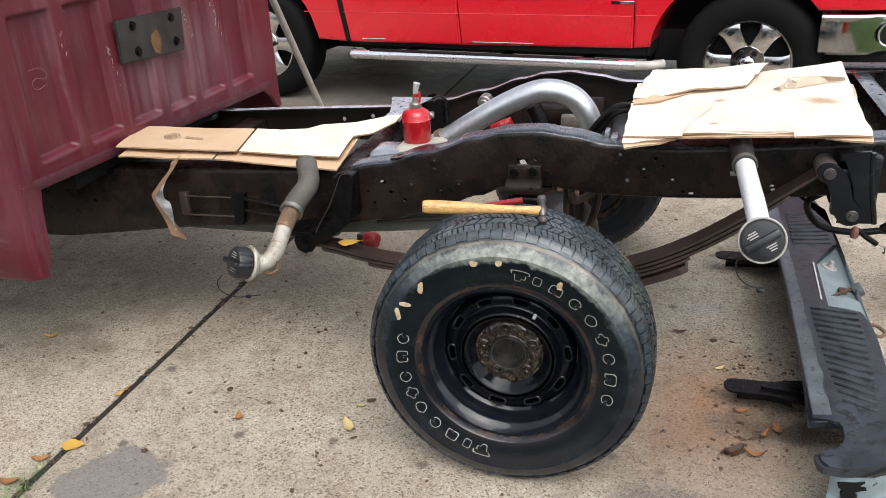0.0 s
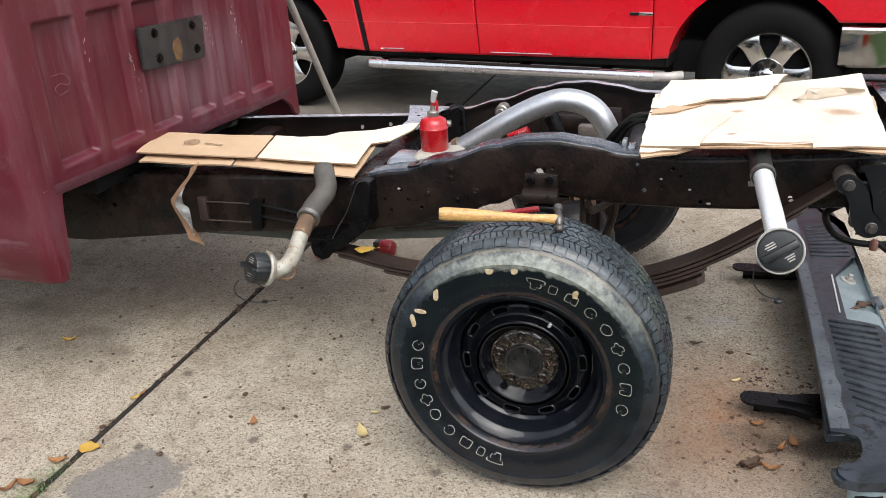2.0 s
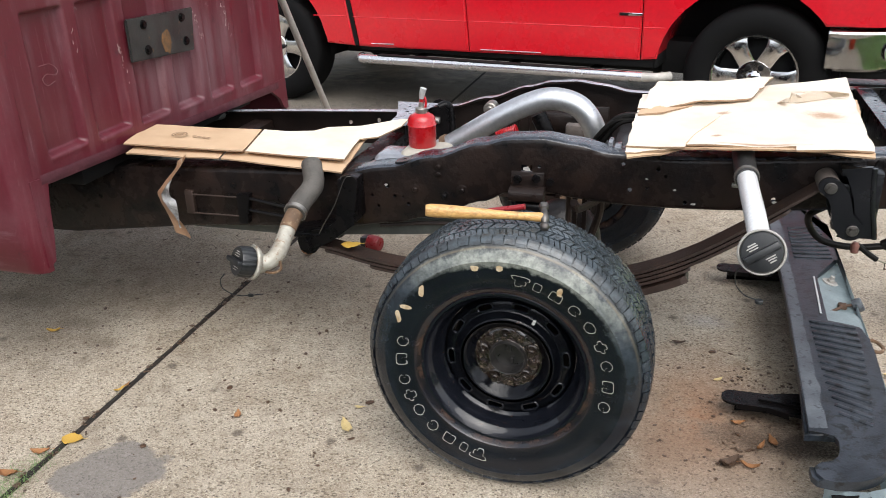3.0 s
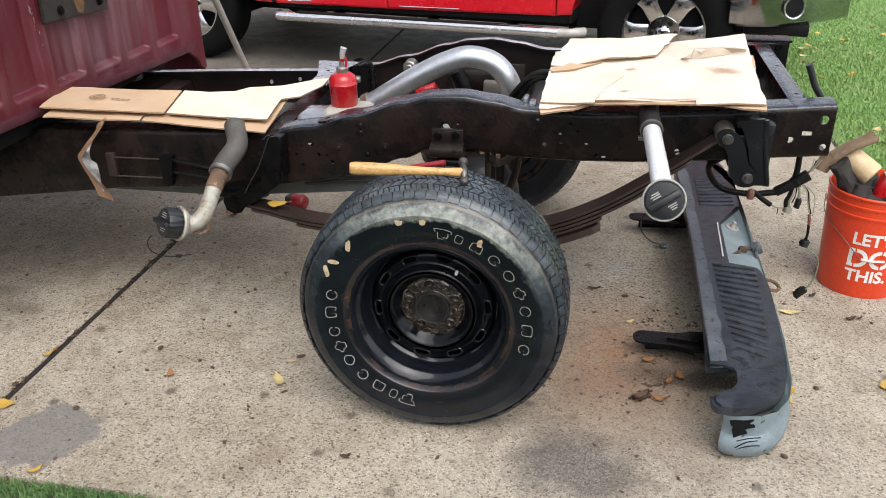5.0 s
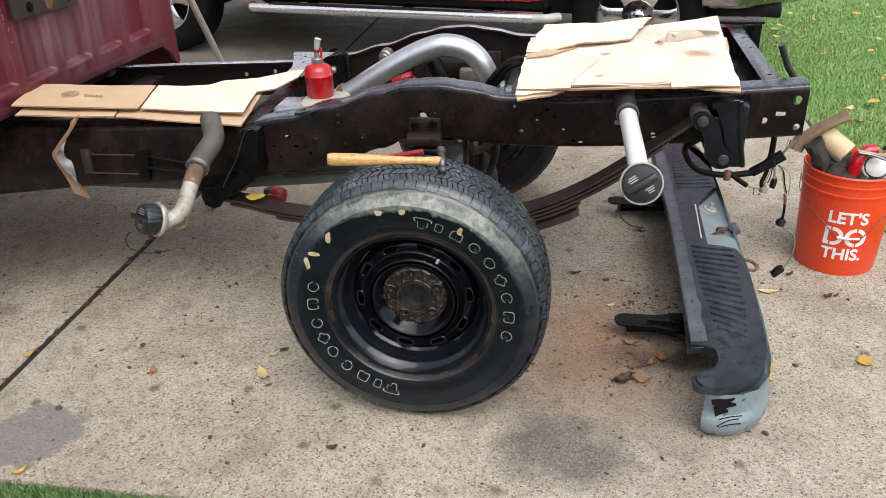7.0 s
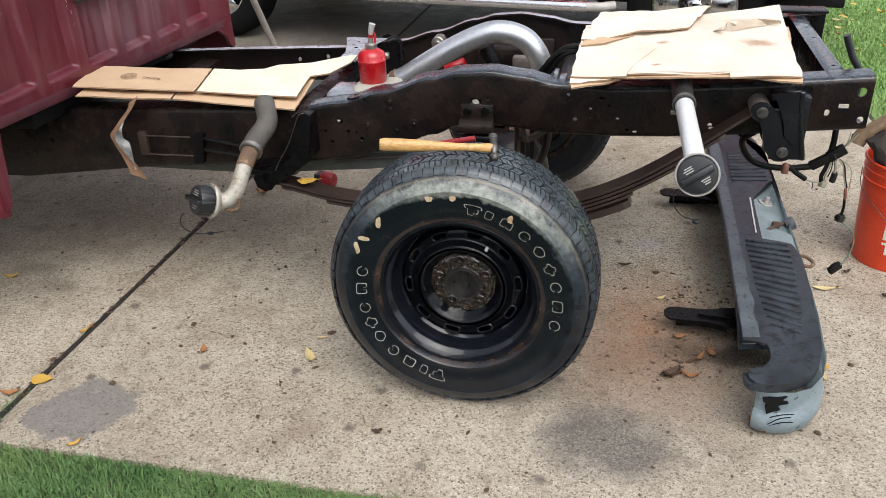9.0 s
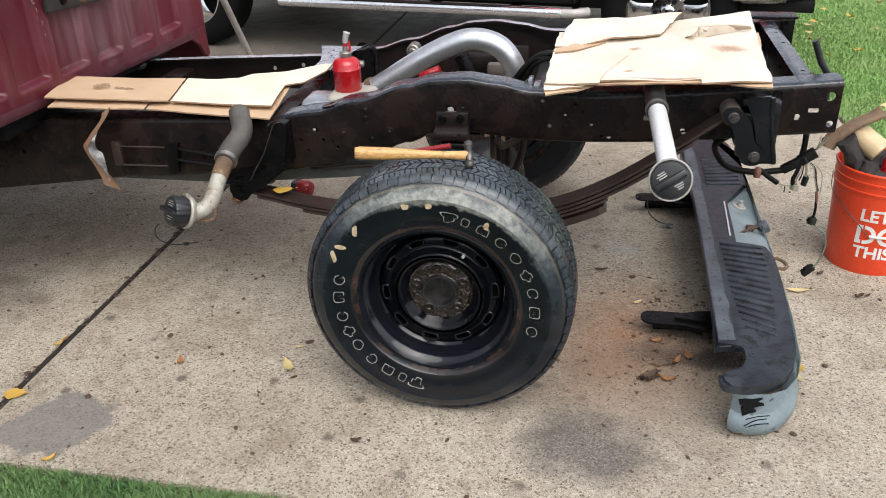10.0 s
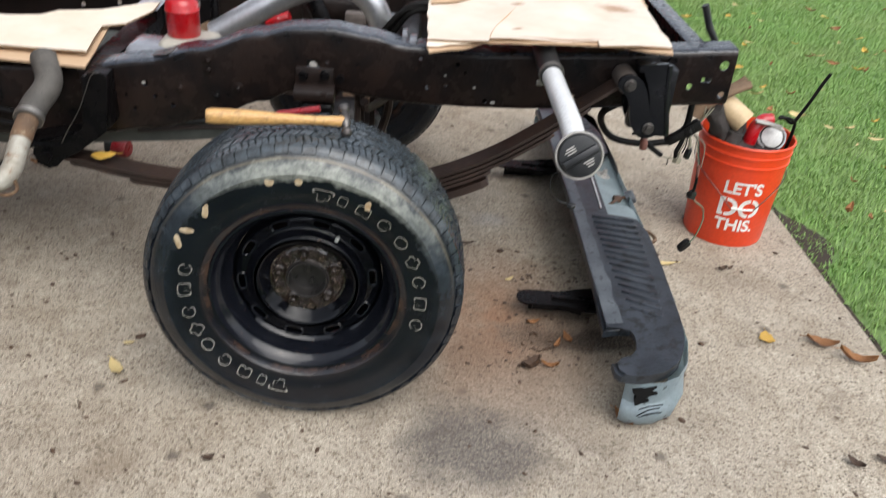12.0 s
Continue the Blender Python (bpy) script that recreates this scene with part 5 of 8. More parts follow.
    box(b, -0.004, 0.004, -0.002, 0.008, -0.006, 0.006, 0.002, pose(0.069, 0.026, 0.122, 0, 25, 0))
    part("rim_weight", b, "cap_ring", rim, "pale wheel weight")
    return w


def side_r(r):
    """The sidewall's face at a radius."""
    prof = tyre_profile()
    for (r0, y0), (r1, y1) in zip(prof, prof[1:]):
        if r0 <= r <= r1:
            return y0 + (y1 - y0) * (r - r0) / (r1 - r0)
    return 0.0


wheel_near = wheel(pose(0, 0.0, 0.3585), "black steel wheel with a worn outline-lettered tyre")
wheel(pose(0, 0.835 * 2 + 0.0, 0.3585, 0, 0, 180), "black steel wheel on the far side of the axle")

# outlined blocks where the raised lettering runs round the sidewall
def rounded(points, n=3):
    loop = [Vector((u, v, 0)) for u, v in points]
    return [(p.lerp(q, 0.18 + 0.64 * k / n).x, p.lerp(q, 0.18 + 0.64 * k / n).y) for p, q in zip(loop, loop[1:] + loop[:1]) for k in range(n + 1)]


SHAPES = {"flag": rounded([(-0.55, 0.5), (-0.45, 0.15), (-0.28, 0.12), (-0.28, -0.5), (0.10, -0.5), (0.12, -0.22), (0.34, -0.30), (0.40, 0.02), (0.30, 0.12), (0.58, 0.18), (0.52, 0.5)]),
          "square": rounded([(-0.36, -0.42), (0.36, -0.42), (0.36, 0.36), (-0.36, 0.36)]),
          "step": rounded([(-0.48, -0.45), (-0.02, -0.45), (0.0, -0.22), (0.14, -0.45), (0.52, -0.40), (0.46, 0.05), (0.36, 0.40), (-0.46, 0.38)]),
          "oval": rounded([(0.45 * math.cos(a), 0.48 * math.sin(a)) for a in np.linspace(0.2, 2 * math.pi - 0.45, 9)] + [(0.10, -0.10), (0.12, 0.06)]),
          "diamond": rounded([(-0.50, 0.10), (-0.20, 0.46), (0.22, 0.42), (0.50, 0.18), (0.46, -0.18), (0.20, -0.46), (-0.24, -0.40)]),
          "cross": rounded([(-0.50, 0.22), (-0.20, 0.26), (-0.16, 0.5), (0.20, 0.5), (0.22, 0.24), (0.50, 0.20), (0.46, -0.1), (0.30, -0.12), (0.26, -0.48), (-0.26, -0.48), (-0.30, -0.10), (-0.5, -0.08)]),
          "arch": rounded([(-0.48, -0.45), (-0.12, -0.45), (-0.08, 0.0), (0.10, 0.0), (0.12, -0.45), (0.50, -0.45), (0.48, 0.30), (0.30, 0.46), (-0.50, 0.44)])}
ORDER = ("flag", "square", "step", "oval", "diamond", "cross", "oval", "arch", "oval")
for turns in ((9.6, 19.1, 29.7, 41.6, 53.5, 65.9, 77.5, 90.1, 103.0), (193.2, 202.6, 212.6, 224.6, 236.8, 247.3, 258.0, 271.2, 283.0)):
    for k, (kind, turn) in enumerate(zip(ORDER, turns)):
        cx = math.radians(90 - turn)
        b = bm_new()
        pts = SHAPES[kind]
        wide, mid_r = 0.040 if k == 0 else (0.027 if kind == "square" else 0.033), 0.259
        loops = [[(mid_r + v * grow * 0.030, cx - u * grow * wide / mid_r) for u, v in pts] for grow in (1.04, 0.93)]
        k2 = len(pts)
        vo, vi = ([b.verts.new((rr * math.cos(a), side_r(rr) - 0.0022, rr * math.sin(a))) for rr, a in lp] for lp in loops)
        for i in range(k2):
            b.faces.new((vo[i], vo[(i + 1) % k2], vi[(i + 1) % k2], vi[i]))
        bmesh.ops.solidify(b, geom=b.faces[:], thickness=0.001)
        part("sidewall_outline", b, "letter_cream", wheel_near, "cream outlined block on the sidewall", smooth=False)
# scraps of film left on the sidewall
for ang, rr, wd, ht, turn in ((-44, 0.285, 0.011, 0.026, 8), (-57, 0.288, 0.026, 0.010, 4), (-64, 0.290, 0.010, 0.028, -10), (-13, 0.287, 0.016, 0.012, 0), (-1, 0.285, 0.015, 0.012, 0), (30, 0.274, 0.011, 0.017, 8)):
    a = math.radians(90 - ang)
    b = bm_new()
    rg = random.Random(int(ang) + 99)
    pts = []
    for q in range(10):
        th = 2 * math.pi * (q + 0.5) / 10
        cu, cv = math.cos(th), math.sin(th)
        pts.append((wd * 0.62 * abs(cu) ** 0.6 * (1 if cu > 0 else -1) * rg.uniform(0.7, 1.15), ht * 0.62 * abs(cv) ** 0.6 * (1 if cv > 0 else -1) * rg.uniform(0.7, 1.15)))
    prism(b, pts, side_r(rr) - 0.0022, side_r(rr) - 0.0004, "y", pose(rr * math.cos(a), 0, rr * math.sin(a), 0, turn, 0))
    part("film_scrap", b, "flake_tan", wheel_near, "torn tan scrap on the sidewall", smooth=False)


# ---------------------------------------------------------------- burgundy cab
CAB_X, CAB_Y0, CAB_Y1 = -1.345, 0.0, 1.65
cab = thing("truck_cab", "faded burgundy pickup cab with pressed rear panel", "truck cab", pose(CAB_X, 0.82, 0.48))


def L(x, y, z):
    """World to the cab's own place."""
    return (x - CAB_X, y - 0.82, z - 0.48)


def step01(a, b, v):
    t = min(max((v - a) / (b - a), 0), 1)
    return t * t * (3 - 2 * t)


def press(y, z):
    """How far the rear panel is pressed in: six upright pans with a rounded lip at the foot of each."""
    d = lip = 0.0
    for y0 in (0.135, 0.355, 0.575, 0.795, 1.015, 1.235):
        y1, z0 = y0 + 0.155 + (0.015 if y0 > 1.2 else 0), 0.787 - 0.035 * y0
        across = step01(y0 - 0.007, y0 + 0.007, y) * (1 - step01(y1 - 0.007, y1 + 0.007, y))
        d = max(d, across * step01(z0 - 0.002, z0 + 0.011, z) * (1 - step01(1.170, 1.184, z)))
        lip = max(lip, across * math.exp(-((z - z0 + 0.010) / 0.006) ** 2))
    return -0.024 * d + 0.0015 * lip + 0.0015 * noise.noise((y * 3, z * 3, 0))


def seam_z(y):
    return 0.728 - 0.036 * y


b = bm_new()
ys = np.concatenate([np.arange(0.05, 1.60, 0.0055), [1.60]])
grid = []
for k in range(110):
    row = []
    for y in ys:
        z0 = seam_z(y)
        z = z0 + (1.24 - z0) * (k / 109)
        row.append(b.verts.new(L(CAB_X + press(y, z), y, z)))
    grid.append(row)
for p, q in zip(grid, grid[1:]):
    for i in range(len(ys) - 1):
        b.faces.new((p[i], p[i + 1], q[i + 1], q[i]))
part("rear_panel", b, "cab_paint", cab, "faded burgundy pressed rear panel", angle=60)
for y, sgn in ((CAB_Y0, 1), (CAB_Y1, -1)):
    b = bm_new()
    # rounded corner and side, swept upwards
    line = [(CAB_X - 1.75, y)] + [(CAB_X - 0.05 + 0.05 * math.sin(a), y + sgn * (0.05 - 0.05 * math.cos(a))) for a in np.linspace(0, math.pi / 2, 8)]
    rows = []
    for z, pull in ((0.464, 0.012), (0.48, 0.0), (0.62, -0.012), (0.74, -0.016), (0.95, -0.02), (1.24, -0.005), (1.72, 0.10)):
        rows.append([b.verts.new(L(px, py + sgn * pull * max(0.0, 1 - abs(py - y) / 0.05), z)) for px, py in line])
    for p, q in zip(rows, rows[1:]):
        for i in range(len(line) - 1):
            b.faces.new((p[i], p[i + 1], q[i + 1], q[i]))
    part("side_panel", b, "cab_paint", cab, "burgundy cab side and rounded rear corner", angle=60)
for outline, name in (([(0.045, 0.74), (0.10, 0.735), (0.085, 0.66), (0.075, 0.56), (0.06, 0.49), (0.03, 0.482), (0.03, 0.74)], "cab_corner"), ([(1.42, 0.70), (1.61, 0.70), (1.62, 0.565), (1.58, 0.572), (1.55, 0.62), (1.48, 0.665)], "cab_corner")):
    b = bm_new()
    prism(b, [(y - 0.82, z - 0.48) for y, z in outline], -0.012, 0.003, "x")
    part(name, b, "cab_paint", cab)
b = bm_new()
row = []
for y in np.arange(0.07, 1.56, 0.03):
    z = seam_z(y)
    row.append([b.verts.new(L(CAB_X + dx, y, z + dz)) for dx, dz in ((0.004, 0.022), (0.006, 0.0), (0.0, -0.012), (-0.06, -0.018))])
for p, q in zip(row, row[1:]):
    for i in range(3):
        b.faces.new((p[i], p[i + 1], q[i + 1], q[i]))
part("lower_flange", b, "cab_edge", cab, "dull scraped lower flange of the cab")
b = bm_new()
box(b, *[v for pair in zip(L(CAB_X - 1.75, 0.30, 0.63), L(CAB_X - 0.05, 1.40, 0.69)) for v in pair], 0.02)
part("cab_floor", b, "dark_trim", cab, "dark cab floor underside")
b = bm_new()
prism(b, [(y - 0.82, z - 0.48) for y, z in ((0.05, 1.235), (1.60, 1.235), (1.50, 1.72), (0.15, 1.72))], -0.03, 0.0, "x")
box(b, *[v for pair in zip(L(CAB_X - 1.5, 0.12, 1.70), L(CAB_X, 1.53, 1.76)) for v in pair], 0.025)
part("upper_shell", b, "cab_paint", cab)
b = bm_new()
prism(b, [(y - 0.82, z - 0.48) for y, z in ((0.25, 1.30), (1.40, 1.30), (1.33, 1.66), (0.32, 1.66))], 0.002, 0.008, "x")
part("rear_window", b, "glass", cab, "dark rear window glass")
b = bm_new()
box(b, *[v for pair in zip(L(CAB_X - 1.75, 0.05, 0.62), L(CAB_X - 1.70, 1.60, 1.25)) for v in pair], 0.01)
part("bulkhead", b, "dark_trim", cab)
# steel plate bolted on the rear panel
b = bm_new()
pl = [(-1.335, 0.552, 1.104), (-1.335, 0.933, 1.093), (-1.335, 0.911, 0.948), (-1.335, 0.550, 0.970)]
prism(b, [(q[1] - 0.82, q[2] - 0.48) for q in pl], 0.006, 0.016, "x")
bmesh.ops.bevel(b, geom=b.edges[:], offset=0.003, segments=2, affect="EDGES")
plate = part("cover_plate", b, "plate_grey", cab, "weathered dark grey steel plate with a rust mark")
for q in ((-1.330, 0.634, 1.077), (-1.330, 0.855, 1.069), (-1.330, 0.864, 0.987), (-1.330, 0.640, 0.995)):
    b = bm_new()
    hexagon(b, pose(0.016, q[1] - 0.82, q[2] - 0.48, 0, 90, 0), 0.011, 0.009)
    disc(b, pose(0.015, q[1] - 0.82, q[2] - 0.48, 0, 90, 0), 0.016, 0.004, 18, 0.001)
    part("bolt", b, "black_part", plate)
q = (-1.329, 0.749, 1.002)
b = bm_new()
rg = random.Random(5)
prism(b, [(q[1] - 0.82 + 0.026 * math.cos(a) * rg.uniform(0.7, 1.2), q[2] - 0.48 + 0.040 * math.sin(a) * rg.uniform(0.7, 1.2)) for a in np.linspace(0, 2 * math.pi, 12)[:-1]], 0.0155, 0.0166, "x")
part("rust_mark", b, "rust_orange", plate, "orange-brown rust mark", smooth=False)
chalk = [(-1.363, 0.182, 1.030), (-1.362, 0.223, 1.029), (-1.362, 0.248, 1.009), (-1.362, 0.238, 0.995), (-1.362, 0.205, 1.004), (-1.362, 0.184, 0.992), (-1.362, 0.198, 0.973), (-1.362, 0.233, 0.979)]
b = bm_new()
tube(b, [L(p[0], p[1], p[2]) for p in chalk], 0.0008, 6, 5)
part("chalk_mark", b, "cab_chalk", cab, "faint chalk squiggle")
rg = random.Random(12)
for a, e, count in (((-1.344, 0.511, 1.032), (-1.344, 0.539, 0.909), 15), ((-1.344, 1.165, 1.085), (-1.344, 1.196, 0.941), 14), ((-1.344, 0.944, 1.084), (-1.344, 1.000, 0.976), 14), ((-1.344, 0.321, 1.107), (-1.344, 0.323, 1.042), 4)):
    b = bm_new()
    va, ve = Vector(a), Vector(e)
    for k in range(count):
        p = va.lerp(ve, rg.random()) + Vector((0, rg.gauss(0, 0.007), rg.gauss(0, 0.004)))
        h, w = rg.uniform(0.001, 0.007), rg.uniform(0.0002, 0.0006)
        box(b, -0.001, 0.0018, -w, w, -h, h, 0, Matrix.Translation(L(CAB_X, p.y, p.z)) @ pose(0, 0, 0, rg.uniform(-30, 20), 0, 0))
    tagged(part("paint_scratch", b, "cab_scuff", cab, smooth=False), "pale scuffed scratches on the pressed ridge", kind="stuff")
# cab mounts under the rear edge
for y in (0.52, 1.15):
    b = bm_new()
    lathe(b, [(0, 0), (0.05, 0), (0.055, 0.01), (0.045, 0.03), (0.05, 0.06), (0, 0.065)], 24, pose(-0.10, y - 0.82, 0.15))
    part("cab_mount", b, "rubber", cab, "dusty rubber cab mount")


# ---------------------------------------------------------------- fuel filler necks
def filler(name, label, line, mats, r_tube, r_hose, split, clamp_at):
    f = thing(name, label, "fuel filler", pose(*line[0]))
    o = Vector(line[0])
    loc = [Vector(p) - o for p in line]
    sm = smooth_line(loc, 10)
    k = int(len(sm) * split)
    b = bm_new()
    tube(b, sm[: k + 1], r_hose, 20, 1, True, False)
    part("hose", b, mats[0], f, "grey rubber filler hose")
    b = bm_new()
    tube(b, sm[k - 1:], r_tube, 20, 1, True, False)
    part("neck_tube", b, mats[1], f)
    for c in clamp_at:
        i = min(int(len(sm) * c), len(sm) - 2)
        d = (sm[i + 1] - sm[i]).normalized()
        b = bm_new()
        tube(b, [sm[i] - d * 0.006, sm[i] + d * 0.006], r_hose + 0.0025, 20, 1, True, False)
        q = sm[i] + d.orthogonal().normalized() * (r_hose + 0.006)
        box(b, -0.008, 0.008, -0.006, 0.006, -0.005, 0.005, 0.001, Matrix.Translation(q))
        part("hose_clamp", b, "steel", f, "steel worm-drive clamp")
    return f, o


line_r = [(0.532, 0.470, 0.813), (0.536, 0.360, 0.793), (0.542, 0.230, 0.780), (0.549, 0.080, 0.768), (0.559, -0.010, 0.733)]
fr, o = filler("fuel_filler", "bright zinc fuel filler neck with a black cap", line_r, ("hose_black", "neck_white"), 0.0235, 0.0275, 0.36, (0.33,))
axis = (Vector((0.40, -1.75, 1.35)) - Vector(line_r[-1])).normalized()
axis = (axis + Vector((0.05, -0.05, -0.05))).normalized()
mr = axis.to_track_quat("Z", "Y").to_matrix().to_4x4()
at_r = Vector(line_r[-1]) - o
b = bm_new()
lathe(b, [(0.024, -0.045), (0.030, -0.02), (0.046, -0.008), (0.0495, 0.0), (0.0500, 0.006), (0.0480, 0.009), (0.0455, 0.008), (0.0445, 0.004)], 48, Matrix.Translation(at_r) @ mr)
ring = part("filler_ring", b, "pole_grey", fr, "pale flanged filler ring")
b = bm_new()
lathe(b, [(0.0442, 0.0), (0.0440, 0.011), (0.0415, 0.0155), (0.030, 0.0175), (0, 0.0185)], 48, Matrix.Translation(at_r) @ mr)
box(b, -0.0395, 0.0395, -0.0085, 0.0085, 0.012, 0.030, 0.004, Matrix.Translation(at_r) @ mr @ pose(0, 0, 0, 0, 0, 35))
cap = part("fuel_cap", b, "black_plastic", fr, "black screw fuel cap with pale unreadable print")
for k, (u, v, w) in enumerate(((-0.020, 0.0195, 0.024), (-0.017, 0.0245, 0.018), (-0.018, 0.014, 0.02), (0.018, -0.016, 0.022), (0.02, -0.021, 0.018), (0.018, -0.0265, 0.014))):
    b = bm_new()
    box(b, -w / 2, w / 2, -0.0013, 0.0013, 0.0178, 0.0192, 0, Matrix.Translation(at_r) @ mr @ pose(0, 0, 0, 0, 0, 35) @ pose(u * 0.6, v, 0))
    part("print_bar", b, "pole_grey", cap)
b = bm_new()
tube(b, [Vector((0.527, 0.000, 0.691)) - o, Vector((0.515, 0.010, 0.672)) - o, Vector((0.520, 0.030, 0.632)) - o, Vector((0.543, 0.050, 0.599)) - o, Vector((0.570, 0.050, 0.590)) - o], 0.0016, 6)
disc(b, Matrix.Translation(Vector((0.575, 0.050, 0.587)) - o) @ pose(0, 0, -0.004), 0.009, 0.008, 12, 0.002)
part("cap_tether", b, "black_plastic", fr, "thin black cap tether")

line_l = [(-0.684, 0.440, 0.707), (-0.651, 0.370, 0.668), (-0.663, 0.300, 0.635), (-0.664, 0.220, 0.598), (-0.661, 0.140, 0.553), (-0.682, 0.115, 0.531), (-0.722, 0.100, 0.530)]
fl, o = filler("fuel_filler", "grey corroded fuel filler neck with a ribbed black cap", line_l, ("hose_dusty", "neck_rust"), 0.0225, 0.031, 0.42, (0.40,))
sm = smooth_line([Vector(p) - o for p in line_l], 10)
b = bm_new()
tube(b, sm[25:33], 0.0242, 20, 1, False, False)
part("rusty_sleeve", b, "rust", fl, "rust-brown band below the clamp")
tip, back = Vector(line_l[-1]), Vector(line_l[-2])
ax = Vector((-0.58, -0.72, 0.36)).normalized()
across = Vector((0, 0, 1)).cross(ax).normalized()
ml = Matrix.Translation(tip - o) @ Matrix((across, ax.cross(across), ax)).transposed().to_4x4() @ Matrix.Scale(1.1, 4)
b = bm_new()
lathe(b, [(0.023, -0.032), (0.027, -0.014), (0.038, -0.008), (0.0435, -0.002), (0.0450, 0.004), (0.0430, 0.008), (0.0410, 0.004), (0.034, 0.008)], 40, ml)
part("filler_ring", b, "neck_rust", fl, "pale flanged filler ring")
b = bm_new()
prof = [(0.036, 0.006), (0.0390, 0.010), (0.0385, 0.040), (0.035, 0.0445), (0.0, 0.0455)]
CAP_TURN = 4
seg = 72
rings = [[b.verts.new(ml @ Vector(((r - (0.0022 if (k // 2) % 2 and 0.013 < z < 0.042 else 0)) * math.cos(2 * math.pi * k / seg), (r - (0.0022 if (k // 2) % 2 and 0.013 < z < 0.042 else 0)) * math.sin(2 * math.pi * k / seg), z))) for k in range(seg)] for r, z in prof[:-1]]
for p, q in zip(rings, rings[1:]):
    for k in range(seg):
        b.faces.new((p[k], p[(k + 1) % seg], q[(k + 1) % seg], q[k]))
b.faces.new(rings[-1])
box(b, -0.0365, 0.0365, -0.0065, 0.0065, 0.044, 0.057, 0.003, ml @ pose(0, 0, 0, 0, 0, CAP_TURN))
cap = part("fuel_cap", b, "black_plastic", fl, "black ribbed fuel cap")
for u, v, w in ((0.0, 0.019, 0.026), (0.0, 0.0245, 0.018), (-0.002, 0.013, 0.022), (0.002, -0.015, 0.024), (0.0, -0.021, 0.02)):
    b = bm_new()
    box(b, -w / 2, w / 2, -0.0007, 0.0007, 0.0445, 0.0458, 0, ml @ pose(0, 0, 0, 0, 0, CAP_TURN) @ pose(u, v, 0))
    part("print_bar", b, "pole_grey", cap)
b = bm_new()
tube(b, [Vector((-0.797, 0.070, 0.502)) - o, Vector((-0.813, 0.070, 0.480)) - o, Vector((-0.812, 0.080, 0.447)) - o, Vector((-0.772, 0.090, 0.428)) - o, Vector((-0.698, 0.090, 0.441)) - o], 0.0015, 6)
box(b, -0.007, 0.007, -0.004, 0.004, -0.004, 0.004, 0.001, Matrix.Translation(Vector((-0.737, 0.090, 0.433)) - o))
part("cap_tether", b, "black_plastic", fl, "thin black cap tether")
b = bm_new()
tube(b, [Vector((-0.648, 0.115, 0.536)) - o, Vector((-0.648, 0.115, 0.512)) - o, Vector((-0.668, 0.110, 0.500)) - o, Vector((-0.692, 0.110, 0.501)) - o], 0.004, 8)
part("hose_clip", b, "rust", fl, "rusty sprung hose clip")


# ---------------------------------------------------------------- tailpipe
TAIL_Y = 0.82
tp = [(-0.414, 0.820, 0.644), (-0.334, 0.820, 0.689), (-0.199, 0.820, 0.772), (-0.089, 0.820, 0.827), (-0.015, 0.820, 0.844), (0.059, 0.820, 0.824), (0.105, 0.820, 0.770), (0.123, 0.820, 0.703), (0.130, 0.820, 0.610)]
tail = thing("tailpipe", "silvery aluminised exhaust tailpipe arched over the axle", "exhaust pipe", pose(*tp[0]))
b = bm_new()
tube(b, [Vector(p) - Vector(tp[0]) for p in tp], 0.0355, 24, 10)
part("pipe", b, "pipe", tail)
b = bm_new()
d = (Vector(tp[1]) - Vector(tp[0])).normalized()
tube(b, [d * 0.045, d * 0.065], 0.040, 24, 1, True, False)
part("pipe_clamp", b, "rust", tail, "rusty pipe clamp")


# ---------------------------------------------------------------- cardboard
def sheet(name, label, corners, mat, seed, wave=0.004, jag=0.004, n=22, m=16, category="cardboard", cut=None, t=0.0045):
    """A corrugated sheet over four corners (near left, near right, far right, far left), slightly warped, with ragged edges."""
    c = [Vector(p) for p in corners]
    o = c[0]
    b = bm_new()
    rows = []
    for j in range(m + 1):
        v = j / m
        row = []
        for i in range(n + 1):
            u = i / n
            p = (c[0] * (1 - u) + c[1] * u) * (1 - v) + (c[3] * (1 - u) + c[2] * u) * v
            e = jag * (noise.noise((u * 7 + seed, v * 5, 3)) * (1 if j in (0, m) else 0)), jag * (noise.noise((v * 9 + seed, 2, u)) * (1 if i in (0, n) else 0))
            p = p + Vector((e[1], e[0], wave * noise.noise((u * 2.6 + seed, v * 2.2, 0)) * 2 + wave * 0.5 * noise.noise((u * 7, v * 7, seed))))
            row.append(b.verts.new(p - o))
        rows.append(row)
    for j in range(m):
        for i in range(n):
            if cut and cut((i + 0.5) / n, (j + 0.5) / m):
                continue
            b.faces.new((rows[j][i], rows[j][i + 1], rows[j + 1][i + 1], rows[j + 1][i]))
    for v in [v for v in b.verts if not v.link_faces]:
        b.verts.remove(v)
    tops = b.faces[:]
    bmesh.ops.recalc_face_normals(b, faces=tops)
    if sum(f.normal.z for f in tops) < 0:
        bmesh.ops.reverse_faces(b, faces=tops)
    res = bmesh.ops.extrude_face_region(b, geom=tops)
    nv = [g for g in res["geom"] if isinstance(g, bmesh.types.BMVert)]
    bmesh.ops.translate(b, vec=(0, 0, t), verts=nv)
    bmesh.ops.recalc_face_normals(b, faces=b.faces)
    for f in b.faces:
        f.material_index = 1 if abs(f.normal.z) < 0.5 else 0
    ob = finish(name, b, mat, recalc=False, angle=30)
    ob.data.materials.append(M["card_edge"])
    ob.location = o
    return tagged(ob, label, category, "cardboard sheets on the frame")


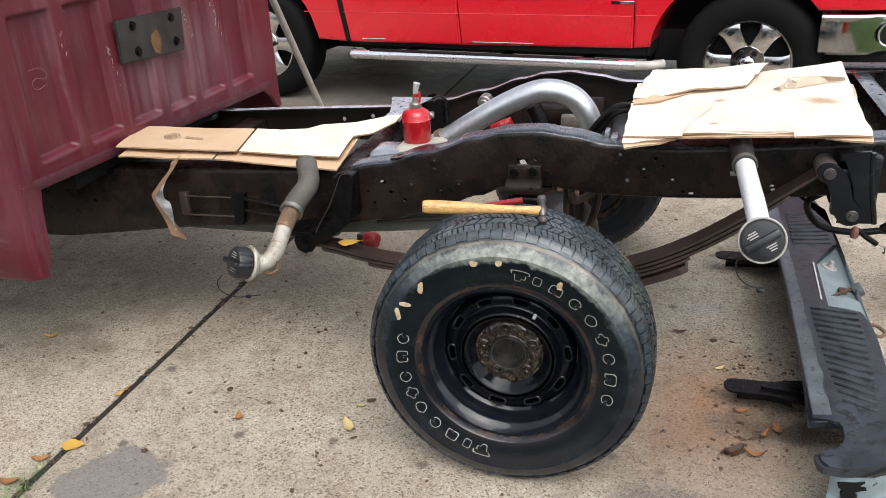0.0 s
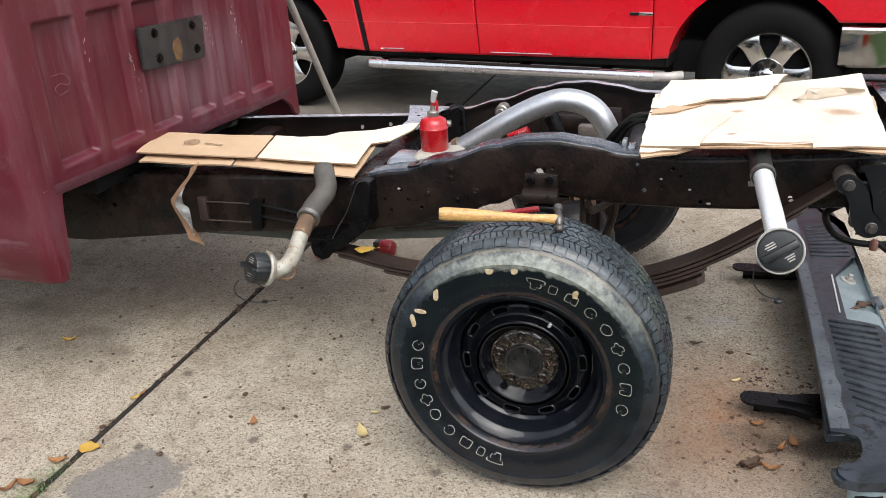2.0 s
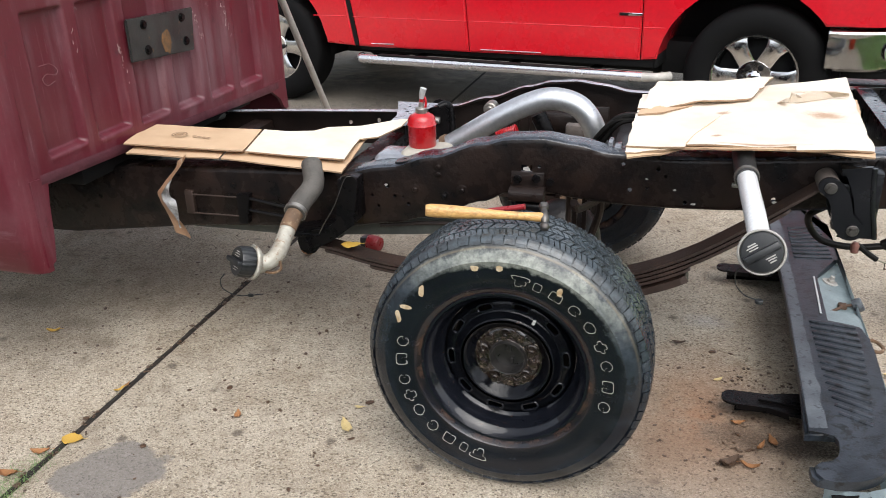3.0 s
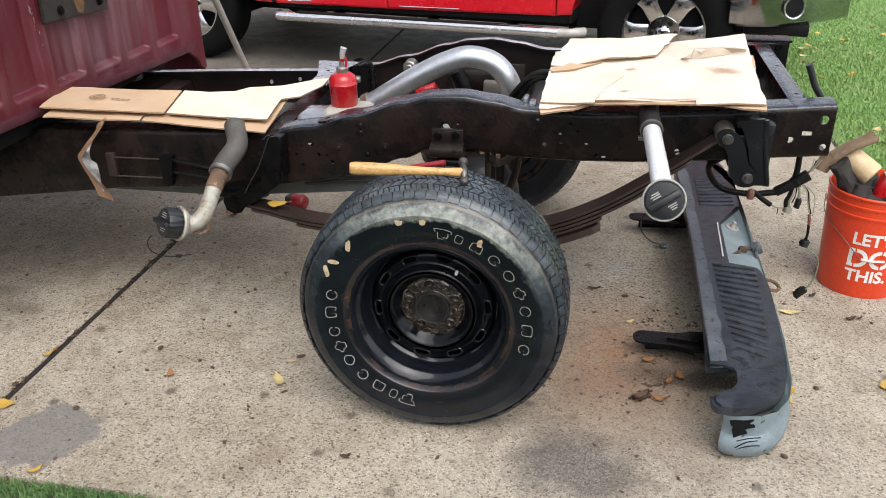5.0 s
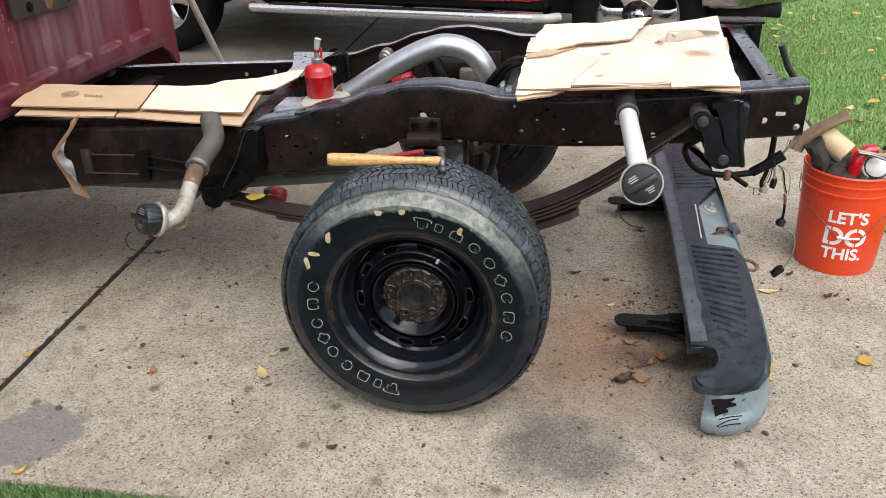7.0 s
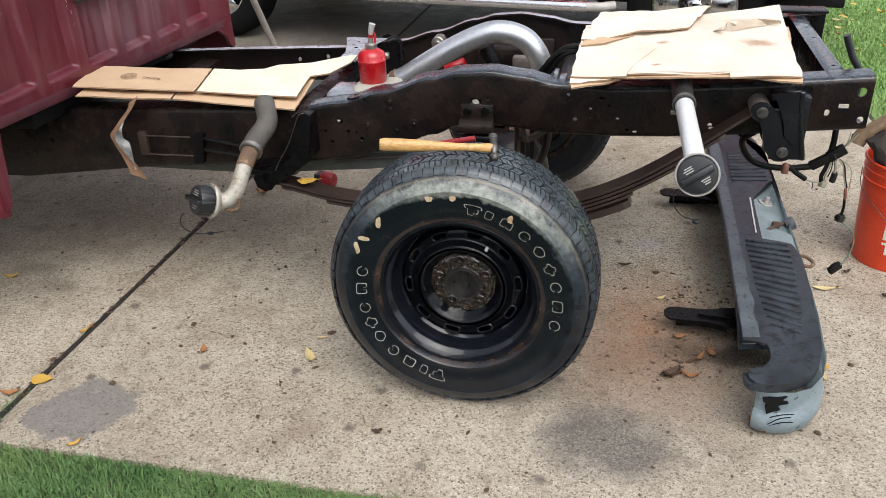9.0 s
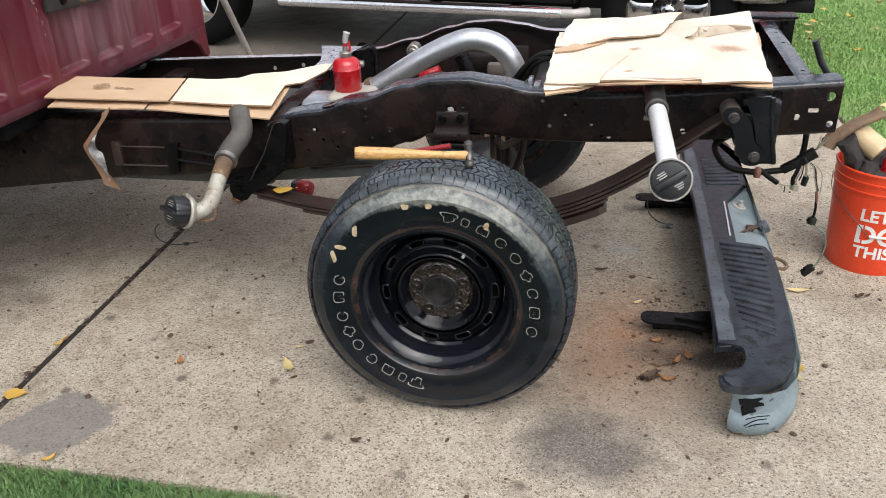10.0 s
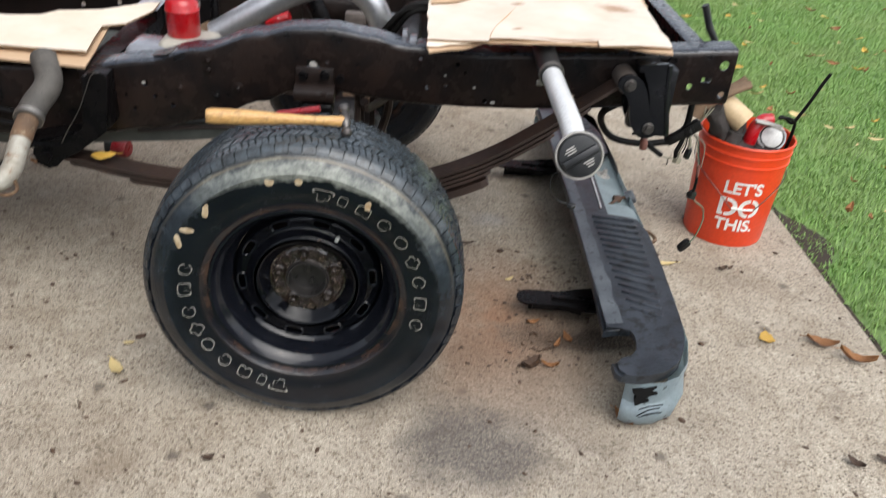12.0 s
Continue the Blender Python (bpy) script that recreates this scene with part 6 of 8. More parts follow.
sheet("cardboard_sheet", "brown flattened cardboard lying on the frame rail", [(-1.281, 0.373, 0.722), (-0.991, 0.429, 0.706), (-1.045, 0.690, 0.706), (-1.347, 0.632, 0.722)], "card", 3, 0.0018, 0.0012)
sheet("cardboard_sheet", "brown flattened cardboard lower layer on the rail", [(-0.987, 0.435, 0.704), (-0.578, 0.416, 0.692), (-0.618, 0.737, 0.705), (-1.049, 0.696, 0.704)], "card", 5, 0.0018, 0.0012)
printed = sheet("cardboard_sheet", "brown cardboard flap with a faded printed mark", [(-1.313, 0.411, 0.740), (-0.927, 0.465, 0.722), (-0.985, 0.708, 0.722), (-1.371, 0.635, 0.740)], "card", 7, 0.0018, 0.0012)
def cut_piece(label, pts, mat):
    """A flat piece of board cut to an outline."""
    b, o = bm_new(), Vector(pts[0])
    low = [b.verts.new(Vector(p) - o) for p in pts]
    top = [b.verts.new(Vector(p) - o + Vector((0, 0, 0.0045))) for p in pts]
    b.faces.new(top)
    b.faces.new(low[::-1])
    for k in range(len(low)):
        b.faces.new((low[k], low[(k + 1) % len(low)], top[(k + 1) % len(low)], top[k])).material_index = 1
    ob = finish("cardboard_sheet", b, mat, angle=30)
    ob.data.materials.append(M["card_edge"])
    ob.location = o
    return tagged(ob, label, "cardboard", "cardboard sheets on the frame")


cut_piece("pale cardboard flap cut in steps on the frame", [(-0.921, 0.472, 0.720), (-0.754, 0.467, 0.717), (-0.591, 0.473, 0.714), (-0.606, 0.567, 0.716), (-0.620, 0.674, 0.718), (-0.566, 0.704, 0.720), (-0.529, 0.827, 0.724), (-0.532, 0.912, 0.726), (-0.564, 0.902, 0.726), (-0.663, 0.808, 0.724), (-0.772, 0.777, 0.722), (-0.803, 0.730, 0.721), (-0.887, 0.711, 0.720), (-0.981, 0.716, 0.720)], "card_pale")
# faded printed mark: a ring and bars
o = Vector((-1.195, 0.544, 0.739))
for k, (dx, w, h) in enumerate(((0.0, 0.0, 0.0), (0.055, 0.012, 0.010), (0.072, 0.014, 0.010), (0.090, 0.012, 0.010), (0.105, 0.010, 0.010))):
    b = bm_new()
    if k == 0:
        lathe(b, [(0.021, 0), (0.026, 0), (0.026, 0.0006), (0.021, 0.0006)], 24, None, True)
        lathe(b, [(0.011, 0), (0.016, 0), (0.016, 0.0006), (0.011, 0.0006)], 24, None, True)
    else:
        box(b, dx - w / 2, dx + w / 2, -h / 2, h / 2, 0, 0.0006)
    bmesh.ops.translate(b, vec=o - printed.location + Vector((0, 0, 0.0052 - (dx * 0.06))), verts=b.verts)
    part("print_mark", b, "card_edge", printed)

sheet("cardboard_sheet", "stained brown cardboard lower layer over the rail", [(0.262, 0.356, 0.836), (0.808, 0.366, 0.850), (0.864, 0.913, 0.852), (0.257, 0.659, 0.838)], "card", 13, 0.003)
top_sheet = sheet("cardboard_sheet", "large pale cardboard sheet with grease marks over the rails", [TOP_CORNER, (0.817, 0.352, 0.858), (0.869, 1.176, 0.858), (0.248, 0.894, 0.848)], "card_top", 17, 0.006, 0.005, 40, 24,
                  cut=lambda u, v: v < 0.045 and 0.24 < u < 0.72 and abs(u - 0.48) < 0.24 - v)
b = bm_new()
fold = [(0.388, 0.363, 0.852), (0.406, 0.444, 0.852), (0.447, 0.561, 0.854), (0.497, 0.706, 0.854), (0.531, 0.829, 0.854)]
rows = []
for k, p in enumerate(smooth_line([Vector(p) - top_sheet.location for p in fold], 6)):
    w = 0.0012 + 0.0010 * abs(noise.noise((k * 0.7, 0, 0)))
    rows.append([b.verts.new(p + Vector((-w, 0, -0.001))), b.verts.new(p + Vector((0, 0, 0.0028))), b.verts.new(p + Vector((w, 0, -0.001)))])
for p, q in zip(rows, rows[1:]):
    for k in range(2):
        b.faces.new((p[k], p[k + 1], q[k + 1], q[k]))
part("crease", b, "card", top_sheet, "sharp brown crease")
# torn corner layers drooping over the rail
cut_piece("torn brown cardboard corner drooping over the rail", [(0.243, 0.333, 0.840), (0.323, 0.339, 0.842), (0.394, 0.373, 0.843), (0.337, 0.335, 0.838), (0.296, 0.327, 0.836), (0.269, 0.318, 0.832), (0.243, 0.316, 0.832)], "card_pale")
cut_piece("torn brown cardboard corner drooping over the rail", [(0.244, 0.325, 0.829), (0.310, 0.337, 0.832), (0.372, 0.358, 0.835), (0.331, 0.333, 0.828), (0.283, 0.316, 0.826), (0.249, 0.299, 0.824)], "card")
cut_piece("brown cardboard edge folded under the pale sheet", [(0.667, 0.379, 0.848), (0.821, 0.360, 0.850), (0.816, 0.330, 0.848), (0.762, 0.341, 0.847), (0.716, 0.363, 0.846)], "card")
torn = sheet("cardboard_sheet", "torn pale cardboard piece lying over another sheet", [(0.249, 0.670, 0.858), (0.561, 0.812, 0.868), (0.644, 1.104, 0.868), (0.289, 1.026, 0.860)], "card_pale", 23, 0.006, 0.010, 28, 10)
# brown strip that paints the shadow along the torn piece's edge
cut_piece("brown card strip standing in for the torn piece's shadow", [(0.252, 0.619, 0.853), (0.319, 0.652, 0.854), (0.400, 0.746, 0.855), (0.339, 0.755, 0.855), (0.255, 0.677, 0.853)], "card")
# small torn flap that curls up
b, o = bm_new(), Vector((0.664, 0.807, 0.864))
FLAP = (((0.655, 0.731, 0.882), (0.630, 0.792, 0.864)), ((0.666, 0.800, 0.882), (0.652, 0.807, 0.864)), ((0.676, 0.858, 0.882), (0.670, 0.801, 0.864)), ((0.685, 0.837, 0.882), (0.688, 0.802, 0.864)), ((0.693, 0.816, 0.882), (0.708, 0.817, 0.864)), ((0.709, 0.853, 0.882), (0.731, 0.839, 0.864)), ((0.725, 0.883, 0.882), (0.764, 0.862, 0.864)), ((0.765, 0.885, 0.882), (0.795, 0.886, 0.864)), ((0.831, 0.874, 0.882), (0.841, 0.910, 0.864)))
rows = []
for top_p, foot_p in FLAP:
    top_v, foot_v = Vector(top_p) - o, Vector(foot_p) - o
    rows.append([b.verts.new(foot_v), b.verts.new(foot_v.lerp(top_v, 0.5) + Vector((0, 0, 0.003))), b.verts.new(top_v)])
for p, q in zip(rows, rows[1:]):
    for k in range(2):
        b.faces.new((p[k], p[k + 1], q[k + 1], q[k]))
bmesh.ops.solidify(b, geom=b.faces[:], thickness=0.003)
ob = finish("cardboard_sheet", b, "card_pale")
ob.location = o
tagged(ob, "small curled torn flap of brown cardboard", "cardboard", "cardboard sheets on the frame")


# ---------------------------------------------------------------- tools
can = thing("oil_can", "red enamelled pump oil can with a steel spout", "oil can", pose(-0.383, 0.60, 0.7365) @ Matrix.Diagonal((0.93, 0.93, 0.90, 1.0)))
b = bm_new()
lathe(b, [(0, 0), (0.0435, 0), (0.0455, 0.003), (0.0455, 0.070), (0.0468, 0.072), (0.0468, 0.076), (0.0455, 0.078), (0.0450, 0.090), (0.040, 0.102), (0.026, 0.111), (0.0155, 0.114), (0, 0.114)], 40)
body = part("body", b, "can_red", can)
b = bm_new()
lathe(b, [(0.0462, 0.071), (0.0476, 0.0728), (0.0476, 0.0752), (0.0462, 0.077)], 40)
part("seam", b, "can_red", body)
b = bm_new()
lathe(b, [(0, 0.112), (0.0185, 0.112), (0.0195, 0.116), (0.0195, 0.128), (0.017, 0.131), (0.009, 0.134), (0.008, 0.150), (0, 0.150)], 28)
part("collar", b, "steel", can, "knurled steel collar")
b = bm_new()
tube(b, [(0.0, 0, 0.13), (0.001, 0, 0.15), (0.003, -0.002, 0.165)], 0.0075, 14)
tube(b, [(0.014, 0.0, 0.132), (0.016, 0, 0.15), (0.012, 0, 0.168)], 0.004, 8)
part("pump_stem", b, "can_red", can)
b = bm_new()
tube(b, [(0.003, -0.002, 0.162), (0.005, -0.004, 0.175), (0.010, -0.006, 0.192), (0.012, -0.006, 0.198)], lambda t: 0.008 + 0.0035 * t - (0.005 if t > 0.97 else 0), 14)
part("nozzle_cap", b, "cap_ring", can, "white plastic nozzle cap")

h0, h1 = Vector((-0.192, 0.010, 0.760)), Vector((0.074, 0.090, 0.733))
ham = thing("hammer", "ball-peen hammer with a varnished wooden handle", "hammer", pose(*h0))
d = (h1 - h0).normalized()
ln = (h1 - h0).length
mh = d.to_track_quat("X", "Z").to_matrix().to_4x4()
b = bm_new()
rings = []
for k in range(26):
    t = k / 25
    w = 0.0135 - 0.004 * step01(0.25, 0.75, t) + 0.002 * step01(0.85, 1, t) - (0.003 if k == 0 else 0)
    hgt = 0.0165 - 0.0065 * step01(0.15, 0.75, t) + 0.002 * step01(0.85, 1, t) - (0.003 if k == 0 else 0)
    rings.append([b.verts.new(mh @ Vector((t * ln, w * math.cos(a), hgt * math.sin(a)))) for a in (2 * math.pi * q / 16 for q in range(16))])
for p, q in zip(rings, rings[1:]):
    for k in range(16):
        b.faces.new((p[k], p[(k + 1) % 16], q[(k + 1) % 16], q[k]))
b.faces.new(rings[0])
b.faces.new(rings[-1])
part("handle", b, "wood_handle", ham)
b = bm_new()
hm = mh @ pose(ln + 0.004, 0, 0.002, 0, 0, 0) @ pose(0, 0, 0, -55, 0, 0) @ Matrix.Scale(0.80, 4)
lathe(b, [(0, -0.048), (0.008, -0.047), (0.013, -0.042), (0.0145, -0.036), (0.013, -0.029), (0.0085, -0.024), (0.0095, -0.018), (0.0135, -0.012), (0.0135, 0.012), (0.0105, 0.018), (0.010, 0.024), (0.0145, 0.029), (0.015, 0.042), (0.0135, 0.045), (0, 0.045)], 24, hm)
part("head", b, "dark_steel", ham, "worn steel ball-peen head")

d0, d1 = Vector((-0.156, 0.170, 0.691)), Vector((0.016, 0.170, 0.726))
drv = thing("screwdriver", "small screwdriver with a translucent red handle", "screwdriver", pose(*d0))
dv = d1 - d0
b = bm_new()
tube(b, [dv * 0.45, dv * 0.55, dv * 0.96, dv], lambda t: 0.0075 if 0.02 < t < 0.98 else 0.005, 10, 4)
part("handle", b, "red_handle", drv)
b = bm_new()
tube(b, [dv * 0.0, dv * 0.47], 0.003, 8)
part("shaft", b, "steel", drv)

lamp0 = Vector((-0.889, 1.389, 0.045))
lamp = thing("marker_lamp", "red plastic marker lamp lying on the concrete", "lamp", pose(lamp0.x, lamp0.y, 0.0, 0, 0, -12) @ Matrix.Scale(0.8, 4))
b = bm_new()
lathe(b, [(0, 0), (0.038, 0), (0.043, 0.01), (0.043, 0.06), (0.036, 0.075), (0, 0.08)], 24, pose(-0.02, 0, 0.044, 0, 90, 0))
part("lens", b, "red_handle", lamp, "red ribbed lens")
b = bm_new()
box(b, -0.055, -0.015, -0.035, 0.035, 0.006, 0.08, 0.008)
part("housing", b, "black_plastic", lamp)


# ---------------------------------------------------------------- hanging strip, pole and rod
s_line = [(-1.100, 0.400, 0.715), (-1.112, 0.395, 0.690), (-1.136, 0.385, 0.660), (-1.165, 0.375, 0.625), (-1.182, 0.370, 0.598), (-1.172, 0.372, 0.565), (-1.150, 0.380, 0.520), (-1.136, 0.385, 0.480), (-1.132, 0.388, 0.455)]
so = Vector(s_line[0])
strip = thing("paper_strip", "brown paper tape strip hanging twisted below the cardboard", "paper strip", pose(*so))
b = bm_new()
line = smooth_line([Vector(p) - so for p in s_line], 6)
rows = []
for i, p in enumerate(line):
    t = i / (len(line) - 1)
    half = 0.018 - 0.005 * step01(0.25, 0.45, t) + 0.010 * step01(0.55, 0.8, t) - 0.004 * step01(0.96, 1.0, t)
    wv = Vector((half, -0.010 * math.sin(t * 4), 0.012 * math.cos(t * 3.4)))
    rows.append([b.verts.new(p - wv), b.verts.new(p + wv * 0.1 + Vector((0, 0.005, 0))), b.verts.new(p + wv)])
for p, q in zip(rows, rows[1:]):
    for k in range(2):
        b.faces.new((p[k], p[k + 1], q[k + 1], q[k]))
bmesh.ops.solidify(b, geom=b.faces[:], thickness=0.0015)
part("tape", b, "strip", strip)
b = bm_new()
part_line = line[int(len(line) * 0.30):int(len(line) * 0.86)]
rows = []
for i, p in enumerate(part_line):
    t = i / (len(part_line) - 1)
    bulge = math.sin(math.pi * min(1.0, t * 1.08)) ** 0.7
    a = p + Vector((0.010, -0.006, 0.002))
    e = a + Vector((0.004 + 0.030 * bulge, -0.012 * math.sin(t * 9), 0.006 * math.sin(t * 13)))
    rows.append([b.verts.new(a), b.verts.new(a.lerp(e, 0.5) + Vector((0, -0.008 * math.sin(t * 14), 0))), b.verts.new(e)])
for p, q in zip(rows, rows[1:]):
    for k in range(2):
        b.faces.new((p[k], p[k + 1], q[k + 1], q[k]))
bmesh.ops.solidify(b, geom=b.faces[:], thickness=0.0012)
part("backing", b, "film", strip, "shiny pale film backing")

p0, p1 = Vector((-1.488, 2.350, 0.386)), Vector((-1.417, 1.800, 1.018))
dd = (p1 - p0).normalized()
foot = p0 - dd * (p0.z / dd.z)
pole = thing("pole", "pale grey metal pole leaning against the cab", "pole", pose(foot.x, foot.y, 0))
b = bm_new()
tube(b, [Vector((0, 0, 0.0)), p1 + dd * 0.5 - Vector((foot.x, foot.y, 0))], 0.0165, 14)
part("shaft", b, "pole_grey", pole)

rod = thing("brake_hose", "dark bent rubber-sleeved rod standing up behind the rail end", "rod", pose(*(1.016, 0.620, 0.796)))
b = bm_new()
oo = Vector((1.016, 0.620, 0.796))
tube(b, [oo * 0 + Vector((0.004, 0, -0.10)), Vector((0, 0, 0)), Vector((0.990, 0.620, 0.844)) - oo, Vector((0.965, 0.620, 0.902)) - oo], 0.0095, 12)
part("sleeve", b, "black_plastic", rod)


# ---------------------------------------------------------------- step bumper on the ground
bump_t = thing("step_bumper", "removed step bumper, black ribbed pads on pale blue chipped steel", "bumper", pose(0.86, 0.95, 0))
BX, BY = 0.86, 0.95
PAD_Z0, PAD_Z1 = 0.150, 0.176


near_half = [(0.862, 0.797), (0.945, 0.797), (0.968, 0.785), (0.976, 0.745), (0.977, 0.60), (0.968, 0.40), (0.956, 0.21), (0.938, 0.12), (0.905, 0.050), (0.86, 0.008), (0.80, -0.013), (0.752, -0.010), (0.740, 0.005), (0.738, 0.040),
             (0.766, 0.044), (0.796, 0.058), (0.816, 0.085), (0.824, 0.120), (0.825, 0.155), (0.814, 0.180), (0.785, 0.178), (0.740, 0.168), (0.752, 0.40), (0.757, 0.75), (0.759, 0.95)]
curved = [(v.x, v.y) for v in smooth_line([(x, y, 0) for x, y in near_half[3:12]], 4)]
near_half = near_half[:3] + curved + near_half[12:]
far_half = [(x, 1.9 - y) for x, y in near_half[-2:2:-1]] + [(0.972, 1.335), (0.955, 1.300), (0.868, 1.140)]
outline = [(x - BX, y - BY) for x, y in near_half + far_half]
b = bm_new()
prism(b, outline, PAD_Z0, PAD_Z1)
caps = [e for e in b.edges if all(abs(v.co.z - PAD_Z1) < 1e-5 for v in e.verts)]
bmesh.ops.bevel(b, geom=caps, offset=0.009, segments=4, affect="EDGES")
pad = part("step_pad", b, "step_pad", bump_t, "weathered black step pad with slanting ribs")
for flip in (False, True):
    for k in range(15 if not flip else 9):
        y = 0.778 - k * 0.037
        if flip:
            y = 0.595 - k * 0.037
        x0, x1 = 0.814 + 0.0004 * max(0, k - 8) ** 2, 0.948 - 0.00016 * k * k
        tilt = -7 - 1.5 * k
        yy = (y if not flip else 1.9 - y) - BY
        b = bm_new()
        box(b, -(x1 - x0) / 2, (x1 - x0) / 2, -0.0085, 0.0085, 0, 0.0075 - 0.00025 * k, 0.003, pose((x0 + x1) / 2 - BX, yy, PAD_Z1 - 0.002, 0, 0, tilt if not flip else -tilt))
        part("rib", b, "step_pad", pad)
b = bm_new()
inner = [(0.797 + 0.010 * noise.noise((y * 14, 4, 0)) - BX, y - BY) for y in np.arange(0.20, 1.70, 0.02)]
prism(b, [(0.752 - BX, 0.190 - BY)] + inner + [(0.752 - BX, 1.70 - BY), (0.764 - BX, 0.95 - BY)], PAD_Z1 - 0.010, PAD_Z1 + 0.0012)
part("edge_strip", b, "step_edge", bump_t, "chalky grey smooth edge of the step")
# outer shell: pale steel wall that wraps round both ends
prof_out = [(0.772, 0.010), (0.785, -0.004), (0.82, -0.010), (0.86, -0.004), (0.905, 0.022), (0.945, 0.085), (0.968, 0.17), (0.984, 0.38), (0.990, 0.62), (0.990, 0.95)]
full = [(x, y) for x, y in prof_out] + [(x, 1.9 - y) for x, y in prof_out[-2::-1]]
b = bm_new()
cols = []
for x, y in full:
    inn = Vector((0.87 - x, (0.30 if y < 0.95 else 1.60) - y)).normalized() if not 0.35 < y < 1.55 else Vector((-1, 0))
    cols.append([b.verts.new((x + inn.x * g - BX, y + inn.y * g - BY, z)) for z, g in ((0.0, 0.026), (0.010, 0.010), (0.03, -0.006), (0.055, -0.012), (0.070, -0.006), (0.082, 0.006), (0.120, 0.008), (0.126, 0.000), (0.150, 0.002))])
for p, q in zip(cols, cols[1:]):
    for k in range(8):
        b.faces.new((p[k], p[k + 1], q[k + 1], q[k]))
bmesh.ops.solidify(b, geom=b.faces[:], thickness=0.004)
part("steel_face", b, "bumper_blue", bump_t, "pale blue chipped steel face")
chip = [(0.786, -0.006, 0.147), (0.803, -0.006, 0.154), (0.844, -0.006, 0.162), (0.833, -0.006, 0.148), (0.850, -0.006, 0.136), (0.832, -0.006, 0.128), (0.822, -0.006, 0.120), (0.833, -0.006, 0.108), (0.817, -0.006, 0.099), (0.801, -0.006, 0.086), (0.796, -0.006, 0.111), (0.800, -0.006, 0.127), (0.790, -0.006, 0.133)]
b = bm_new()
prism(b, [(p[0] - BX, 0.080 + 0.80 * (p[2] - 0.086)) for p in chip], -0.0115 - BY, -0.001 - BY, "y")
part("paint_chip", b, "dark_trim", bump_t, "dark bare patch where the paint has gone", smooth=False)
for line in ([(0.808, -0.022, 0.079), (0.835, -0.021, 0.090), (0.865, -0.021, 0.097)], [(0.807, -0.021, 0.056), (0.832, -0.022, 0.078), (0.859, -0.022, 0.087)], [(0.812, -0.020, 0.052), (0.838, -0.022, 0.066), (0.866, -0.021, 0.071)]):
    b = bm_new()
    tube(b, [(p[0] - BX, p[1] - BY, p[2]) for p in line], 0.0014, 6, 4)
    part("scratch", b, "dark_trim", bump_t, "dark scratch through the paint")
# plate recess in the middle with its bolt, light socket and housing
b = bm_new()
prism(b, [(0.860 - BX, 0.158), (0.925 - BX, 0.138), (0.985 - BX, 0.128), (1.000 - BX, 0.112), (1.000 - BX, 0.085), (0.860 - BX, 0.120)], 0.905 - BY, 1.345 - BY, "y")
part("recess_plate", b, "bumper_grey", bump_t, "dull blue-grey recess plate")
b = bm_new()
prism(b, [(0.860 - BX, 0.166), (0.960 - BX, 0.158), (0.984 - BX, 0.146), (0.990 - BX, 0.120), (0.860 - BX, 0.120)], 0.790 - BY, 0.905 - BY, "y")
part("recess_step", b, "bumper_grey", bump_t, "raised blue-grey shelf beside the recess")
b = bm_new()
prism(b, [(0.853 - BX, 0.845 - BY), (0.858 - BX, 0.845 - BY), (0.868 - BX, 1.128 - BY), (0.863 - BX, 1.128 - BY)], 0.135, 0.180)
part("recess_wall", b, "cap_ring", bump_t, "bright bare edge of the recess")
for yy in (0.875, 0.965):
    b = bm_new()
    disc(b, pose(0.859 + (yy - 0.86) * 0.035 - BX, yy - BY, 0.170, 0, -90, 0), 0.004, 0.008, 10)
    part("rivet", b, "black_part", bump_t)
b = bm_new()
bolt_m = pose(0.930 - BX, 1.180 - BY, 0.137, 0, 16, 0)
disc(b, bolt_m, 0.027, 0.004, 28, 0.001)
hexagon(b, bolt_m @ pose(0, 0, 0.004), 0.013, 0.009)
disc(b, bolt_m @ pose(0, 0, 0.012), 0.008, 0.014, 12, 0.001)
part("ball_bolt", b, "pole_grey", bump_t, "pale bolt and washer in the recess")
b = bm_new()
tube(b, [(0.868 - BX, 0.880 - BY, 0.160), (0.905 - BX, 0.925 - BY, 0.152), (0.945 - BX, 0.985 - BY, 0.142), (0.985 - BX, 1.020 - BY, 0.136)], 0.005, 8)
box(b, 0.930 - BX, 0.958 - BX, 0.975 - BY, 1.005 - BY, 0.132, 0.150, 0.006)
part("light_socket", b, "dark_rust", bump_t, "rusty plate-light socket")
b = bm_new()
disc(b, pose(0.985 - BX, 1.020 - BY, 0.128, 0, 60, 0), 0.024, 0.03, 20, 0.004)
part("plate_light", b, "step_edge", bump_t, "grey plate-light housing")
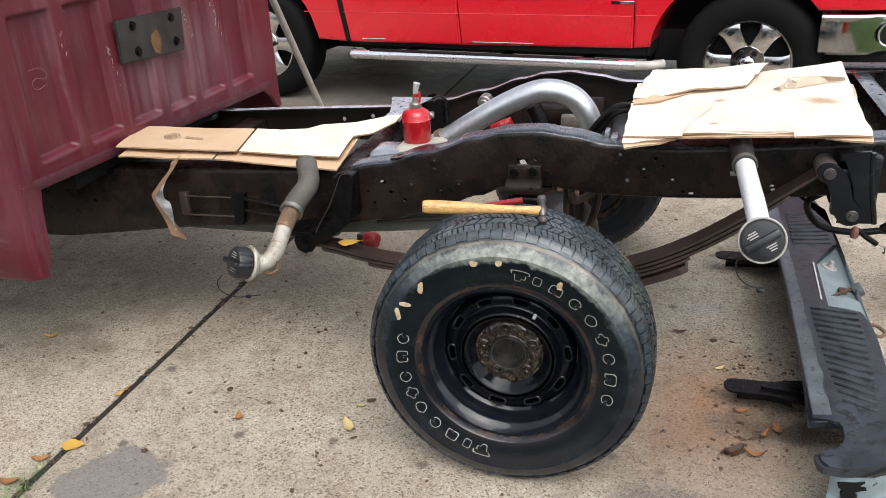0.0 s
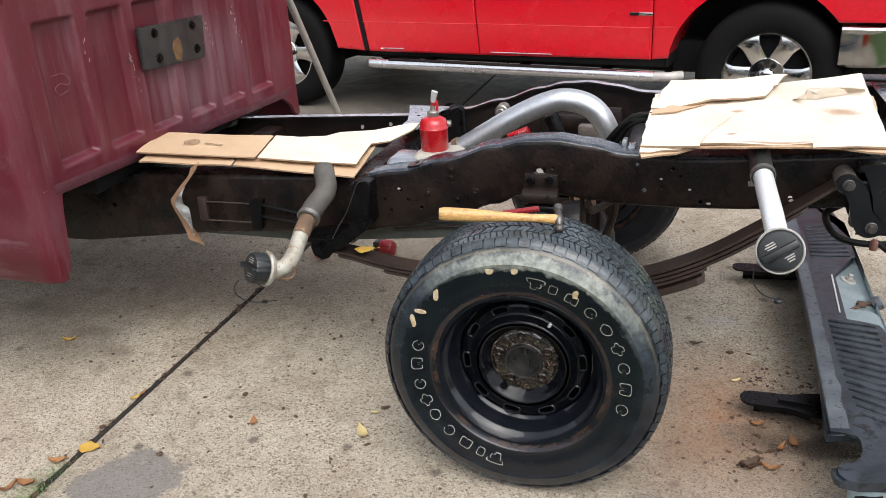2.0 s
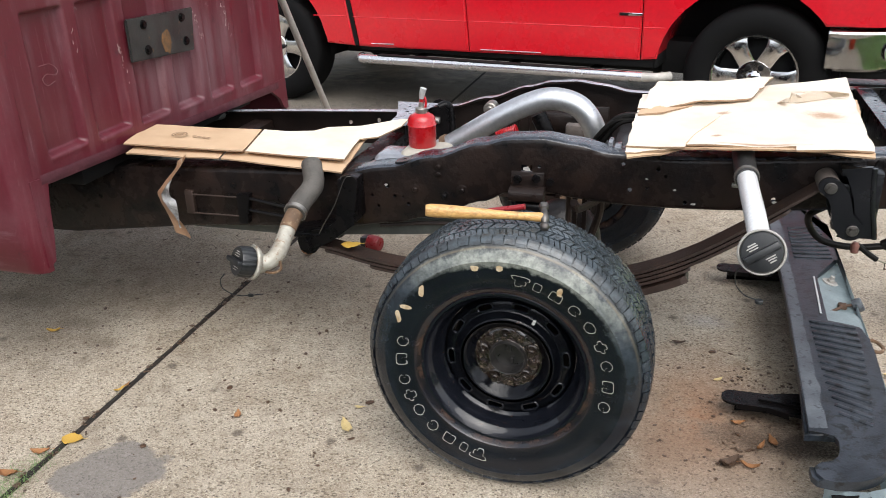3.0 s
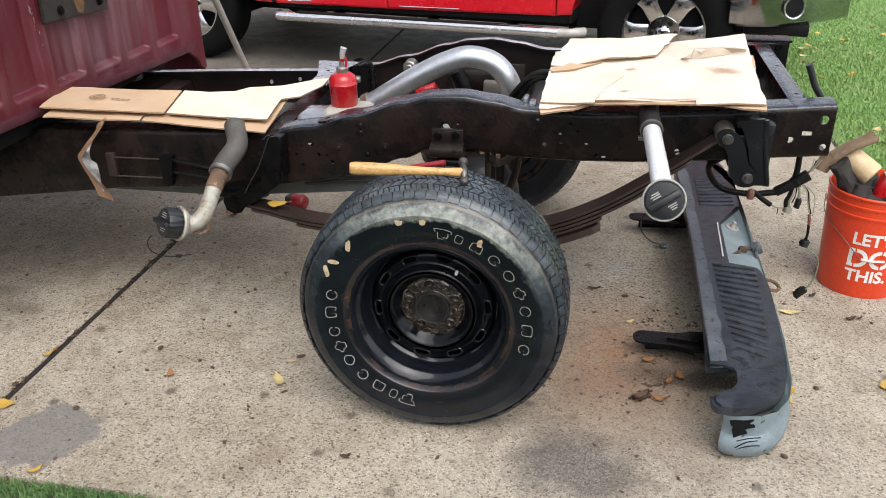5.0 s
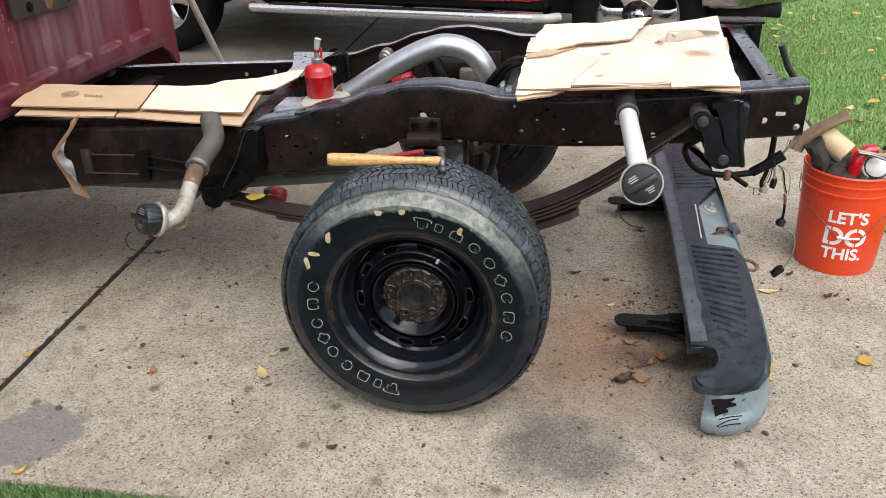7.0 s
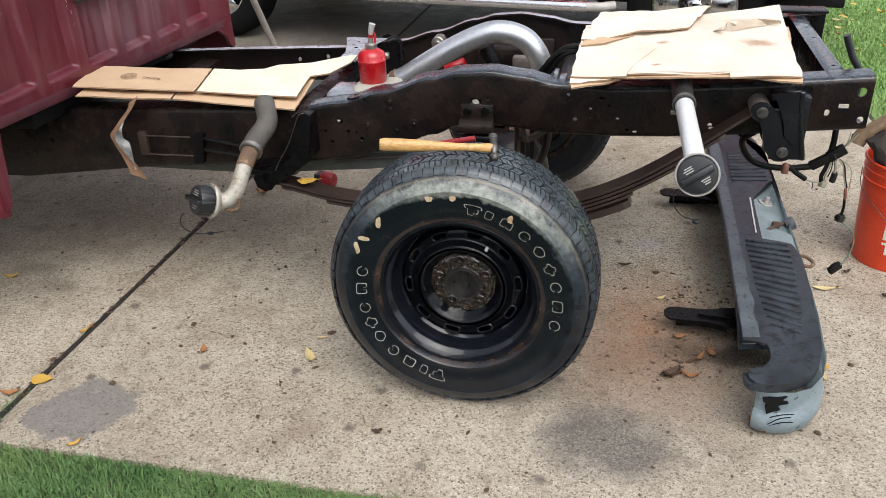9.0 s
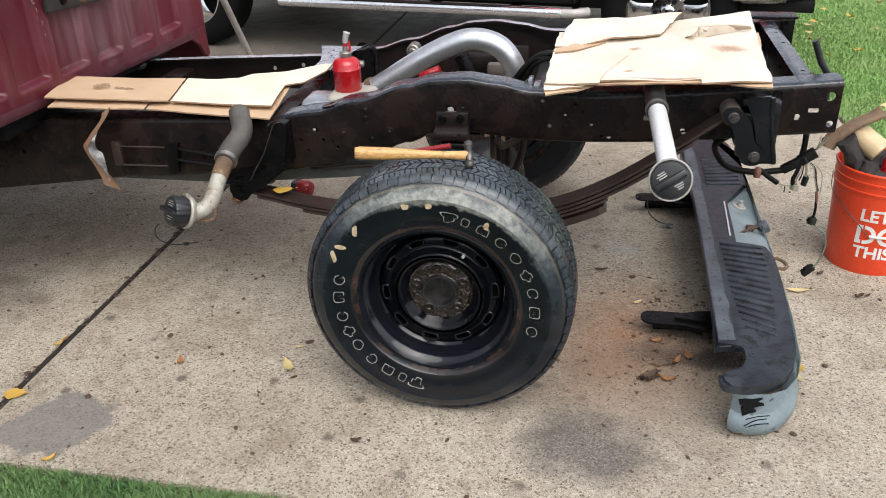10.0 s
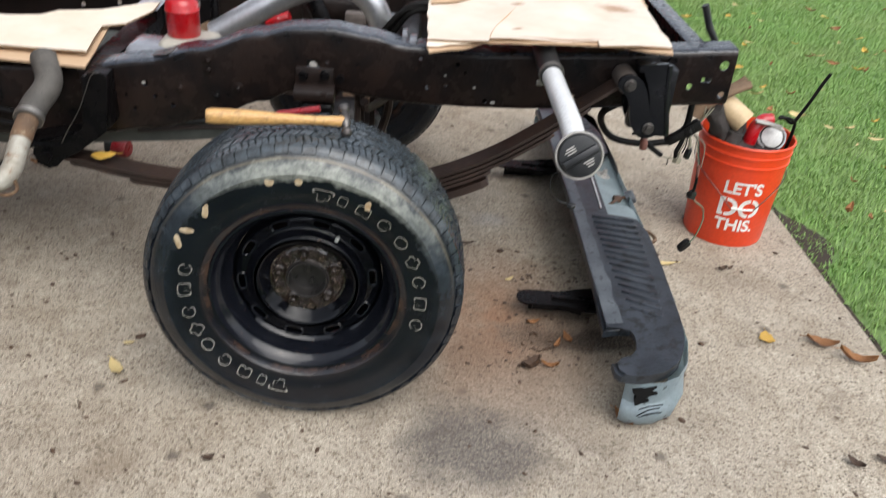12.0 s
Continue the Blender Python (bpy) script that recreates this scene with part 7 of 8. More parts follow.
for yc in (0.47, 1.40):
    b = bm_new()
    tip = [(0.590 + 0.034 * math.cos(a), yc + 0.036 * math.sin(a)) for a in np.linspace(math.pi * 0.5, math.pi * 1.5, 9)]
    prism(b, [(x - BX, y - BY) for x, y in tip + [(0.69, yc - 0.038), (0.74, yc - 0.058), (0.86, yc - 0.075), (0.86, yc + 0.075), (0.74, yc + 0.052), (0.69, yc + 0.036)]], 0.058, 0.064)
    prism(b, [(x - BX, y - BY) for x, y in ((0.66, yc - 0.008), (0.86, yc - 0.030), (0.86, yc - 0.010), (0.66, yc + 0.008))], 0.064, 0.072)
    prism(b, [(x - BX, y - BY) for x, y in ((0.60, yc - 0.036), (0.69, yc - 0.038), (0.74, yc - 0.058), (0.74, yc - 0.052), (0.69, yc - 0.032), (0.60, yc - 0.030))], 0.046, 0.059)
    prism(b, [(x - BX, y - BY) for x, y in ((0.60, yc + 0.028), (0.86, yc + 0.060), (0.86, yc + 0.066), (0.60, yc + 0.034))], 0.0, 0.059)
    arm = part("mount_arm", b, "black_part", bump_t, "black pressed steel mounting arm")
    c = bm_new()
    disc(c, pose(0.583 - BX, yc - BY, 0.04), 0.014, 0.05, 20)
    drilled(arm, c)
b = bm_new()
tube(b, [(1.0 - BX, 0.86 - BY, 0.09), (1.03 - BX, 0.86 - BY, 0.09), (1.05 - BX, 0.83 - BY, 0.085), (1.035 - BX, 0.80 - BY, 0.085), (1.0 - BX, 0.80 - BY, 0.09)], 0.006, 8)
part("chain_hook", b, "rust", bump_t, "rusty safety-chain loop")


# ---------------------------------------------------------------- bucket and what is in it
BUX, BUY = 1.375, 1.083
bucket = thing("bucket", "orange plastic bucket with white slogan, full of tools", "bucket", pose(BUX, BUY, 0.0) @ Matrix.Diagonal((1.03, 1.03, 1.035, 1)))
b = bm_new()
lathe(b, [(0, 0.004), (0.126, 0.004), (0.131, 0.0), (0.134, 0.006), (0.1475, 0.285), (0.1475, 0.292), (0.152, 0.294), (0.152, 0.300), (0.1485, 0.302), (0.1490, 0.325), (0.153, 0.327), (0.153, 0.333), (0.150, 0.335), (0.151, 0.356),
          (0.155, 0.358), (0.156, 0.364), (0.153, 0.368), (0.149, 0.367), (0.147, 0.36), (0.1455, 0.30), (0.129, 0.012), (0, 0.010)], 64)
part("body", b, "orange", bucket)


def lettering(text, size, z, parent, mat, face, bold=0.0, squeeze=1.0):
    """Words wrapped round the bucket's wall, facing the direction `face` (degrees)."""
    cu = bpy.data.curves.new("lettering", "FONT")
    cu.body, cu.size, cu.align_x, cu.offset, cu.extrude = text, size, "CENTER", bold, 0.0005
    tmp = new("lettering", cu)
    me = bpy.data.meshes.new_from_object(tmp.evaluated_get(bpy.context.evaluated_depsgraph_get()))
    bpy.data.objects.remove(tmp)
    bpy.data.curves.remove(cu)
    bb = bm_new()
    bb.from_mesh(me)
    bpy.data.meshes.remove(me)
    bmesh.ops.triangulate(bb, faces=bb.faces)
    for _ in range(2):
        long = [e for e in bb.edges if abs(e.verts[0].co.x - e.verts[1].co.x) > 0.008]
        if long:
            bmesh.ops.subdivide_edges(bb, edges=long, cuts=1)
    for v in bb.verts:
        zz = z + v.co.y
        rr = 0.134 + 0.0135 * (zz - 0.006) / 0.279 + 0.0009 + v.co.z
        a = radians(face) + v.co.x * squeeze / rr
        v.co = (rr * math.cos(a), rr * math.sin(a), zz)
    return part("lettering", bb, mat, parent, "white printed words", smooth=False)


FACE = -99
lettering("LET'S", 0.059, 0.202, bucket, "white_print", FACE, 0.0016, 0.98)
lettering("DO", 0.092, 0.120, bucket, "white_print", FACE, 0.0022, 0.98)
lettering("THIS.", 0.059, 0.066, bucket, "white_print", FACE, 0.0016, 0.98)
wire = []
for turn, z in ((-97, 0.312), (-96, 0.285), (-93, 0.262), (-75, 0.256), (-60, 0.243), (-45, 0.224), (-30, 0.198), (-14, 0.158), (-10, 0.151), (4, 0.150), (18, 0.151), (22, 0.158), (38, 0.198), (53, 0.224), (68, 0.243), (83, 0.256), (101, 0.262), (104, 0.285), (105, 0.312)):
    a, rr = radians(FACE + turn), 0.134 + 0.0135 * z / 0.285 + 0.006
    wire.append((rr * math.cos(a), rr * math.sin(a), z))
b = bm_new()
tube(b, wire, 0.0015, 8, 2)
wire_mesh = b
for off in (-0.045, 0.036):
    g = bm_new()
    for k in range(8):
        zz = 0.117 + 0.0093 * k
        rr = 0.134 + 0.0135 * (zz - 0.006) / 0.279 + 0.0012
        a = radians(FACE) + off / rr
        box(g, -0.0022, 0.0022, -0.0012, 0.0012, 0, 0.0096, 0, pose(rr * math.cos(a), rr * math.sin(a), zz, 0, 0, FACE + math.degrees(off / rr) + 90))
    part("stencil_gap", g, "orange", bucket, smooth=False)
b = wire_mesh
bail = part("bail_handle", b, "dark_steel", bucket, "thin wire bail handle")
b = bm_new()
k0 = [Vector(p) for p in wire if abs(Vector(p).z - min(q[2] for q in wire)) < 0.003]
tube(b, [k0[0], k0[len(k0) // 2], k0[-1]], 0.0042, 12, 6)
part("grip", b, "white_print", bail, "white plastic grip")

sock = thing("mop_cup", "cream plastic cylinder tool lying in the bucket", "tool", pose(1.297, 1.05, 0.455))
b = bm_new()
mc = Vector((0.62, -0.40, -0.45)).normalized().to_track_quat("Z", "Y").to_matrix().to_4x4()
lathe(b, [(0, -0.075), (0.034, -0.075), (0.038, -0.068), (0.041, 0.038), (0.039, 0.045), (0.034, 0.047), (0, 0.047)], 32, mc)
part("cylinder", b, "cream_plastic", sock)
glove = thing("work_glove", "dirty brown leather work glove draped over the bucket rim", "glove", pose(1.245, 1.055, 0.520) @ pose(0, 0, 0, 0, -8, 0))
b = bm_new()
for k, (a, ln) in enumerate(((18, 0.14), (26, 0.15), (34, 0.13), (8, 0.12))):
    tube(b, [(-0.05, 0.012 * (k - 1.5), -0.03), (0.0, 0.014 * (k - 1.5), 0.0), (0.05, 0.015 * (k - 1.5), 0.02), (0.05 + ln * 0.22, 0.016 * (k - 1.5), 0.028 + 0.004 * k)], lambda t: 0.014 - 0.005 * t, 10, 4)
tube(b, [(-0.05, 0, -0.03), (-0.075, 0.0, -0.05), (-0.09, -0.005, -0.075)], lambda t: 0.032 - 0.008 * t, 12, 4)
part("leather", b, "glove", glove)
rags = thing("oily_rags", "dark oily hoses and rags stuffed in the bucket", "rags", pose(1.352, 1.080, 0.235))
for q, (pts, rad) in enumerate(((((-0.045, -0.02, -0.1), (-0.060, -0.025, 0.10), (-0.062, -0.015, 0.155)), 0.028), (((-0.03, -0.060, -0.1), (-0.038, -0.068, 0.09), (-0.028, -0.072, 0.130)), 0.030), (((0.045, -0.070, -0.1), (0.045, -0.078, 0.085), (0.055, -0.075, 0.115)), 0.028), (((-0.03, -0.02, -0.1), (-0.035, -0.03, 0.10), (-0.055, -0.05, 0.17)), 0.034), (((0.0, -0.07, -0.1), (-0.005, -0.075, 0.07), (0.0, -0.08, 0.125)), 0.042), (((0.05, 0.05, -0.1), (0.05, 0.06, 0.07), (0.055, 0.06, 0.11)), 0.05), (((0.08, -0.06, -0.1), (0.085, -0.07, 0.06), (0.095, -0.05, 0.11)), 0.04), (((0.02, 0.0, -0.1), (0.02, 0.0, 0.05), (0.02, 0.01, 0.105)), 0.085), (((-0.060, -0.035, -0.05), (-0.070, -0.040, 0.10), (-0.108, -0.050, 0.185), (-0.142, -0.055, 0.240)), 0.030), (((-0.055, -0.075, -0.05), (-0.060, -0.078, 0.10), (-0.050, -0.070, 0.17)), 0.026), (((-0.065, 0.03, -0.05), (-0.065, 0.04, 0.10), (-0.055, 0.04, 0.16)), 0.035), (((0.02, 0.09, -0.05), (0.02, 0.09, 0.08), (0.0, 0.085, 0.14)), 0.040), (((0.10, 0.03, -0.05), (0.10, 0.03, 0.08), (0.10, 0.03, 0.12)), 0.035))):
    b = bm_new()
    tube(b, pts, rad, 14, 6)
    for v in b.verts:
        v.co += Vector((noise.noise(v.co * 30), noise.noise(v.co * 30 + Vector((7, 0, 0))), noise.noise(v.co * 30 + Vector((0, 7, 0))))) * 0.008
    part("rag", b, "dark_cloth", rags)
light = thing("work_light", "round milky lens lamp with a red body in the bucket", "lamp", pose(1.440, 1.045, 0.380) @ Matrix.Scale(0.86, 4))
ml2 = Vector((-0.1, -0.85, 0.52)).normalized().to_track_quat("Z", "Y").to_matrix().to_4x4()
b = bm_new()
lathe(b, [(0.030, -0.04), (0.052, -0.008), (0.056, 0.0), (0.056, 0.012), (0.051, 0.016), (0.048, 0.013)], 36, ml2)
part("bezel", b, "cap_ring", light, "pale grey lamp bezel")
b = bm_new()
lathe(b, [(0.050, 0.010), (0.034, 0.019), (0, 0.024)], 36, ml2)
part("lens", b, "plastic_clear", light, "milky scratched lens")
b = bm_new()
lathe(b, [(0.0495, 0.0118), (0.045, 0.0158), (0.0425, 0.0172), (0.0415, 0.0150)], 36, ml2)
part("lens_ring", b, "rubber", light, "grey sealing ring round the lens")
b = bm_new()
tube(b, [(-0.085, 0.0, -0.08), (-0.082, -0.005, -0.01), (-0.072, 0.0, 0.035), (-0.045, 0.012, 0.062), (-0.01, 0.02, 0.066)], 0.026, 14)
part("red_grip", b, "can_red", light, "red plastic grip")
plier = thing("pliers", "steel pliers lying across the bucket", "pliers", pose(1.405, 1.02, 0.432))
b = bm_new()
tube(b, [(-0.04, 0, 0.01), (0.0, -0.005, 0.005), (0.05, -0.01, -0.01)], 0.005, 8)
tube(b, [(-0.04, 0.012, 0.012), (0.0, 0.004, 0.008), (0.05, 0.006, -0.004)], 0.005, 8)
part("jaws", b, "steel", plier)
cord = thing("lamp_cord", "thick black cord standing up out of the bucket", "cord", pose(1.50, 1.06, 0.39))
b = bm_new()
tube(b, [(0.014, 0.01, -0.06), (0.018, 0.005, 0.0), (0.010, -0.005, 0.045), (-0.020, -0.008, 0.060), (-0.044, -0.006, 0.056), (-0.030, 0.004, 0.058), (0.004, 0.0, 0.040), (0.022, -0.005, 0.075), (0.040, -0.01, 0.125), (0.060, -0.01, 0.180), (0.078, -0.01, 0.222)], 0.0055, 10)
part("cable", b, "wire_black", cord)

# ---------------------------------------------------------------- wiring at the rail's end
harness = thing("wiring_harness", "black taped wiring harness hanging with loose connectors", "wiring", pose(*(0.969, 0.560, 0.576)))
ho = Vector((0.969, 0.560, 0.576))


def run(name, pts, r, mat, label=""):
    b = bm_new()
    tube(b, [Vector(p) - ho for p in pts], r, 10, 8)
    return part(name, b, mat, harness, label)


run("main_loom", [(0.757, 0.500, 0.664), (0.724, 0.520, 0.630), (0.732, 0.550, 0.588), (0.761, 0.560, 0.550), (0.803, 0.560, 0.534), (0.865, 0.560, 0.531), (0.926, 0.560, 0.540)], 0.0092, "wire_black", "thick black taped loom")
for (x0, z0), (x1, z1), r0 in (((0.922, 0.540), (0.969, 0.571), 0.0125), ((0.964, 0.569), (1.006, 0.600), 0.0150)):
    b = bm_new()
    plug_m = Matrix.Translation(Vector(((x0 + x1) / 2, 0.560, (z0 + z1) / 2)) - ho) @ pose(0, 0, 0, 0, -math.degrees(math.atan2(z1 - z0, x1 - x0)), 0)
    half = math.hypot(x1 - x0, z1 - z0) / 2
    box(b, -half, half, -0.011, 0.011, -r0, r0, 0.004, plug_m)
    box(b, -half * 0.85, half * 0.1, -0.013, -0.010, -r0 * 0.5, r0 * 0.6, 0.001, plug_m)
    part("loom_plug", b, "wire_black", harness, "black plug block taped into the loom")
run("plug_band", [(0.972, 0.560, 0.592), (0.978, 0.547, 0.582), (0.986, 0.549, 0.566)], 0.0022, "black_plastic")
run("loom_up", [(0.975, 0.575, 0.648), (0.974, 0.570, 0.607), (0.969, 0.566, 0.572)], 0.0085, "wire_black", "flat taped strand hanging from the rail")
run("loom_tail", [(0.850, 0.550, 0.545), (0.866, 0.550, 0.538), (0.884, 0.550, 0.523), (0.914, 0.550, 0.503)], 0.0075, "wire_black", "taped tail of the loom")
run("loom_tail", [(0.912, 0.550, 0.504), (0.936, 0.552, 0.495), (0.956, 0.555, 0.497), (0.966, 0.556, 0.512), (0.962, 0.556, 0.528)], 0.0022, "wire_tan", "dirty pale wires")
run("tail_wire", [(0.934, 0.552, 0.496), (0.937, 0.552, 0.485), (0.936, 0.552, 0.474)], 0.0014, "wire_black")
for pts, r0, mt in (
    ([(1.003, 0.560, 0.602), (1.010, 0.562, 0.622), (1.014, 0.570, 0.645)], 0.0016, "wire_tan"),
    ([(1.003, 0.560, 0.602), (1.020, 0.558, 0.626), (1.033, 0.562, 0.645)], 0.0018, "wire_tan"),
    ([(1.002, 0.560, 0.602), (1.009, 0.555, 0.618), (1.025, 0.560, 0.648)], 0.0016, "wire_tan"),
    ([(1.001, 0.560, 0.604), (1.014, 0.564, 0.620), (1.020, 0.570, 0.640)], 0.0014, "wire_black"),
    ([(0.968, 0.560, 0.565), (0.964, 0.558, 0.538), (0.956, 0.556, 0.515), (0.958, 0.556, 0.497)], 0.0062, "wire_black"),
    ([(0.983, 0.560, 0.566), (0.989, 0.558, 0.545), (0.990, 0.556, 0.524)], 0.0040, "wire_tan"),
    ([(0.976, 0.560, 0.565), (0.974, 0.556, 0.540), (0.966, 0.554, 0.515), (0.968, 0.554, 0.498)], 0.0018, "wire_tan"),
    ([(0.980, 0.560, 0.566), (0.978, 0.554, 0.534), (0.972, 0.552, 0.512)], 0.0016, "wire_black"),
    ([(0.996, 0.560, 0.566), (1.012, 0.556, 0.547), (1.021, 0.556, 0.509), (1.031, 0.556, 0.480)], 0.0022, "wire_black"),
    ([(0.994, 0.560, 0.566), (1.006, 0.552, 0.552), (1.014, 0.552, 0.520), (1.027, 0.554, 0.480)], 0.0018, "wire_tan"),
    ([(0.998, 0.560, 0.566), (1.023, 0.562, 0.548), (1.036, 0.562, 0.523), (1.038, 0.560, 0.471)], 0.0014, "wire_tan"),
    ([(1.031, 0.556, 0.446), (1.033, 0.556, 0.420), (1.031, 0.556, 0.392)], 0.0040, "wire_black"),
):
    run("wire_strand", pts, r0, mt)
run("taped_splice", [(1.027, 0.556, 0.478), (1.030, 0.556, 0.461), (1.032, 0.556, 0.442)], lambda t: 0.0052 - 0.002 * abs(t - 0.4), "splice_tape", "faded red splice tape")
run("green_wire", [(1.036, 0.560, 0.372), (1.052, 0.560, 0.358), (1.073, 0.560, 0.341), (1.082, 0.560, 0.300), (1.071, 0.560, 0.247), (1.051, 0.560, 0.216)], 0.0022, "wire_green", "thin green wire")
for q, (at, sx, sz, mt, turn) in enumerate((((1.031, 0.560, 0.381), 0.012, 0.011, "black_plastic", 20), ((1.024, 0.556, 0.385), 0.007, 0.007, "wire_black", 40), ((1.046, 0.560, 0.215), 0.021, 0.011, "wire_black", -25), ((0.963, 0.555, 0.489), 0.010, 0.009, "wire_tan", 15), ((0.989, 0.556, 0.510), 0.006, 0.015, "black_plastic", 12))):
    b = bm_new()
    box(b, -sx, sx, -0.008, 0.008, -sz, sz, 0.003, Matrix.Translation(Vector(at) - ho) @ pose(0, 0, 0, 0, turn, 30))
    box(b, -sx * 0.5, sx * 0.5, -0.006, 0.006, sz, sz + 0.004, 0.001, Matrix.Translation(Vector(at) - ho) @ pose(0, 0, 0, 0, turn, 30))
    part("connector", b, mt, harness, "loose plug connector")
b = bm_new()
lathe(b, [(0, 0), (0.010, 0), (0.011, 0.02), (0.007, 0.028), (0, 0.03)], 14, Matrix.Translation(Vector((0.844, 0.500, 0.540)) - ho))
part("red_plug", b, "splice_tape", harness, "small red plug")


# ---------------------------------------------------------------- red pickup parked behind
FRONT = Vector((0.743, 3.292, 0.0))
red = thing("pickup_truck", "bright red parked pickup with chrome running board", "pickup truck", pose(FRONT.x, FRONT.y, 0, 0, 0, -10.5))
WB, WR, AR, AZ = 3.40, 0.405, 0.50, 0.42


def arch(cx, r, left, right):
    """The wheel opening, from the height it has on the left over the top to the height on the right."""
    a, e = math.pi - math.asin((left - AZ) / r), math.asin((right - AZ) / r)
    return [(cx + r * math.cos(t), AZ + r * math.sin(t)) for t in np.linspace(a, e, 19)]


def side_piece(name, outline, depth, mat, label="", y0=0.0, edge=0.012):
    b = bm_new()
    prism(b, outline, y0, y0 + depth, "y")
    near = [e for e in b.edges if all(abs(v.co.y - y0) < 1e-5 for v in e.verts)]
    bmesh.ops.bevel(b, geom=near, offset=edge, segments=3, affect="EDGES")
    return part(name, b, mat, red, label, angle=50)


ZB = 0.458
TOP = 1.10
side_piece("front_fender", [(-0.648, ZB + 0.02)] + arch(-0.06, AR, ZB + 0.03, 0.715) + [(0.60, 0.722), (0.86, 0.735), (0.90, 0.85), (0.86, 1.06), (-0.655, TOP)], 1.95, "red_paint", "glossy red front fender and bonnet side")
side_piece("front_door", [(-1.780, ZB), (-0.654, ZB + 0.018), (-0.661, TOP), (-1.833, TOP)], 0.14, "red_paint", "glossy red front door")
side_piece("rear_door", [(-2.635, ZB - 0.006), (-1.786, ZB), (-1.839, TOP), (-2.752, TOP)], 0.14, "red_paint", "glossy red rear door")
side_piece("bed_side", [(-4.45, 0.62), (-WB - 0.50, 0.54)] + arch(-WB + 0.0, AR, 0.50, ZB + 0.005) + [(-2.672, ZB - 0.005), (-2.795, 1.18), (-4.47, 1.20)], 1.95, "red_paint", "glossy red load bed side")
b = bm_new()
box(b, -2.70, -0.60, 0.05, 1.93, 0.52, 1.08, 0.02)
part("cab_core", b, "dark_trim", red)
b = bm_new()
box(b, -4.2, 0.70, 0.25, 1.7, 0.36, 0.56, 0.02)
box(b, -2.65, -0.55, 0.03, 1.90, 0.425, 0.52, 0.015)
part("underbody", b, "dark_trim", red, "dark underbody and sills")
b = bm_new()
prism(b, [(-2.55, TOP), (-0.55, TOP), (-1.15, 1.78), (-1.45, 1.86), (-2.3, 1.86), (-2.5, 1.75)], 0.10, 1.85, "y")
bmesh.ops.bevel(b, geom=b.edges[:], offset=0.05, segments=3, affect="EDGES")
part("cab_roof", b, "red_paint", red)
b = bm_new()
prism(b, [(-2.42, 1.16), (-0.78, 1.16), (-1.20, 1.68), (-2.38, 1.70)], 0.088, 0.10, "y")
part("side_window", b, "glass", red, "dark side glass")
b = bm_new()
prism(b, [(-2.670, ZB), (-2.638, ZB), (-2.750, TOP), (-2.786, TOP)], 0.006, 0.05, "y")
part("cab_gap", b, "dark_trim", red, "black gap between cab and bed")
for x0, x1, z in ((-2.67, -1.80, 0.652), (-1.79, -0.665, 0.658), (-0.64, -0.52, 0.667), (-3.0, -2.72, 0.650)):
    b = bm_new()
    tube(b, [(x0, 0.003, z), (x1, 0.003, z + 0.004)], 0.0045, 8)
    part("body_crease", b, "red_paint", red)
# short chrome strips that imitate highlights along the lower doors
for x0, x1, z in ((-2.53, -2.35, ZB + 0.018), (-1.70, -1.28, ZB + 0.022)):
    b = bm_new()
    tube(b, [(x0, 0.001, z), (x1, 0.001, z + 0.004)], 0.0045, 8)
    part("sill_glint", b, "chrome", red, "chrome strip standing in for a glint on the sill")
b = bm_new()
box(b, -0.790, -0.652, -0.006, 0.002, 0.734, 0.752, 0.003)
badge = part("badge", b, "chrome", red, "small plain badge bar")
b = bm_new()
box(b, -0.790, -0.735, -0.008, -0.004, 0.735, 0.751, 0.002)
part("badge_block", b, "dark_trim", badge)
b = bm_new()
rows = []
for x in np.linspace(0.365, 1.00, 22):
    bend = -0.03 + 1.05 * max(0.0, x - 0.42) ** 2
    low = 0.478 + 0.05 * max(0.0, x - 0.6)
    prof = [(0.05, low), (0.035, low + 0.008)] + [(0.022 - 0.022 * math.sin(math.pi * (z - 0.47) / 0.34), z) for z in np.linspace(low + 0.02, 0.66, 7)] + [(0.000, 0.676), (-0.008, 0.686), (-0.002, 0.698), (0.02, 0.704), (0.10, 0.706)]
    rows.append([b.verts.new((x, bend + dy, z)) for dy, z in prof])
for p, q in zip(rows, rows[1:]):
    for k in range(len(p) - 1):
        b.faces.new((p[k], p[k + 1], q[k + 1], q[k]))
bmesh.ops.solidify(b, geom=b.faces[:], thickness=0.012)
fb = part("front_bumper", b, "chrome", red, "wrap-round chrome front bumper")
fog_m = pose(0.70, 0.040, 0.595, 0, 0, 30.4) @ TO_CAM
b = bm_new()
lathe(b, [(0.060, 0.0), (0.066, 0.004), (0.064, 0.010), (0.056, 0.008), (0.052, 0.0)], 36, fog_m)
part("fog_ring", b, "chrome", fb)
b = bm_new()
disc(b, fog_m @ pose(0, 0, -0.004), 0.056, 0.007, 30)
part("fog_lamp", b, "dark_trim", fb, "dark round fog lamp opening")
b = bm_new()
box(b, 0.37, 0.80, 0.10, 1.85, 0.42, 0.485, 0.012)
box(b, 0.45, 0.72, 0.16, 1.80, 0.47, 0.70, 0.012)
part("air_dam", b, "dark_trim", red, "black lower air dam")
b = bm_new()
tube(b, [(-2.60, -0.02, 0.385), (-2.56, -0.085, 0.388), (-2.45, -0.10, 0.390), (-1.6, -0.10, 0.392), (-0.605, -0.10, 0.398)], 0.031, 16)
board = part("running_board", b, "brushed", red, "chrome tubular running board")
b = bm_new()
box(b, -2.42, -0.70, -0.118, -0.060, 0.410, 0.426, 0.006)
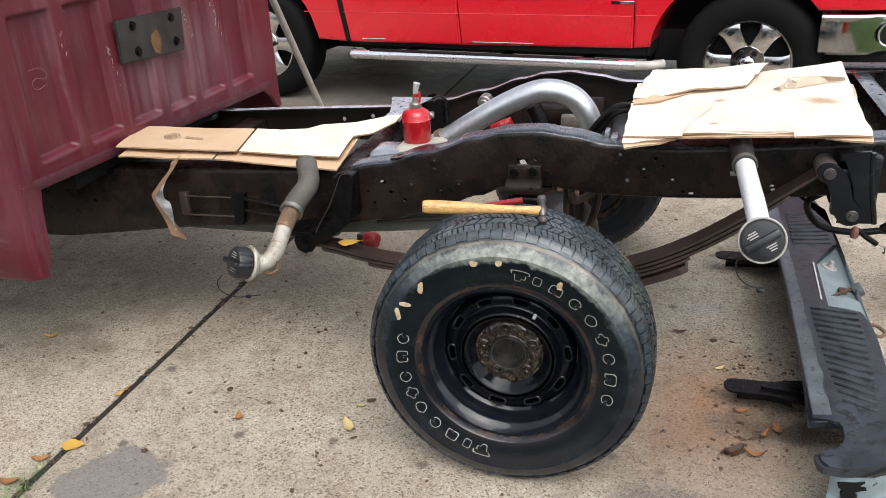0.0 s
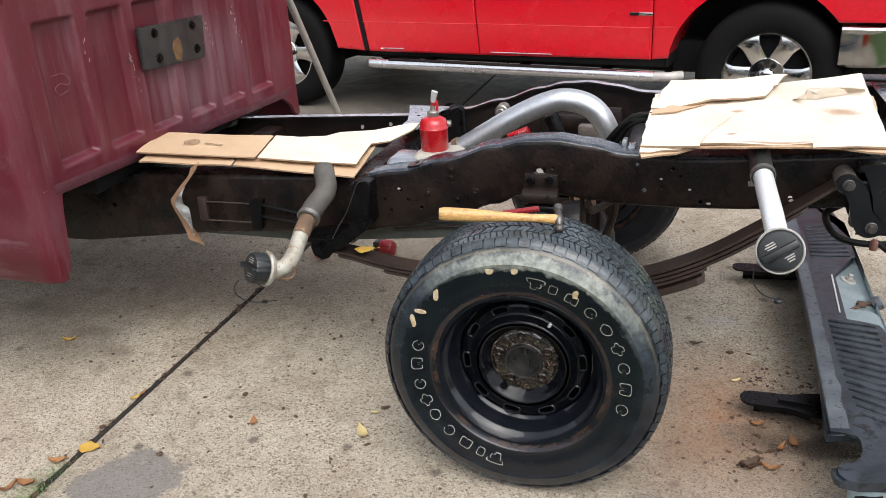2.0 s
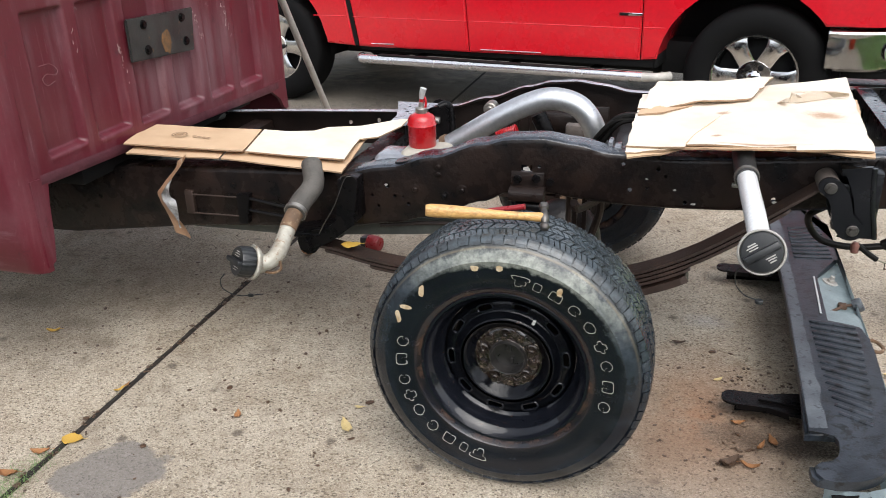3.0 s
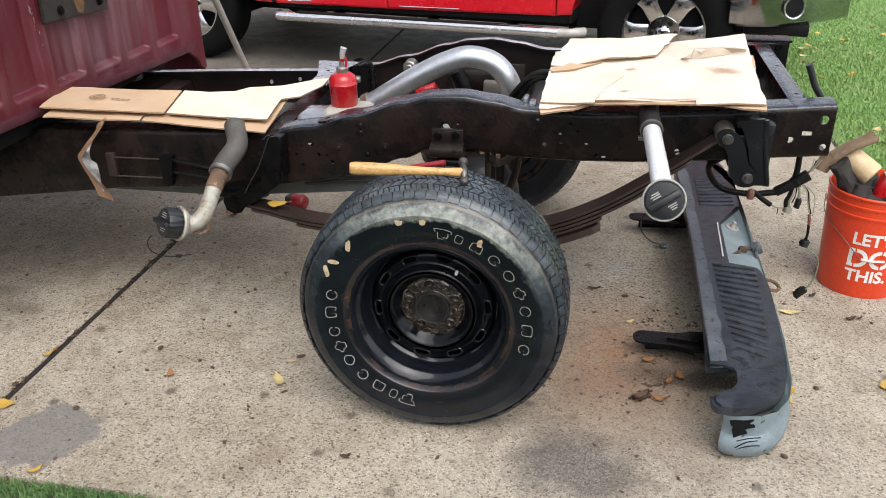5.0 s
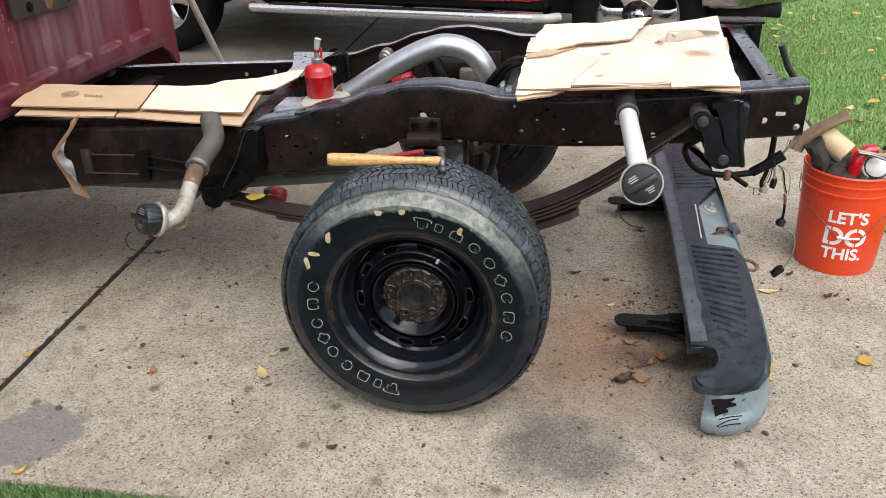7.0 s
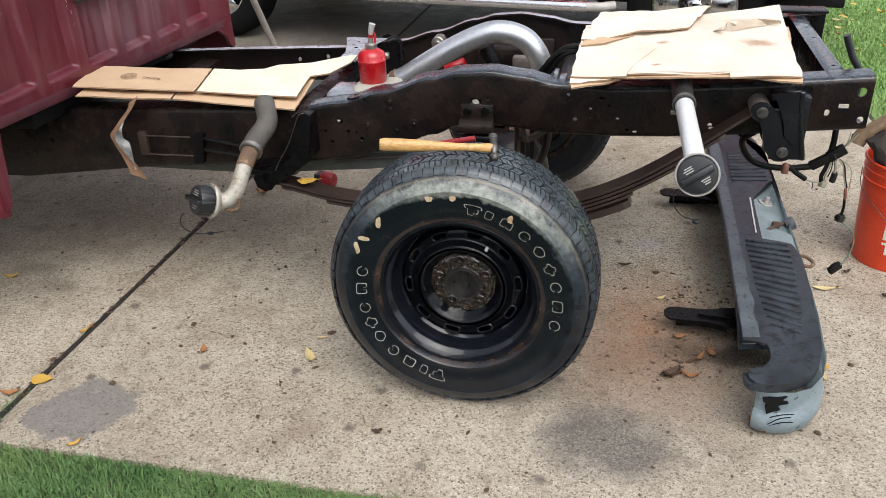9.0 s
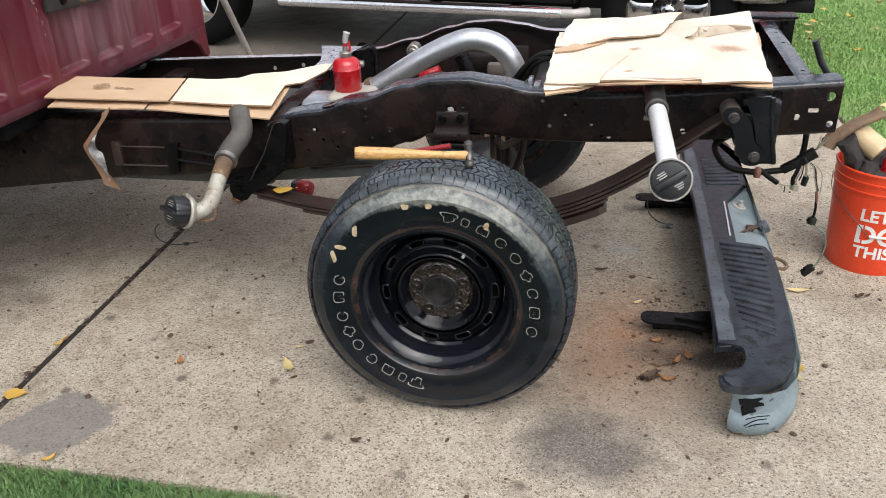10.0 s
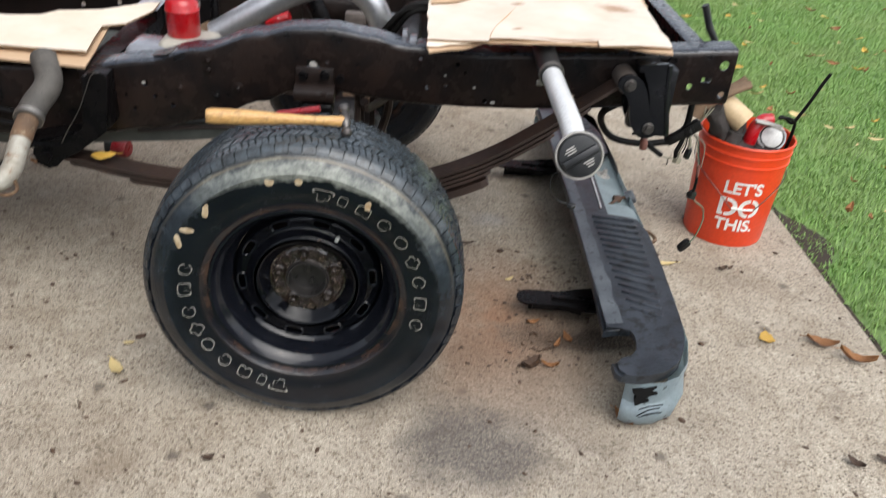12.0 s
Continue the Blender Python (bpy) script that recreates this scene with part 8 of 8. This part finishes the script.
part("tread_strip", b, "dark_trim", board, "black tread strip")
b = bm_new()
tube(b, [(-0.608, -0.10, 0.398), (-0.52, -0.09, 0.400), (-0.46, -0.03, 0.40)], 0.027, 16)
part("board_end", b, "pole_grey", board, "dull grey board end")
for x in (-2.2, -1.5, -0.95):
    b = bm_new()
    box(b, x - 0.03, x + 0.03, -0.08, 0.3, 0.385, 0.40, 0.003)
    part("board_bracket", b, "dark_trim", board)


def alloy_wheel(x, y, flip):
    w = new("road_wheel")
    w.parent = red
    w.matrix_basis = pose(x, y, WR, 0, 0, 180 if flip else 0)
    w["label"] = "bright alloy wheel with a black tyre"
    b = bm_new()
    prof = [(0.235, 0.03), (0.242, 0.01), (0.26, -0.004), (0.30, -0.014), (0.34, -0.010), (0.365, 0.004), (0.378, 0.022), (0.384, 0.05), (0.385, 0.12), (0.384, 0.19), (0.378, 0.22), (0.35, 0.245), (0.24, 0.22)]
    prof = [(r + 0.02 * (r - 0.235) / 0.15, y) for r, y in prof]
    lathe(b, prof, 72, ALONG_Y)
    part("tyre", b, "car_tyre", w, "black road tyre")
    b = bm_new()
    lathe(b, [(0.240, 0.028), (0.248, 0.012), (0.245, 0.004), (0.236, 0.004), (0.230, 0.012), (0.222, 0.03), (0.215, 0.20)], 64, ALONG_Y)
    rim = part("rim", b, "alloy", w)
    b = bm_new()
    lathe(b, [(0, 0.10), (0.20, 0.10), (0.215, 0.11)], 40, ALONG_Y)
    part("brake_disc", b, "dark_trim", w, "dark brake behind the spokes")
    for k in range(6):
        a = radians(60 * k)
        b = bm_new()
        rows = []
        for rr, wd, yy in ((0.040, 0.040, 0.030), (0.085, 0.044, 0.020), (0.13, 0.045, 0.010), (0.18, 0.047, 0.004), (0.215, 0.058, 0.004), (0.238, 0.078, 0.012)):
            rows.append([b.verts.new((rr, yy + dy, s * wd * f)) for s, f, dy in ((-1, 1, 0.03), (-1, 1, 0.006), (-1, 0.7, 0.0), (1, 0.7, 0.0), (1, 1, 0.006), (1, 1, 0.03))])
        for p, q in zip(rows, rows[1:]):
            for i in range(6):
                b.faces.new((p[i], p[(i + 1) % 6], q[(i + 1) % 6], q[i]))
        bmesh.ops.transform(b, matrix=pose(0, 0, 0, 0, -math.degrees(a), 0), verts=b.verts)
        part("spoke", b, "alloy", w)
    b = bm_new()
    lathe(b, [(0, 0.000), (0.030, 0.001), (0.040, 0.008), (0.046, 0.016), (0.096, 0.016), (0.106, 0.028), (0.108, 0.06)], 40, ALONG_Y)
    part("hub_cap", b, "chrome", w)
    for k in range(6):
        a = radians(60 * k)
        b = bm_new()
        disc(b, pose(0.070 * math.cos(a), 0.020, 0.070 * math.sin(a)) @ TO_CAM, 0.0155, 0.022, 14, 0.004)
        part("lug_nut", b, "dark_trim", w)
    return w


for cx in (-0.06, -WB):
    b = bm_new()
    ring = [(cx + (AR + 0.012) * math.cos(a), AZ + (AR + 0.012) * math.sin(a)) for a in np.linspace(-0.1, math.pi + 0.1, 24)]
    lo = [[b.verts.new((u, yy, v)) for u, v in ring] for yy in (0.02, 0.42)]
    for k in range(len(ring) - 1):
        b.faces.new((lo[0][k], lo[0][k + 1], lo[1][k + 1], lo[1][k]))
    b.faces.new(lo[1])
    bmesh.ops.solidify(b, geom=b.faces[:], thickness=0.006)
    part("arch_liner", b, "dark_trim", red, "black wheel arch liner")
for x, y, f in ((0, 0.03, False), (-WB, 0.03, False), (0, 1.93, True), (-WB, 1.93, True)):
    alloy_wheel(x, y, f)


# ---------------------------------------------------------------- fallen leaves and crumbs
def leaf_mesh(name, mat, curl, slim, seed):
    b = bm_new()
    rg = random.Random(seed)
    rows = []
    for k in range(9):
        t = k / 8
        w = slim * math.sin(math.pi * t ** 0.8) ** 0.8 * (1 + 0.15 * rg.uniform(-1, 1)) + 0.01
        z = curl * (t - 0.5) ** 2 * 2
        rows.append([b.verts.new((t - 0.5, s * w, z + abs(s) * curl * 0.35 * (0.6 + 0.5 * rg.random()))) for s in (-1, -0.5, 0, 0.5, 1)])
    for p, q in zip(rows, rows[1:]):
        for i in range(4):
            b.faces.new((p[i], p[i + 1], q[i + 1], q[i]))
    tube(b, [(0.5, 0, curl * 0.5), (0.72, 0.03, curl * 0.4 + 0.02)], 0.012, 5)
    bmesh.ops.recalc_face_normals(b, faces=b.faces)
    me = bpy.data.meshes.new(name)
    b.to_mesh(me)
    b.free()
    me.shade_smooth()
    me.materials.append(M[mat])
    return me


LEAVES = {"yellow": [leaf_mesh("leaf", "leaf_yellow", 0.10, 0.36, 1), leaf_mesh("leaf", "leaf_yellow", 0.4, 0.2, 2)], "pale": [leaf_mesh("leaf", "leaf_pale", 0.25, 0.2, 3), leaf_mesh("leaf", "leaf_pale", 0.15, 0.14, 4)],
          "brown": [leaf_mesh("leaf", "leaf_brown", 0.35, 0.22, 5), leaf_mesh("leaf", "leaf_brown", 0.5, 0.16, 6)], "dark": [leaf_mesh("leaf", "leaf_dark", 0.3, 0.2, 7), leaf_mesh("leaf", "leaf_dark", 0.5, 0.3, 8)]}
WORDS = {"yellow": "yellow fallen leaf, slightly curled", "pale": "pale straw-yellow fallen leaf", "brown": "dry brown curled leaf", "dark": "small dark wet leaf scrap"}


def leaf(x, y, kind, size, turn, z=0.003, pick=0, where="on the concrete", tilt=0.0):
    ob = new("fallen_leaf", LEAVES[kind][pick])
    ob.matrix_basis = pose(x, y, z, tilt, 0, turn) @ Matrix.Diagonal((size, size, size, 1))
    return tagged(ob, WORDS[kind] + " " + where, "leaf", "fallen leaves")


for x, y, kind, size, turn, pick in (
    (-1.262, -0.118, "yellow", 0.066, 10, 0), (-1.31, -0.195, "brown", 0.055, 20, 0), (-1.288, 0.14, "yellow", 0.036, 60, 1), (-1.283, 0.17, "brown", 0.03, 80, 0), (-0.845, 0.105, "brown", 0.045, 110, 0),
    (-0.50, 0.128, "pale", 0.072, 125, 0), (-1.77, 0.42, "yellow", 0.05, 20, 1), (-0.50, 0.235, "pale", 0.03, 10, 0), (-1.14, 1.27, "brown", 0.06, 10, 1), (0.555, 0.65, "pale", 0.035, 40, 0),
    (0.607, 0.424, "brown", 0.042, 15, 0), (0.698, 0.352, "brown", 0.050, 110, 0), (0.663, 0.318, "brown", 0.045, 60, 1), (0.581, 0.222, "dark", 0.060, 45, 1), (0.792, 0.022, "brown", 0.07, 120, 0), (0.575, 0.232, "dark", 0.060, 35, 0), (0.63, 0.222, "brown", 0.05, 170, 1), (0.612, 0.525, "pale", 0.04, 5, 1),
    (1.095, 0.80, "pale", 0.075, 5, 1), (1.285, 0.785, "dark", 0.035, 20, 1), (1.315, 0.795, "dark", 0.028, 40, 0), (1.302, 0.408, "yellow", 0.06, 80, 0), (1.00, 0.345, "yellow", 0.07, 110, 0), (1.005, 0.29, "pale", 0.05, 100, 1),
    (1.46, 0.39, "brown", 0.09, 160, 0), (1.53, 0.315, "brown", 0.10, 150, 1), (1.34, -0.10, "dark", 0.045, 130, 1), (1.43, -0.085, "dark", 0.06, 160, 0), (-0.20, -0.17, "dark", 0.03, 20, 1), (1.19, 0.93, "dark", 0.03, 30, 1), (0.43, 0.86, "dark", 0.045, 5, 0),
    (-0.99, -0.36, "yellow", 0.04, 50, 1), (-1.33, -0.30, "brown", 0.06, 10, 0), (-1.36, -0.33, "brown", 0.05, 70, 1)):
    leaf(x, y, kind, size, turn, 0.004, pick)
leaf(*(-0.553, 0.390, 0.473)[:2], "yellow", 0.062, 20, (-0.553, 0.390, 0.473)[2] + 0.003, 0, "on the leaf spring")

rg = random.Random(21)
for k in range(270):
    y = -0.3 + 7.0 * rg.betavariate(1.1, 1.7)
    x = RIGHT_EDGE + 0.15 + 3.6 * rg.betavariate(1.0, 1.4)
    kind = rg.choices(("yellow", "pale", "brown"), (3, 5, 2))[0]
    leaf(x, y, kind, rg.uniform(0.034, 0.085), rg.uniform(0, 360), 0.016 + rg.uniform(0, 0.012), rg.randrange(2), "on the lawn", rg.uniform(-25, 25))

# crumbs of rust and dirt round the frame
b = bm_new()
rg = random.Random(33)
for k in range(700):
    if k < 90:
        x, y = rg.gauss(0.66, 0.10), rg.gauss(0.60, 0.13)
    elif 600 <= k:
        x, y = JOINT + rg.gauss(0, 0.012), -0.36 + 1.9 * rg.random()
    elif k < 150:
        x, y = rg.gauss(0.66, 0.12), rg.gauss(0.32, 0.06)
    else:
        x, y = rg.uniform(-1.9, 1.6), -0.36 + 2.4 * rg.random() ** 1.3
    s = rg.uniform(0.0018, 0.0062) * (1.6 if rg.random() < 0.1 else 1)
    r = bmesh.ops.create_icosphere(b, subdivisions=1, radius=s)
    bmesh.ops.scale(b, vec=(rg.uniform(0.8, 2.0), rg.uniform(0.7, 1.3), 0.5), verts=r["verts"])
    bmesh.ops.rotate(b, matrix=Matrix.Rotation(rg.uniform(0, 6.28), 3, "Z"), verts=r["verts"])
    bmesh.ops.translate(b, vec=(x, y, s * 0.4), verts=r["verts"])
tagged(finish("dirt_crumbs", b, "leaf_dark", smooth=False), "scattered dark crumbs of rust and dirt on the concrete", "debris", kind="stuff")
